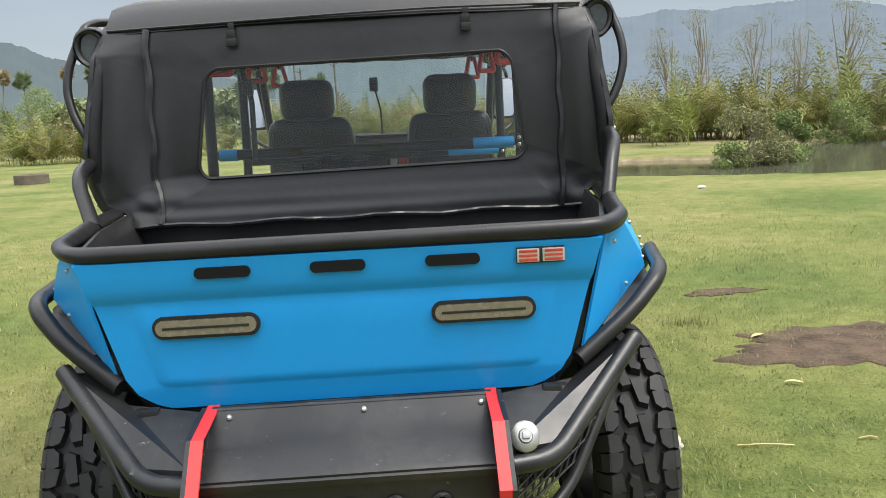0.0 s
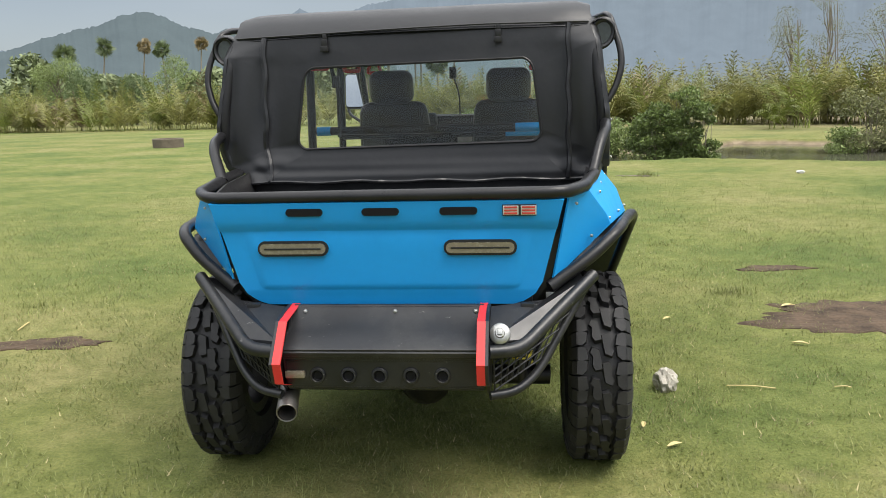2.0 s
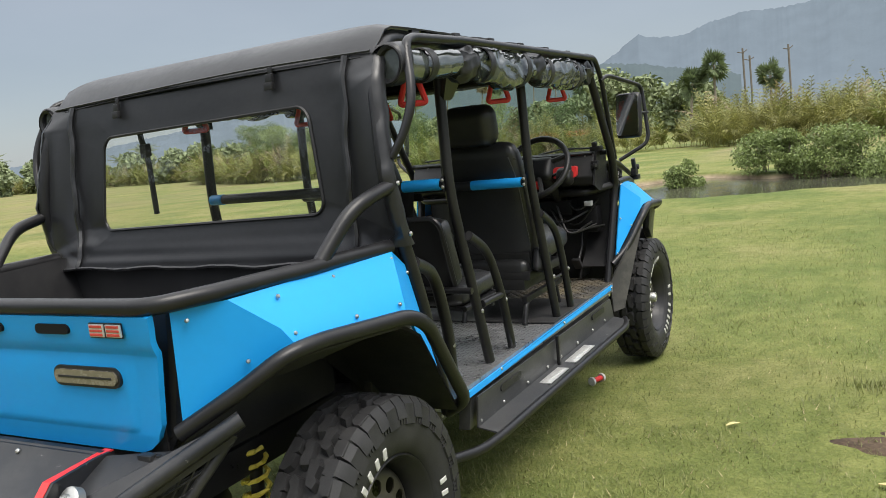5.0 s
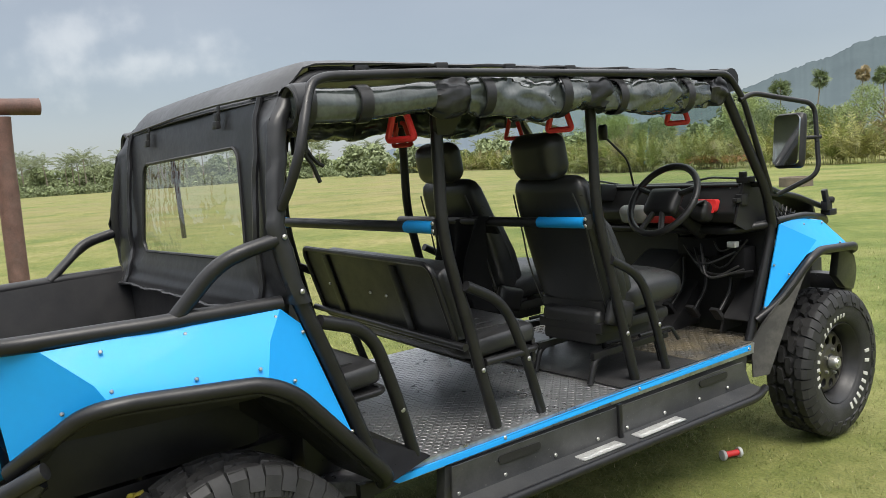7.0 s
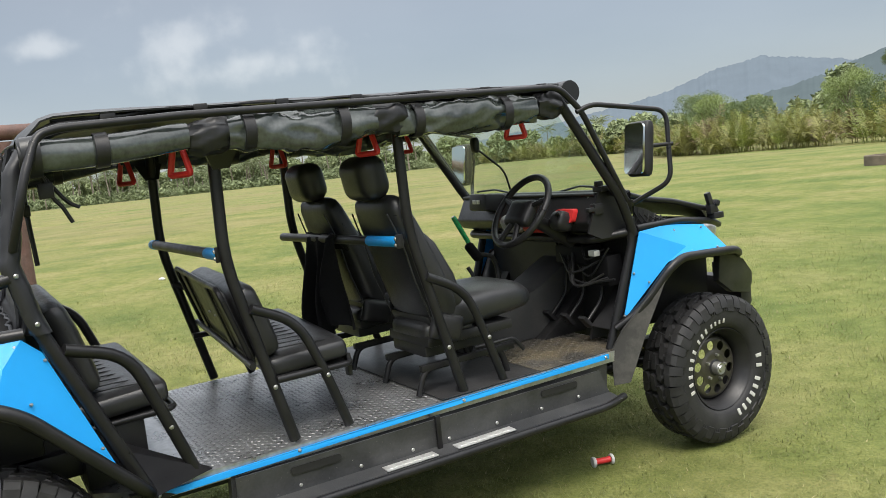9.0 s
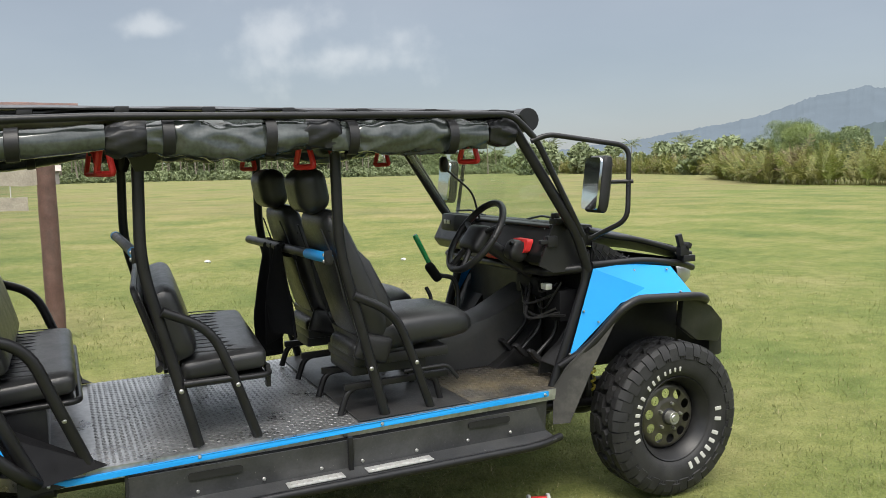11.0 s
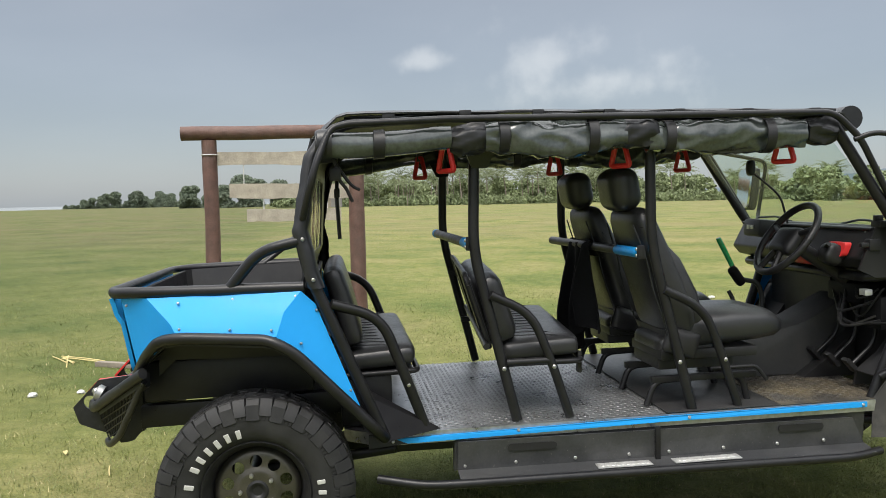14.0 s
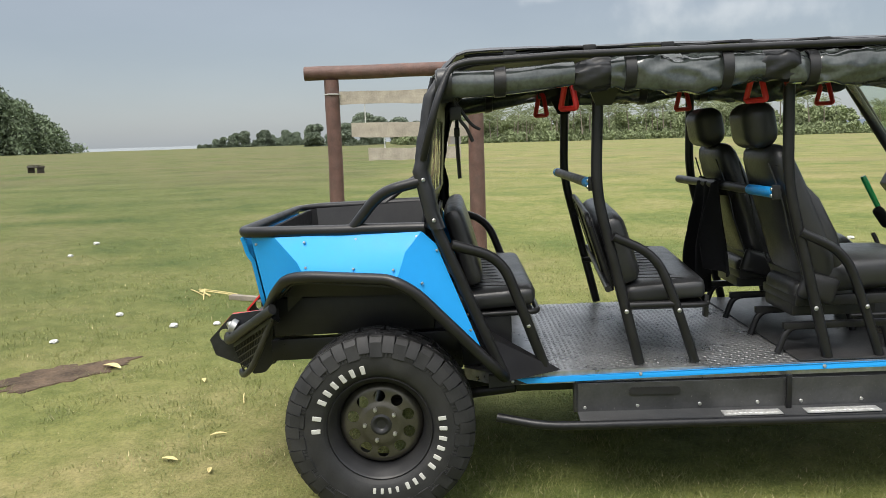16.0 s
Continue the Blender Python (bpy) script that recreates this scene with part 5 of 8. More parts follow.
# tailgate
bm = bmesh.new()
outline = [(0.652, 1.252), (0.575, 0.945), (0.545, 0.90), (0.495, 0.868), (0.42, 0.862), (-0.42, 0.862), (-0.495, 0.868), (-0.545, 0.90), (-0.575, 0.945), (-0.652, 1.252)]
def tail_y(z):
    """The tailgate's face: a lip above, a crease, the plain face, and a tucked hem."""
    return float(np.interp(z, [0.862, 0.905, 0.915, 1.13, 1.148, 1.165, 1.185, 1.252], [-0.480, -0.492, -0.496, -0.526, -0.530, -0.544, -0.553, -0.566]))
zs = [0.862, 0.875, 0.89, 0.905, 0.916, 0.922, 0.928, 0.934, 0.940, 0.946, 0.97, 1.02, 1.06, 1.10, 1.115, 1.13, 1.142, 1.150, 1.160, 1.172, 1.185, 1.22, 1.252]
oz = [(z, x) for x, z in outline[:5]][::-1]
rows = []
for z in zs:
    w = float(np.interp(z, [q[0] for q in oz], [q[1] for q in oz]))
    if z == 0.862:
        w = 0.47
    def boss(u):
        """The pressed field: a shallow step out, rounded off towards the sides and the hem."""
        d = min((0.86 - abs(u)) * w, (z - 0.918) * 0.9)
        d = min(1, max(0, d / 0.022))
        return 0.008 * d * d * (3 - 2 * d)
    inset = [q / 40 for q in range(-40, 41)]
    rows.append([bm.verts.new((u * w, tail_y(z) - boss(u) * (1 - min(1, max(0, (z - 1.10) / 0.05))), z)) for u in inset])
for a, b in zip(rows, rows[1:]):
    for k in range(len(a) - 1):
        bm.faces.new((a[k], a[k + 1], b[k + 1], b[k]))
tailgate = part("tailgate", solid(bm, -0.02), BLUE, car, "blue pressed steel tailgate with three slots", angle=28)
part("tailgate_frame", prism(bmesh.new(), [(0.682, -0.492, 1.262), (0.600, -0.468, 0.93), (0.545, -0.465, 0.855), (0.48, -0.462, 0.828), (-0.48, -0.462, 0.828), (-0.545, -0.465, 0.855), (-0.600, -0.468, 0.93), (-0.682, -0.492, 1.262)], (0, 0.014, 0)), BLACK, car, "black frame behind the tailgate")


def stadium(w, h, y, cx, cz, depth, n=8):
    pts = rounded_rect(w, h, h / 2 - 0.0005, n)
    return prism(bmesh.new(), [(cx + a, y, cz + b) for a, b in pts], (0, depth, 0))


for cx in (-0.295, -0.012, 0.273):
    # solid black plates; the slots' unlit inside is put into the colour
    part("slot", stadium(0.137, 0.027, -0.5865, cx, 1.213, 0.012), HOLLOW_SHADE, tailgate, "oblong slot drawn as a black plate")
for cx in (-0.352, 0.348):
    lamp = part("tail_lamp", stadium(0.268, 0.056, -0.5560, cx, 1.077, 0.02), PLASTIC, tailgate, "long smoked tail lamp in a black bezel")
    part("lens", stadium(0.250, 0.038, -0.5620, cx, 1.077, 0.012), LAMPGLASS, lamp, "smoked lens")
    part("lens_rib", boxes(((cx, -0.5620, 1.077), (0.215, 0.004, 0.006)), bevel=0.001), PLASTIC, lamp)
# badge as plain shapes
badge = part("badge", boxes(((0.493, -0.586, 1.214), (0.122, 0.006, 0.040)), bevel=0.002), PLASTIC, tailgate, "small black badge with red and silver shapes")
for cx, w in ((0.462, 0.056), (0.526, 0.056)):
    part("badge_rim", boxes(((cx, -0.5895, 1.214), (w, 0.006, 0.033)), bevel=0.002), SILVER, badge, "silver rim")
    part("badge_face", boxes(((cx, -0.593, 1.2245), (w - 0.010, 0.004, 0.007)), ((cx, -0.593, 1.214), (w - 0.010, 0.004, 0.006)), ((cx, -0.593, 1.2035), (w - 0.010, 0.004, 0.007)), bevel=0.001), ORANGE, badge, "red face")

# rear bumper
def holed_plate(prof, hole, r, x, thick, n=64):
    """A flat plate across x with a round eye right through it."""
    poly = [Vector((q[0], q[1], 0)) for q in prof]
    outer = []
    for k in range(n):
        d = Vector((math.cos(2 * math.pi * k / n), math.sin(2 * math.pi * k / n), 0))
        o, best = Vector((hole[0], hole[1], 0)), None
        for a, b in zip(poly, poly[1:] + poly[:1]):
            e = b - a
            den = d.x * e.y - d.y * e.x
            if abs(den) < 1e-9:
                continue
            w = a - o
            t, u = (w.x * e.y - w.y * e.x) / den, (w.x * d.y - w.y * d.x) / den
            if t > 0 and -1e-6 <= u <= 1 + 1e-6:
                best = t if best is None else min(best, t)
        outer.append(o + d * best)
    bm = bmesh.new()
    rings = []
    for xx in (x, x + thick):
        rings.append(([bm.verts.new((xx, p.x, p.y)) for p in outer], [bm.verts.new((xx, hole[0] + r * math.cos(2 * math.pi * k / n), hole[1] + r * math.sin(2 * math.pi * k / n))) for k in range(n)]))
    (o0, h0), (o1, h1) = rings
    for k in range(n):
        j = (k + 1) % n
        for f in ((o0[k], o0[j], h0[j], h0[k]), (o1[j], o1[k], h1[k], h1[j]), (o0[j], o0[k], o1[k], o1[j]), (h0[k], h0[j], h1[j], h1[k])):
            bm.faces.new(f)
    return bm


def bumper_section(x, grow=0.0):
    return [(x, -0.535, 0.868), (x, -0.560, 0.866), (x, -0.570, 0.858), (x, -0.640, 0.802), (x, -0.735, 0.782), (x, -0.755, 0.766), (x, -0.745, 0.738), (x, -0.726, 0.728), (x, -0.715, 0.615), (x, -0.66, 0.585), (x, -0.52, 0.60), (x, -0.50, 0.85)]
bm = bmesh.new()
secs = [[bm.verts.new(p) for p in bumper_section(x)] for x in (-0.365, -0.12, 0.12, 0.365)]
for a, b in zip(secs, secs[1:]):
    for k in range(len(a)):
        bm.faces.new((a[k], a[(k + 1) % len(a)], b[(k + 1) % len(a)], b[k]))
bm.faces.new(secs[0])
bm.faces.new(secs[-1])
bmesh.ops.bevel(bm, geom=[e for e in bm.edges], offset=0.007, segments=2, affect="EDGES")
bumper = part("rear_bumper", bm, BLACKSAT, car, "scuffed black folded steel rear bumper with red edge strips", angle=30)
for i in range(5):
    bm = bmesh.new()
    c = (-0.243 + 0.1145 * i, -0.731, 0.668)
    lathe(bm, [(0.0165, 0.014), (0.0180, 0.003), (0.0215, -0.0025), (0.027, -0.0015), (0.030, 0.004)], c, "Y", 22)
    part("hole_flange", bm, BLACKSAT, bumper, "pressed round flange")
    bm = bmesh.new()
    lathe(bm, [(0.0005, 0.010), (0.0175, 0.009), (0.0176, 0.0)], c, "Y", 18)
    part("bumper_hole", bm, HOLLOW_SHADE, bumper, "round hole drawn as a dark disc")
part("marker_lamp", boxes(((-0.325, -0.728, 0.672), (0.075, 0.02, 0.026)), bevel=0.008), LAMPGLASS, bumper, "small clear marker lamp")
for s in (1, -1):
    prof = [(-0.525, 0.867), (-0.737, 0.868), (-0.85, 0.75), (-0.825, 0.673), (-0.678, 0.611), (-0.652, 0.565), (-0.58, 0.56), (-0.52, 0.62)]
    x0 = 0.372 * s
    part("end_plate", holed_plate(prof, (-0.775, 0.771), 0.030, x0, 0.012 * s), BLACKSAT, bumper, "upright end plate with a round eye")
    bm = bmesh.new()
    tube(bm, [(x0 + 0.006 * s, y, z) for y, z in prof[:6]], r=0.004, bend=0.002, n=6)
    strip = bmesh.new()
    w = 0.015
    ring = [[strip.verts.new((x0 - 0.014 * s + dx, y, z)) for dx in (-w, w)] + [strip.verts.new((x0 - 0.014 * s + dx, y + 0.008, z - 0.005)) for dx in (w, -w)] for y, z in prof[:5]]
    for a, b in zip(ring, ring[1:]):
        for k in range(4):
            strip.faces.new((a[k], a[(k + 1) % 4], b[(k + 1) % 4], b[k]))
    strip.faces.new(ring[0])
    strip.faces.new(ring[-1])
    bm.free()
    part("red_strip", strip, RED, bumper, "red painted edge strip", smooth=False)
    # swept wing with tube edges and mesh panel
    bm = bmesh.new()
    top = [(0.385 * s, -0.56, 0.862), (0.385 * s, -0.735, 0.795), (0.50 * s, -0.70, 0.79), (0.745 * s, -0.43, 0.945), (0.70 * s, -0.40, 0.935), (0.58 * s, -0.50, 0.872)]
    low = [(x, y, z - 0.06) for x, y, z in top]
    a, b = [bm.verts.new(p) for p in top], [bm.verts.new(p) for p in low]
    bm.faces.new(a)
    bm.faces.new(b)
    for k in range(len(a)):
        bm.faces.new((a[k], a[(k + 1) % 6], b[(k + 1) % 6], b[k]))
    part("bumper_wing", bm, BLACKSAT, bumper, "swept black bumper corner", angle=20)
    part("wing_tube", tubes([(0.385 * s, -0.755, 0.765), (0.50 * s, -0.725, 0.765), (0.765 * s, -0.415, 0.945)], r=0.024, bend=0.10), BLACKSAT, bumper)
    part("wing_tube", tubes([(0.385 * s, -0.70, 0.585), (0.48 * s, -0.665, 0.585), (0.56 * s, -0.60, 0.63), (0.735 * s, -0.42, 0.905)], r=0.016, bend=0.06), BLACKSAT, bumper)
    bm = bmesh.new()
    p00, p10, p01, p11 = (Vector(q) for q in ((0.40 * s, -0.74, 0.745), (0.72 * s, -0.45, 0.905), (0.40 * s, -0.69, 0.60), (0.60 * s, -0.555, 0.69)))
    for i in range(11):
        f = i / 10
        tube(bm, [p00.lerp(p10, f), p01.lerp(p11, min(1, f * 1.02))], r=0.0035, n=5)
        if i % 2 == 0:
            tube(bm, [p00.lerp(p01, f), p10.lerp(p11, f)], r=0.0035, n=5)
    part("mesh_panel", bm, BLACKSAT, bumper, "black expanded mesh")
bm = bmesh.new()
lathe(bm, [(0.0005, -0.024), (0.015, -0.024), (0.018, -0.016), (0.030, -0.013), (0.036, -0.007), (0.037, 0.020)], (0.423, -0.722, 0.818), "Y", 28)
bm.transform(Matrix.Translation((0.423, -0.722, 0.818)) @ Matrix.Rotation(radians(-32), 4, "X") @ Matrix.Translation((-0.423, 0.722, -0.818)))
cap = part("fuel_cap", bm, STEEL, bumper, "round galvanised steel cap")
part("cap_lug", boxes(((0.423, -0.745, 0.833), (0.018, 0.012, 0.018), Matrix.Rotation(radians(-32), 4, "X")), bevel=0.004), STEEL, cap)
studs([(-0.31, -0.583, 0.852), (0.03, -0.583, 0.852), (0.33, -0.583, 0.852)], (0, -0.6, 0.75), bumper, r=0.008)
for s in (1, -1):
    part("bumper_bracket", boxes(((0.52 * s, -0.535, 0.855), (0.05, 0.03, 0.03)), ((0.53 * s, -0.52, 0.842), (0.06, 0.02, 0.05)), bevel=0.004), BLACKSAT, bumper)
bm = bmesh.new()
lathe(bm, [(0.032, -0.10), (0.036, -0.102), (0.038, -0.098), (0.038, 0.16), (0.030, 0.16), (0.030, -0.096)], (0, 0, 0), "Y", 24)
ex = part("exhaust_pipe", bm, mat("dull_pipe_steel", (0.22, 0.21, 0.20), 0.42, metal=0.85, vary=0.3, scale=18, dust=0.2, dust_color=(0.05, 0.045, 0.04)), car, "dull steel tail pipe with sooty mouth")
ex.matrix_local = pose(-0.378, -0.64, 0.545, 12, 0, 10)

# chassis under the body
for s in (1, -1):
    part("chassis_rail", boxes(((0.48 * s, 0.0, 0.70), (0.06, 1.0, 0.10)), bevel=0.006), BLACK, car)
    part("chassis_rail", boxes(((0.40 * s, 2.0, 0.48), (0.07, 3.4, 0.10)), bevel=0.006), BLACK, car)
    part("trailing_arm", tubes([(0.52 * s, 0.05, 0.42), (0.62 * s, 0.62, 0.50)], r=0.024), BLACK, car)
    part("trailing_arm", tubes([(0.50 * s, 3.25, 0.42), (0.55 * s, 2.75, 0.46)], r=0.024), BLACK, car)
    for y in (0.06, 3.28):
        bm = bmesh.new()
        coil = [(0.50 * s + 0.042 * math.cos(a * 0.7), y - 0.18 + 0.042 * math.sin(a * 0.7), 0.50 + 0.0042 * a * 1.2) for a in range(46)]
        tube(bm, coil, r=0.008, n=6, bend=0.0)
        part("coil_spring", bm, YELLOW, car, "yellow coil spring")
        part("shock_absorber", tubes([(0.50 * s, y - 0.18, 0.40), (0.49 * s, y - 0.16, 0.80)], r=0.022), BLACK, car)
for y, z in ((RY, RZ), (FY - 0.16, FZ - 0.03)):
    part("axle", tubes([(-0.62, y, z), (0.62, y, z)], r=0.042), BLACK, car)
    bm = bmesh.new()
    lathe(bm, [(0.001, -0.13), (0.07, -0.11), (0.12, -0.04), (0.125, 0.03), (0.09, 0.10), (0.001, 0.12)], (0.06, y, z - 0.005), "Y", 20)
    part("differential", bm, BLACK, car)
part("bed_underbody", boxes(((0, -0.10, 0.86), (1.08, 0.75, 0.18)), ((0, 0.2, 0.74), (0.9, 0.5, 0.14)), bevel=0.02), PLASTIC, car)
part("gearbox", boxes(((0, 2.2, 0.50), (0.34, 0.9, 0.16)), bevel=0.03), PLASTIC, car)

# floor, sills, running boards
part("floor_pan", prism(bmesh.new(), [(0.735, 0.54, 0.545), (0.732, 2.90, 0.545), (-0.732, 2.90, 0.545), (-0.735, 0.54, 0.545), (-0.60, 0.40, 0.545), (0.60, 0.40, 0.545)], (0, 0, 0.052)), PLATE, car, "wet worn chequer plate floor")
verts, faces = [], []
for i in range(60):
    for j in range(62):
        x, y = -0.717 + i * 0.0243, 0.78 + j * 0.0243
        if abs(x) > 0.722 or y > 1.78:
            continue
        a = radians(45 if (i + j) % 2 else -45)
        c, s_ = math.cos(a), math.sin(a)
        base = len(verts)
        for u, w, h in ((-0.0135, 0, 0), (0, -0.005, 0), (0.0135, 0, 0), (0, 0.005, 0), (-0.008, 0, 0.0016), (0.008, 0, 0.0016)):
            verts.append((x + u * c - w * s_, y + u * s_ + w * c, 0.597 + h))
        faces += [tuple(base + k for k in f) for f in ((0, 1, 5, 4), (1, 2, 5), (2, 3, 4, 5), (3, 0, 4))]
ob = from_arrays("chequer_relief", verts, faces, RELIEF, car)
tagged(ob, "raised lozenges of the chequer plate", kind="stuff")
part("floor_mat", prism(bmesh.new(), [(0.725, 1.80, 0.5975), (0.725, 2.326, 0.5975), (-0.725, 2.326, 0.5975), (-0.725, 1.80, 0.5975)], (0, 0, 0.006), bevel=0.002), BLACKMAT, car, "plain black rubber floor mat")
part("floor_mat", prism(bmesh.new(), [(0.725, 2.33, 0.5975), (0.725, 2.88, 0.5975), (-0.725, 2.88, 0.5975), (-0.725, 2.33, 0.5975)], (0, 0, 0.006), bevel=0.002), DARKMAT, car, "muddy dark rubber floor mat")
verts, faces = [], []
for i in range(46):
    for j in range(17):
        x, y = -0.67 + i * 0.030, 2.35 + j * 0.032
        a = radians(45 if (i + j) % 2 else -45)
        c, s_ = math.cos(a), math.sin(a)
        base = len(verts)
        for u, w, h in ((-0.013, 0, 0), (0, -0.0045, 0), (0.013, 0, 0), (0, 0.0045, 0), (-0.008, 0, 0.004), (0.008, 0, 0.004)):
            verts.append((x + u * c - w * s_, y + u * s_ + w * c, 0.6035 + h))
        faces += [tuple(base + k for k in f) for f in ((0, 1, 5, 4), (1, 2, 5), (2, 3, 4, 5), (3, 0, 4))]
tagged(from_arrays("mat_relief", verts, faces, DARKMAT, car), "raised pattern of the floor mat", kind="stuff")
for s in (1, -1):
    part("sill_strip", prism(bmesh.new(), [(0.748 * s, 0.575, 0.550), (0.748 * s, 0.575, 0.574), (0.744 * s, 1.79, 0.588), (0.744 * s, 2.735, 0.592), (0.744 * s, 2.735, 0.568), (0.744 * s, 1.79, 0.564)], (-0.010 * s, 0, 0)), BLUE, car, "narrow bright blue sill strip", smooth=False)
    studs([(0.750 * s, 0.60, 0.564), (0.748 * s, 1.134, 0.570), (0.746 * s, 1.897, 0.578), (0.746 * s, 2.715, 0.580)], (s, 0, 0.3), car, r=0.008)
    part("sill_bracket", prism(bmesh.new(), [(0.765 * s, 0.50, 0.545), (0.765 * s, 0.50, 0.60), (0.748 * s, 0.585, 0.585), (0.748 * s, 0.66, 0.55)], (-0.03 * s, 0, 0)), BLACK, car)
    part("sill_box", prism(bmesh.new(), [(0.715 * s, 0.86, 0.40), (0.735 * s, 0.86, 0.545), (0.715 * s, 2.74, 0.545), (0.70 * s, 2.74, 0.40)], (-0.05 * s, 0, 0)), BOARD, car)
    board = part("running_board", prism(bmesh.new(), [(0.745 * s, 0.87, 0.408), (0.845 * s, 0.87, 0.392), (0.845 * s, 2.72, 0.380), (0.745 * s, 2.72, 0.396)], (0, 0, 0.006)), BOARD, car, "black running board with chequer step pads")
    part("board_back", prism(bmesh.new(), [(0.752 * s, 0.87, 0.41), (0.764 * s, 0.87, 0.540), (0.748 * s, 2.66, 0.525), (0.745 * s, 2.72, 0.398)], (-0.008 * s, 0, 0)), BOARD, board)
    part("board_tube", tubes([(0.80 * s, 0.53, 0.425), (0.845 * s, 0.72, 0.390), (0.858 * s, 0.90, 0.386), (0.858 * s, 2.62, 0.376), (0.80 * s, 2.76, 0.378)], r=0.019, bend=0.08), BLACK, board)
    for y0, y1 in ((1.46, 1.70), (1.80, 2.10)):
        part("step_pad", boxes(((0.80 * s, (y0 + y1) / 2, 0.4015), (0.062, y1 - y0, 0.006)), bevel=0.002), ALU, board, "scratched aluminium chequer pad")
        verts, faces = [], []
        k = 0
        yy = y0 + 0.02
        while yy < y1 - 0.02:
            for dx in (-0.018, 0.012):
                base = len(verts)
                a = 0.8 if (k % 2) else -0.8
                for u, w, h in ((-0.011, 0, 0), (0, -0.004, 0), (0.011, 0, 0), (0, 0.004, 0), (-0.006, 0, 0.0025), (0.006, 0, 0.0025)):
                    verts.append((0.80 * s + dx + u * math.cos(a) - w * math.sin(a), yy + u * math.sin(a) + w * math.cos(a), 0.4045 + h))
                faces += [tuple(base + q for q in f) for f in ((0, 1, 5, 4), (1, 2, 5), (2, 3, 4, 5), (3, 0, 4))]
                k += 1
            yy += 0.022
        tagged(from_arrays("pad_relief", verts, faces, ALU, board), kind="stuff")
    for y0, y1 in ((1.08, 1.30), (2.30, 2.52)):
        part("board_slot", stadium(y1 - y0, 0.032, 0, 0, 0, 0.006), PLASTIC, board, "dark slot").matrix_local = Matrix.Translation((0.763 * s - 0.008 * s * (y0 > 2), (y0 + y1) / 2, 0.498)) @ Matrix.Rotation(radians(90), 4, "Z") @ Matrix.Rotation(radians(0), 4, "X")
    part("board_strut", boxes(((0.762 * s, 1.745, 0.475), (0.016, 0.022, 0.15)), bevel=0.003), BLACK, board)
    studs([(0.752 * s, y, 0.430) for y in (0.90, 1.12, 1.38, 1.62, 1.80, 2.05, 2.30, 2.52)], (s, 0, 0.15), board, r=0.008)

# canopy: back panel with clear window, roof sheet, side cheeks
def hoop_at(z):
    """Place of the rear hoop's tube, x and y, at a height."""
    zs_ = [1.20, 1.288, 1.51, 1.82, 1.90, 1.94]
    return float(np.interp(z, zs_, [0.858, 0.86, 0.852, 0.815, 0.79, 0.775])), float(np.interp(z, zs_, [0.33, 0.292, 0.262, 0.315, 0.375, 0.43]))


def half_width(z):
    return float(np.interp(z, [1.20, 1.27, 1.31], [0.775, 0.80, hoop_at(1.31)[0] + 0.010])) if z < 1.31 else hoop_at(z)[0] + 0.010


def folds(x, z):
    """Creases of the vinyl: gathers along the hem, soft pulls at the corners."""
    low = max(0.0, 1 - (z - 1.2) / 0.17)
    g = 0.0045 * math.sin(x * 31 + 3 * math.sin(x * 5.3)) + 0.003 * math.sin(x * 67 + z * 40) + 0.006 * math.sin(z * 58 + 2.2 * math.sin(x * 6.1 + 1) + x * 4)
    side = max(0.0, (abs(x) - 0.62) / 0.25)
    h = 0.004 * math.sin(z * 47 + x * 19) + 0.003 * math.sin(z * 90 - x * 30 + 2 * math.sin(z * 13))
    return g * low * 1.15 + h * min(1, side) * 0.8 + 0.0018 * math.sin(x * 9 + z * 21) * math.sin(z * 15 - x * 4)


def back_y(x, z):
    y = float(np.interp(z, [1.20, 1.34, 1.40, 1.90, 1.97], [0.245, 0.280, 0.292, 0.328, 0.355]))
    y -= 0.012 * math.sin((z - 1.2) * 4.6) * (1 - (abs(x) / 0.9) ** 2)
    f = min(1, max(0, (abs(x) - 0.62) / 0.22))
    f = f * f * (3 - 2 * f) * min(1, max(0, (z - 1.25) / 0.12))
    return y + (hoop_at(z)[1] - 0.024 - y) * f


win = [(0.013 + a * (1 - 0.24 * (b + 0.1875) * 0.9), 1.568 + b) for a, b in rounded_rect(1.144, 0.375, 0.055, 27)]
ctr = (0.013, 1.568)
bm = bmesh.new()
rings = []
for j in range(25):
    f = j / 24
    ring = []
    for (wx, wz) in win:
        dx, dz = (wx - ctr[0]) / 0.572, (wz - ctr[1]) / 0.1875
        m_ = max(abs(dx), abs(dz))
        ex_, ez_ = dx / m_, dz / m_
        oz_ = 1.215 + (ez_ + 1) / 2 * (1.905 - 1.215)
        ox_ = ex_ * half_width(oz_)
        x, z = wx + (ox_ - wx) * f, wz + (oz_ - wz) * f
        ring.append(bm.verts.new((x, back_y(x, z) + folds(x, z) * min(1, f * 4), z)))
    rings.append(ring)
for a, b in zip(rings, rings[1:]):
    for k in range(len(win)):
        bm.faces.new((a[k], a[(k + 1) % len(win)], b[(k + 1) % len(win)], b[k]))
canopy = part("canopy", solid(bm, 0.006), CANVAS, car, "black vinyl canopy with a clear rear window", angle=60)
bm = bmesh.new()
bm.faces.new([bm.verts.new((x * 1.0, back_y(x, z) + 0.001, z)) for x, z in win])
pane = part("window_pane", bm, WINDOW, canopy, "clear vinyl rear window")
bm = bmesh.new()
tube(bm, [(x, back_y(x, z) - 0.003, z) for x, z in win[::4]] + [(win[0][0], back_y(*win[0]) - 0.003, win[0][1])], r=0.006, bend=0.002, n=6)
part("window_hem", bm, PLASTIC, canopy, "stitched black window hem")
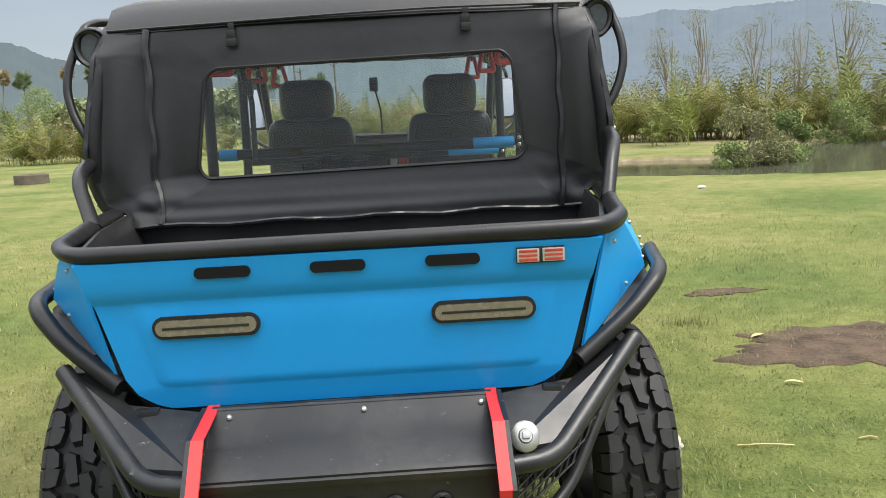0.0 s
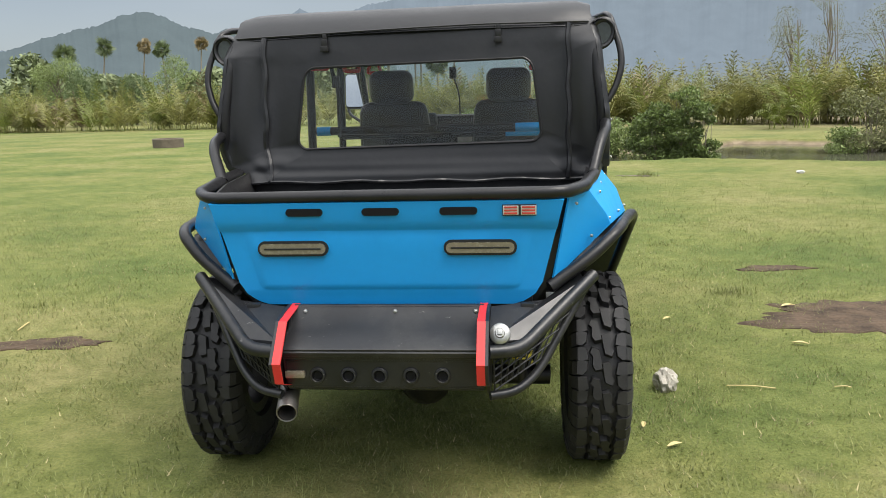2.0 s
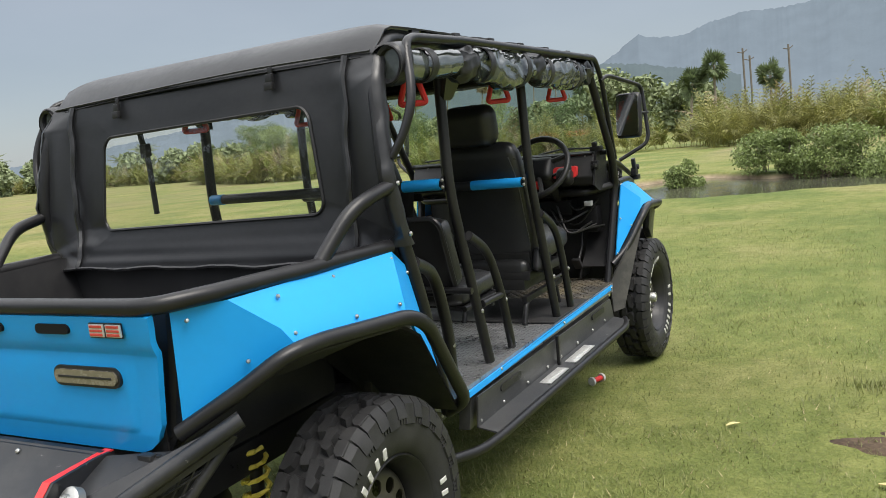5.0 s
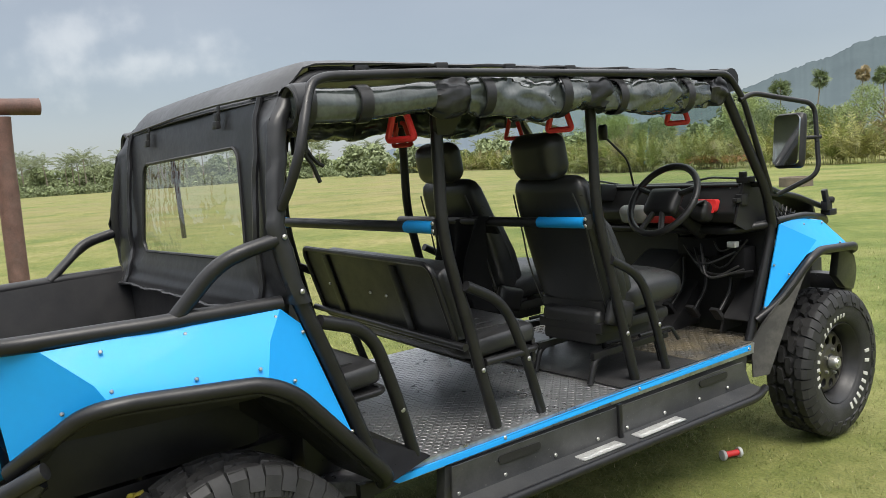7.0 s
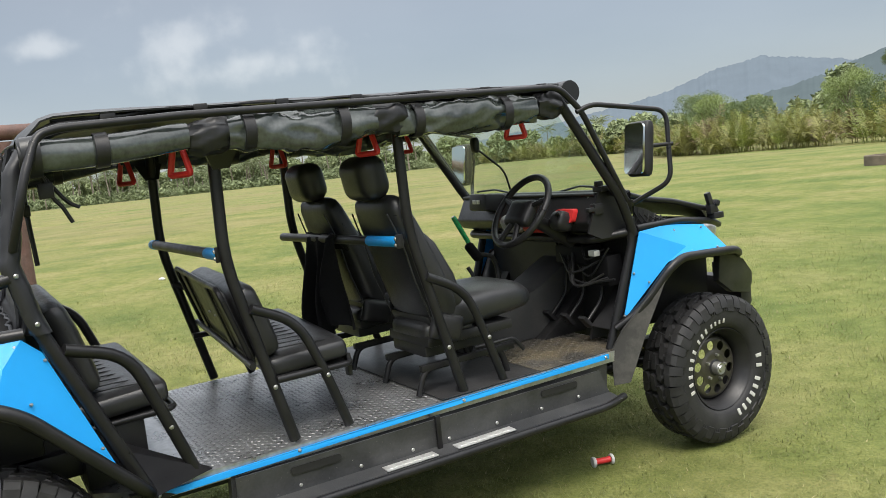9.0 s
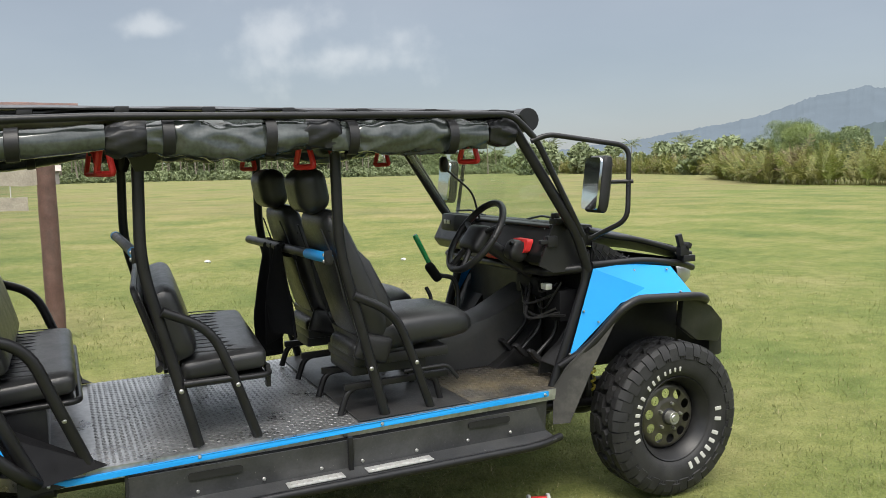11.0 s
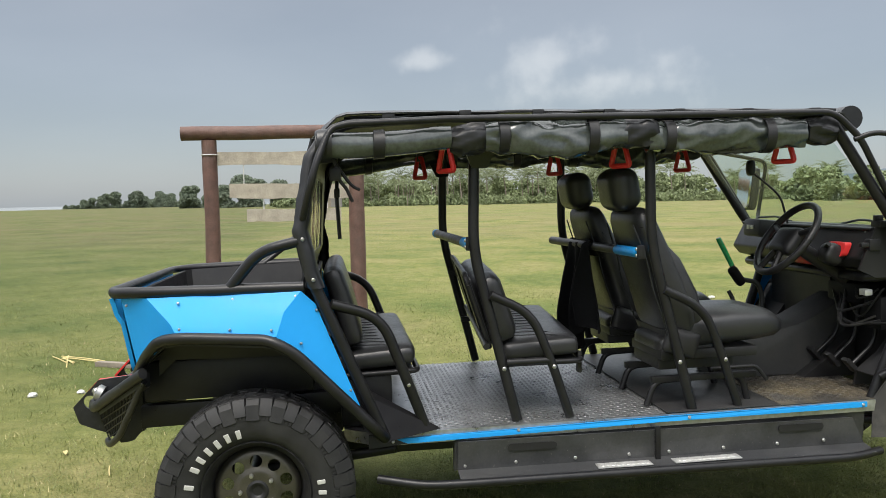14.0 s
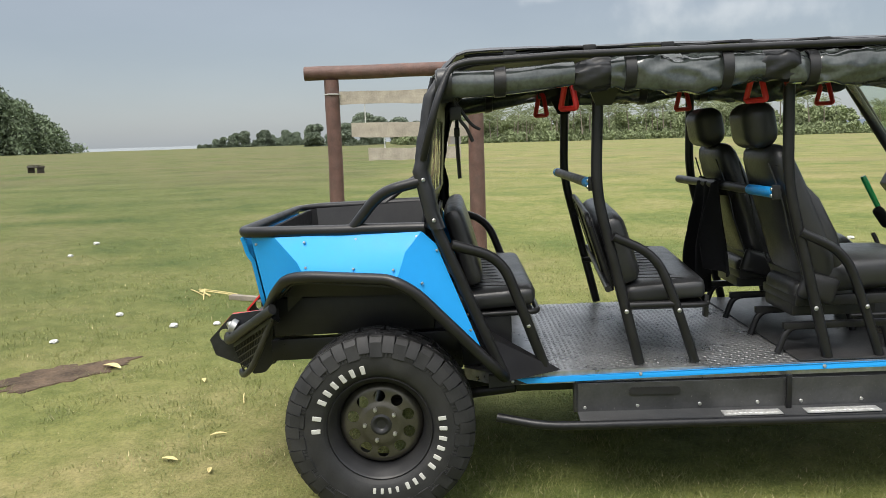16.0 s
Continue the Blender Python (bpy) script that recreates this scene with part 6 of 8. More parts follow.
# side cheeks folding round the hoop
for s in (1, -1):
    bm = bmesh.new()
    cols = []
    for k in range(33):
        z = 1.262 + (1.915 - 1.262) * k / 32
        hx, hy = hoop_at(z)
        w = half_width(z) - 0.004
        cols.append([bm.verts.new((px_ * s, py_ + folds(px_, z) * 0.6, z)) for px_, py_ in ((w, back_y(w, z) - 0.001), (hx + 0.024, hy - 0.018), (hx + 0.032, hy + 0.003), (hx + 0.026, hy + 0.024), (hx + 0.006, hy + 0.036), (hx - 0.035, hy + 0.040))])
    for a, b in zip(cols, cols[1:]):
        for k in range(5):
            bm.faces.new((a[k], a[k + 1], b[k + 1], b[k]))
    part("canopy_cheek", solid(bm, 0.004), CANVAS, canopy, angle=60)
    studs([((hoop_at(z)[0] + 0.036) * s, hoop_at(z)[1] + 0.012, z) for z in (1.47, 1.30)], (s, 0.25, 0), canopy, r=0.0085)
    # welted seams
    bm = bmesh.new()
    tube(bm, [(s * (0.69 + 0.012 * s) + 0.004 * math.sin(z * 30), back_y(0.69, z) - 0.008 + folds(0.69 * s, z), z) for z in np.linspace(1.222, 1.895, 24)], r=0.011, bend=0.01, n=6)
    part("seam", bm, CANVAS, canopy, "raised stitched seam")
    bm = boxes(((s * 0.40 - 0.012, back_y(0.4, 1.855) - 0.012, 1.862), (0.030, 0.014, 0.030)), ((s * 0.40 - 0.012, back_y(0.4, 1.83) - 0.014, 1.836), (0.036, 0.018, 0.026)), ((s * 0.40 - 0.012, back_y(0.4, 1.88) - 0.008, 1.885), (0.022, 0.006, 0.03)), bevel=0.004)
    part("buckle", bm, PLASTIC, canopy, "black plastic buckle")
bm = bmesh.new()
tube(bm, [(x, back_y(x, 1.897) - 0.005, 1.899 + 0.004 * math.cos(x * 1.6)) for x in np.linspace(-0.79, 0.79, 15)], r=0.0045, bend=0.01, n=6)
part("seam", bm, CANVAS, canopy)
bm = bmesh.new()
tube(bm, [(x, back_y(x, 1.217) + folds(x, 1.217) - 0.004, 1.217 + 0.004 * math.sin(x * 17)) for x in np.linspace(-0.775, 0.775, 60)], r=0.007, bend=0.004, n=6)
part("hem", bm, CANVAS, canopy, "gathered bottom hem")
# roof sheet
bm = bmesh.new()
ys = [0.335, 0.345, 0.372, 0.42, 0.46, 0.55, 0.70, 0.95, 1.2, 1.5, 1.8, 2.1, 2.35, 2.52, 2.60, 2.63]
zt = [1.885, 1.908, 1.945, 1.980, 1.990, 1.988, 1.980, 1.969, 1.966, 1.963, 1.960, 1.957, 1.954, 1.950, 1.935, 1.90]
grid = []
for y, z in zip(ys, zt):
    row = []
    half = float(np.interp(y, [0.33, 2.6], [0.80, 0.755]))
    for u in np.linspace(-1, 1, 25):
        edge = max(0, (abs(u) - 0.86) / 0.14)
        row.append(bm.verts.new((u * half * (1 + 0.02 * (1 - edge)), y + (back_y(u * half, 1.9) - 0.335 - (0.006 if y < 0.34 else 0)) * (1 if y < 0.4 else 0), z - edge ** 2 * 0.014 * (y > 0.36) + 0.004 * math.sin(y * 9 + u * 3) * (1 - edge) + 0.004 * (1 - u * u))))
    grid.append(row)
for a, b in zip(grid, grid[1:]):
    for k in range(24):
        bm.faces.new((a[k], a[k + 1], b[k + 1], b[k]))
part("roof_sheet", solid(bm, 0.006), CANVAS, canopy, "stretched black vinyl roof", angle=60)
# roof edge lacing
for s in (1, -1):
    bm = bmesh.new()
    tube(bm, [(s * 0.775, y, 1.952 - 0.012 * (y - 0.4) + 0.012 * abs(math.sin(y * 9.5))) for y in np.linspace(0.45, 2.55, 40)], r=0.006, bend=0.01, n=6)
    part("roof_cord", bm, PLASTIC, canopy, "black elastic cord")
    for y in np.linspace(0.62, 2.45, 7):
        part("roof_clip", boxes(((s * 0.782, float(y), 1.955 - 0.012 * (float(y) - 0.4)), (0.02, 0.05, 0.03)), bevel=0.006), PLASTIC, canopy)


# rolled-up clear side curtains with straps
def roll(path, radii, wob, seed):
    """A crumpled roll of sheet along a path: folds, dents and sharp creases."""
    bm = bmesh.new()
    n, rings = 32, []
    fine = 3
    off = Vector((seed * 7.3, seed * 3.1, 0))
    for i in range((len(path) - 1) * fine + 1):
        t = i / fine
        j = min(int(t), len(path) - 2)
        f = t - j
        p = [path[j][q] + (path[j + 1][q] - path[j][q]) * f for q in range(3)]
        r = radii[j] + (radii[j + 1] - radii[j]) * f
        ring = []
        for k in range(n):
            a = 2 * math.pi * k / n
            v = Vector((math.cos(a) * 1.1, p[1] * 7, math.sin(a) * 1.1)) + off
            crease = 1 - 2 * abs(noise.noise(v * 1.3))
            q = r * (1 + wob * (0.9 * noise.noise(v * 0.6) + 0.75 * (crease - 0.6) + 0.16 * noise.noise(v * 2.6)))
            ring.append(bm.verts.new((p[0] + q * math.cos(a) * 0.80, p[1], p[2] + q * math.sin(a) * 1.05)))
        rings.append(ring)
    for a, b in zip(rings, rings[1:]):
        for k in range(n):
            bm.faces.new((a[k], a[(k + 1) % n], b[(k + 1) % n], b[k]))
    bm.faces.new(rings[0])
    bm.faces.new(rings[-1])
    return bm


for s in (1, -1):
    segs = ((0.36, 0.86, 0.054, 0.046, 1.850, 0.06, 0), (1.00, 1.60, 0.058, 0.070, 1.848, 0.34, 1), (1.70, 2.42, 0.058, 0.060, 1.836, 0.34, 2))
    for y0, y1, r0, r1, z, wob, k in segs:
        m = 16
        path = [(s * float(np.interp(y0 + (y1 - y0) * i / m, [0.32, 0.9, 2.5], [0.850, 0.802, 0.735])), y0 + (y1 - y0) * i / m, z - 0.01 * math.sin(math.pi * i / m)) for i in range(m + 1)]
        rad = [r0 + (r1 - r0) * i / m + 0.012 * math.sin(math.pi * i / m) * (k > 0) for i in range(m + 1)]
        cur = part("rolled_curtain", roll(path, rad, wob, k * 3 + (s > 0)), VINYLROLL, canopy, "rolled clear vinyl side curtain tied with black straps", angle=70)
        for f in ((0.05, 0.45) if k == 0 else (0.15, 0.75)):
            i = int(f * m)
            c = path[i]
            bm = bmesh.new()
            r = rad[i] + 0.006
            lathe(bm, [(r, -0.022), (r + 0.004, -0.02), (r + 0.004, 0.02), (r, 0.022)], c, "Y", 20)
            part("strap", bm, PLASTIC, cur, "black strap")
    bm = bmesh.new()
    lathe(bm, [(0.0005, 0.030), (0.030, 0.028), (0.036, -0.006), (0.044, -0.012), (0.050, -0.004), (0.050, 0.05)], (0, 0, 0), "Y", 22)
    bm.transform(Matrix.Translation((s * 0.852, 0.352, 1.848)) @ Matrix.Rotation(radians(20 * s), 4, "Y") @ Matrix.Diagonal((1.12, 1, 1.42, 1)))
    part("roll_end", bm, CANVAS, canopy, "folded black mouth of the rolled curtain")
    for yc, ln in ((0.935, 0.15), (1.655, 0.17), (2.50, 0.14)):
        m = 6
        x = s * float(np.interp(yc, [0.4, 2.5], [0.812, 0.735]))
        path = [(x, yc + ln * (i / m - 0.5), 1.848) for i in range(m + 1)]
        part("bundled_hem", roll(path, [0.055, 0.066, 0.07, 0.068, 0.072, 0.066, 0.055], 0.36, int(yc * 10)), CANVAS, canopy, "bunched black curtain hem", angle=70)
    part("gusset", prism(bmesh.new(), [(s * 0.72, 0.93, 1.80), (s * 0.72, 1.06, 1.80), (s * 0.68, 1.03, 1.72), (s * 0.68, 0.965, 1.72)], (-0.02 * s, 0, 0)), CANVAS, canopy)
    # short strap looped by the rear hoop
    if s > 0:
        bm = bmesh.new()
        for dx, low in ((0.0, 1.61), (0.03, 1.66)):
            pts = [(0.76 - dx, 0.40, 1.80), (0.75 - dx, 0.43 + dx, 1.70), (0.745 - dx, 0.45 + dx, 1.675), (0.74 - dx, 0.475 + dx, low)]
            tube(bm, pts, r=0.007, bend=0.05, n=6)
        box(bm, (0.755, 0.41, 1.735), (0.03, 0.045, 0.055), bevel=0.006)
        part("dangling_strap", bm, PLASTIC, canopy, "loose black strap with a buckle")
bm = bmesh.new()
tube(bm, [(-0.40, 0.40, 1.88), (-0.405, 0.40, 1.74), (-0.375, 0.40, 1.64), (-0.38, 0.405, 1.415)], r=0.011, bend=0.03, n=6)
box(bm, (-0.385, 0.40, 1.68), (0.036, 0.03, 0.055), bevel=0.006)
part("dangling_strap", bm, PLASTIC, canopy, "loose black strap with a buckle")
bm = bmesh.new()
m = 20
path = [(-0.74 + 1.48 * i / m, 2.645, 1.900) for i in range(m + 1)]
rings = []
for i, p in enumerate(path):
    r = 0.054 + 0.003 * math.sin(i * 1.7)
    rings.append([bm.verts.new((p[0], p[1] + r * math.cos(a), p[2] + r * math.sin(a))) for a in (2 * math.pi * k / 18 for k in range(18))])
for a, b in zip(rings, rings[1:]):
    for k in range(18):
        bm.faces.new((a[k], a[(k + 1) % 18], b[(k + 1) % 18], b[k]))
bm.faces.new(rings[0])
bm.faces.new(rings[-1])
part("front_roll", bm, CANVAS, canopy, "rolled black front curtain")

# red hand grips under the roof
for s in (1, -1):
    for y in (0.865, 1.64, 2.405):
        x = s * 0.597
        bm = bmesh.new()
        wx, wy = 0.044, 0.028
        tri_ = [(x - wx * 0.35, y - wy * 0.35, 1.832), (x - wx, y - wy, 1.716), (x + wx, y + wy, 1.716), (x + wx * 0.35, y + wy * 0.35, 1.832)]
        tube(bm, [tri_[0], tri_[1], tri_[2], tri_[3], (x - wx * 0.3, y - wy * 0.3, 1.833)], r=0.0125, bend=0.014, n=8)
        grip = part("hand_grip", bm, RED, car, "red triangular hand grip")
        part("grip_strap", boxes(((x, y, 1.86), (0.012, 0.032, 0.10)), bevel=0.003), PLASTIC, grip)


# seats
def turned(rx):
    return Matrix.Rotation(radians(rx), 4, "X")


def loft(bm, rings):
    vs = [[bm.verts.new(p) for p in ring] for ring in rings]
    for a, b in zip(vs, vs[1:]):
        for k in range(len(a)):
            bm.faces.new((a[k], a[(k + 1) % len(a)], b[(k + 1) % len(b)], b[k]))
    bm.faces.new(vs[0])
    bm.faces.new(vs[-1])
    return bm


def padded(m, stations, n=36, power=3.2):
    """A padded body: rounded sections (height, half width, half depth, shift) along m's z."""
    rings = []
    for h, hw, hd, sh in stations:
        ring = []
        for k in range(n):
            a = 2 * math.pi * k / n
            c, s_ = math.cos(a), math.sin(a)
            ring.append(m @ Vector((math.copysign(abs(c) ** (2 / power), c) * hw, sh + math.copysign(abs(s_) ** (2 / power), s_) * hd, h)))
        rings.append(ring)
    return loft(bmesh.new(), rings)


for x in (0.40, -0.355):
    m = Matrix.Translation((x, 1.965, 0.86)) @ turned(19)
    back = part("front_seat", padded(m, [(0.0, 0.16, 0.03, 0), (0.01, 0.20, 0.06, 0), (0.05, 0.225, 0.078, 0), (0.16, 0.242, 0.092, 0.004), (0.32, 0.246, 0.084, 0.006), (0.46, 0.240, 0.074, 0.002), (0.56, 0.234, 0.066, 0), (0.64, 0.224, 0.058, 0), (0.675, 0.208, 0.046, 0), (0.692, 0.182, 0.030, 0), (0.700, 0.145, 0.012, 0)]), LEATHER, car, "black leatherette bucket seat with headrest", angle=60)
    for s in (1, -1):
        bm = bmesh.new()
        tube(bm, [m @ Vector((s * wx, -0.062 - 0.02 * (h < 0.4), h)) for h, wx in ((0.05, 0.200), (0.16, 0.214), (0.32, 0.217), (0.46, 0.212), (0.56, 0.206), (0.64, 0.192))], r=0.004, bend=0.05, n=6)
        part("seat_piping", bm, LEATHER, back)
        part("side_bolster", padded(m @ Matrix.Translation((0.185 * s, 0.055, 0)), [(0.06, 0.02, 0.02, 0), (0.09, 0.042, 0.05, 0), (0.25, 0.046, 0.058, 0), (0.42, 0.040, 0.046, -0.01), (0.50, 0.02, 0.02, -0.02)], n=20, power=2.4), LEATHER, back)
    part("headrest", cushion(bmesh.new(), (x, 1.695, 1.610), (0.285, 0.13, 0.205), turned(10), r=0.06, puff=0.008, cuts=13), LEATHER, back, angle=70)
    for dx in (-0.05, 0.05):
        part("headrest_stalk", tubes([(x + dx, 1.735, 1.47), (x + dx, 1.71, 1.56)], r=0.007), STEEL, back)
    m = Matrix.Translation((x, 1.86, 0.935)) @ Matrix.Rotation(radians(-86), 4, "X")
    part("seat_cushion", padded(m, [(0.0, 0.19, 0.05, 0), (0.03, 0.225, 0.085, 0), (0.15, 0.236, 0.092, 0), (0.32, 0.236, 0.090, 0.002), (0.44, 0.228, 0.084, 0.008), (0.51, 0.212, 0.068, 0.018), (0.545, 0.18, 0.045, 0.026), (0.555, 0.13, 0.015, 0.03)]), LEATHER, back, angle=60)
    for s in (1, -1):
        bm = bmesh.new()
        tube(bm, [(x + 0.13 * s, 1.98, 1.024), (x + 0.135 * s, 2.15, 1.028), (x + 0.13 * s, 2.30, 1.010)], r=0.003, n=5, bend=0.05)
        part("seat_piping", bm, LEATHER, back)
    part("seat_pan", boxes(((x, 2.05, 0.835), (0.41, 0.46, 0.05)), ((x, 2.0, 0.79), (0.34, 0.36, 0.06)), bevel=0.015), PLASTIC, back)
    part("seat_base", cushion(bmesh.new(), (x, 1.955, 0.862), (0.38, 0.27, 0.095), turned(-6), r=0.040, puff=0.008), LEATHER, back, angle=60)
    part("recliner", cushion(bmesh.new(), (x + 0.245, 1.90, 0.90), (0.035, 0.16, 0.12), turned(-18), r=0.017), PLASTIC, back)
    studs([(x + 0.263, 1.885, 0.915)], (1, 0, 0), back, r=0.014)
    part("seat_back_shell", boxes(((x, 1.875, 0.90), (0.40, 0.035, 0.12), turned(19)), bevel=0.014), PLASTIC, back)
    for s in (1, -1):
        part("seat_leg", tubes([(x + 0.18 * s, 2.24, 0.60), (x + 0.18 * s, 2.21, 0.725), (x + 0.18 * s, 1.80, 0.715), (x + 0.18 * s, 1.76, 0.60)], r=0.015, bend=0.05), BLACK, back)
        part("seat_slide", boxes(((x + 0.18 * s, 2.03, 0.722), (0.03, 0.50, 0.03)), bevel=0.004), BLACK, back)
    part("slide_lever", tubes([(x + 0.22, 2.05, 0.765), (x + 0.23, 2.26, 0.77), (x + 0.23, 2.31, 0.70)], r=0.009, bend=0.03), BLACK, back)


def bench(y0, back_top, back_bot, half, frame_panel, shift=0.0, ahead=0.0, skew=0.0):
    """A quilted bench that faces forward, with a padded back on a tube frame."""
    seat = bmesh.new()
    cushion(seat, (0, y0 + 0.165, 0.895), (half * 2, 0.36, 0.095), turned(3), r=0.04, puff=0.012, cuts=13)
    obj = part("bench_seat", seat, LEATHER, car, "quilted black leatherette bench seat", angle=50)
    for k in range(13):
        x = -half + 0.06 + k * (2 * half - 0.12) / 12
        part("quilt_seam", tubes([(x - 0.02, y0 + 0.02, 0.952), (x + 0.02, y0 + 0.17, 0.9575), (x - 0.02, y0 + 0.31, 0.938)], r=0.003, n=5, bend=0.02), LEATHER, obj)
    bt, bb = Vector(back_top), Vector(back_bot)
    mid, ln = (bt + bb) / 2, (bt - bb).length
    ang = math.degrees(math.atan2(bb.y - bt.y, bt.z - bb.z))
    part("bench_back", cushion(bmesh.new(), (0, mid.y + (0.055 if frame_panel else 0.03), mid.z), (half * 2 - 0.02, 0.125 if frame_panel else 0.085, ln), turned(ang), r=0.05, puff=0.010, cuts=13), LEATHER, obj)
    part("seat_frame", tubes([(-half, y0 + 0.0, 0.835), (-half, y0 + 0.35, 0.835), (half, y0 + 0.35, 0.835), (half, y0 + 0.0, 0.835)], r=0.013, bend=0.05), BLACK, obj)
    part("seat_board", boxes(((0, y0 + 0.17, 0.838), (half * 2 - 0.03, 0.32, 0.012)), bevel=0.003), PLASTIC, obj)
    if frame_panel:
        m = Matrix.Translation((0, mid.y - 0.028, mid.z)) @ turned(ang)
        pts = rounded_rect(half * 2 + 0.02, ln + 0.03, 0.05, 5)
        tube_pts = [m @ Vector((a, 0, b)) for a, b in pts]
        bm = bmesh.new()
        tube(bm, tube_pts + [tube_pts[0]], r=0.012, bend=0.01, n=8)
        part("back_frame", bm, BLACK, obj)
        bm = bmesh.new()
        prism(bm, [m @ Vector((a * 0.985, 0.004, b * 0.97)) for a, b in pts], m.to_3x3() @ Vector((0, 0.012, 0)))
        part("back_board", bm, PLASTIC, obj, "black back board")
        for x in (-0.36, 0.30):
            part("back_batten", boxes(((0, 0, 0), (0.045, 0.01, ln * 0.94)), bevel=0.003), BLACK, obj).matrix_local = m @ Matrix.Translation((x, -0.006, 0))
        studs([m @ Vector((x, -0.003, 0)) for x in (-0.43, 0.0, 0.15)], m.to_3x3() @ Vector((0, -1, 0)), obj, r=0.007)
        part("back_bar", tubes([(-half - 0.10, mid.y + 0.0, bb.z + 0.01), (half + 0.10, mid.y + 0.0, bb.z + 0.01)], r=0.014), BLACK, obj)
    for q in [obj] + list(obj.children):
        if q.matrix_basis.translation.length > 1e-6 or q.data.users > 1:
            q.location.y += ahead + skew * q.location.x
            q.location.x += shift
        else:
            for v in q.data.vertices:
                v.co.y += ahead + skew * v.co.x
                v.co.x += shift
    return obj


bench(0.375, (0, 0.335, 1.315), (0, 0.43, 0.96), 0.60, False)
bench(1.105, (0, 0.968, 1.238), (0, 1.064, 0.928), 0.605, True, 0.0, 0.052, -0.085)
part("bench_locker", boxes(((0, 0.50, 0.715), (1.20, 0.22, 0.22)), bevel=0.01), BLACK, car)
part("bench_lug", boxes(((0.55, 1.455, 0.82), (0.04, 0.02, 0.10)), bevel=0.006), PLASTIC, car)

# dash, wheel, pedals
part("dash_tube", tubes([(0.715, 2.935, 1.175), (0.60, 2.80, 1.155), (-0.60, 2.80, 1.155), (-0.715, 2.935, 1.175)], r=0.024, bend=0.05), BLACK, car)
bm = bmesh.new()
prism(bm, [(-0.66, 2.80, 1.385), (-0.66, 2.90, 1.40), (-0.66, 2.965, 1.39), (-0.66, 2.97, 1.21), (-0.66, 2.86, 1.175), (-0.66, 2.775, 1.20), (-0.66, 2.745, 1.25)], (1.32, 0, 0), bevel=0.012)
dash = part("dashboard", bm, PLASTIC, car, "black moulded dashboard with red switch panel")
part("dash_lip", tubes([(-0.65, 2.80, 1.386), (0.65, 2.80, 1.386)], r=0.010), PLASTIC, dash)
panel = part("switch_panel", prism(bmesh.new(), [Vector((0.490, 2.735, 1.283)) + turned(-20) @ Vector((a, -0.016, b)) for a, b in rounded_rect(0.155, 0.070, 0.018, 5)], (0, 0.03, 0)), RED, dash, "red switch panel")
for k in range(3):
    part("switch", boxes(((0.455 + 0.035 * k, 2.716, 1.283), (0.022, 0.016, 0.040), turned(-20)), bevel=0.003), PLASTIC, panel)
part("red_pad", cushion(bmesh.new(), (0.22, 2.74, 1.225), (0.22, 0.05, 0.06), None, r=0.02), RED, dash, "red fabric bundle")
part("grey_bundle", cushion(bmesh.new(), (0.02, 2.72, 1.245), (0.17, 0.07, 0.10), turned(20), r=0.03), mat("grey_cloth", (0.35, 0.34, 0.33), 0.9, vary=0.2, scale=20), dash, "grey cloth bundle")
bm = bmesh.new()
lathe(bm, [(0.0005, 0.006), (0.024, 0.004), (0.027, -0.012), (0.033, -0.012), (0.035, 0.0), (0.035, 0.02)], (0.635, 2.775, 1.255), "Y", 20)
part("socket", bm, PLASTIC, dash, "round black socket")
part("dash_side", prism(bmesh.new(), [(0.665, 2.73, 1.20), (0.665, 2.80, 1.40), (0.665, 2.975, 1.385), (0.665, 2.98, 1.16), (0.665, 2.80, 1.16)], (0.012, 0, 0)), PLASTIC, dash)
part("control_box", boxes(((0.668, 2.79, 1.315), (0.045, 0.045, 0.055)), ((0.672, 2.755, 1.315), (0.03, 0.04, 0.022)), bevel=0.006), PLASTIC, dash)
part("control_box", boxes(((0.665, 2.83, 1.412), (0.07, 0.06, 0.03)), ((0.66, 2.815, 1.438), (0.03, 0.03, 0.03)), bevel=0.006), PLASTIC, dash)
studs([(xx, 2.797, 1.372) for xx in (-0.55, -0.3, 0.18, 0.60)], (0, -0.9, 0.4), dash, r=0.006)
pod = part("instrument_pod", boxes(((-0.27, 2.735, 1.365), (0.19, 0.13, 0.10), turned(-8)), bevel=0.02), PLASTIC, dash, "black instrument pod with silver badge")
part("pod_badge", boxes(((-0.295, 2.668, 1.375), (0.034, 0.004, 0.024)), ((-0.250, 2.668, 1.375), (0.034, 0.004, 0.024)), bevel=0.002), SILVER, pod)
part("column_stalk", tubes([(0.40, 2.70, 1.27), (0.54, 2.655, 1.315), (0.56, 2.65, 1.32)], r=0.009, bend=0.02), PLASTIC, dash)
part("column_switch", cushion(bmesh.new(), (0.50, 2.70, 1.265), (0.10, 0.10, 0.08), turned(-25), r=0.025), PLASTIC, dash)
rg_ = random.Random(12)
for k in range(6):
    x0_, x1_ = rg_.uniform(0.15, 0.45), rg_.uniform(0.52, 0.68)
    z0_, z1_ = rg_.uniform(1.0, 1.14), rg_.uniform(0.92, 1.12)
    part("cable", tubes([(x0_, 2.86, z0_), ((x0_ + x1_) / 2, 2.80 + rg_.uniform(-0.05, 0.04), min(z0_, z1_) - rg_.uniform(0.02, 0.12)), (x1_, 2.85, z1_)], r=rg_.choice((0.005, 0.007, 0.012)), bend=0.10, n=7), PLASTIC, dash, "loose black cable")
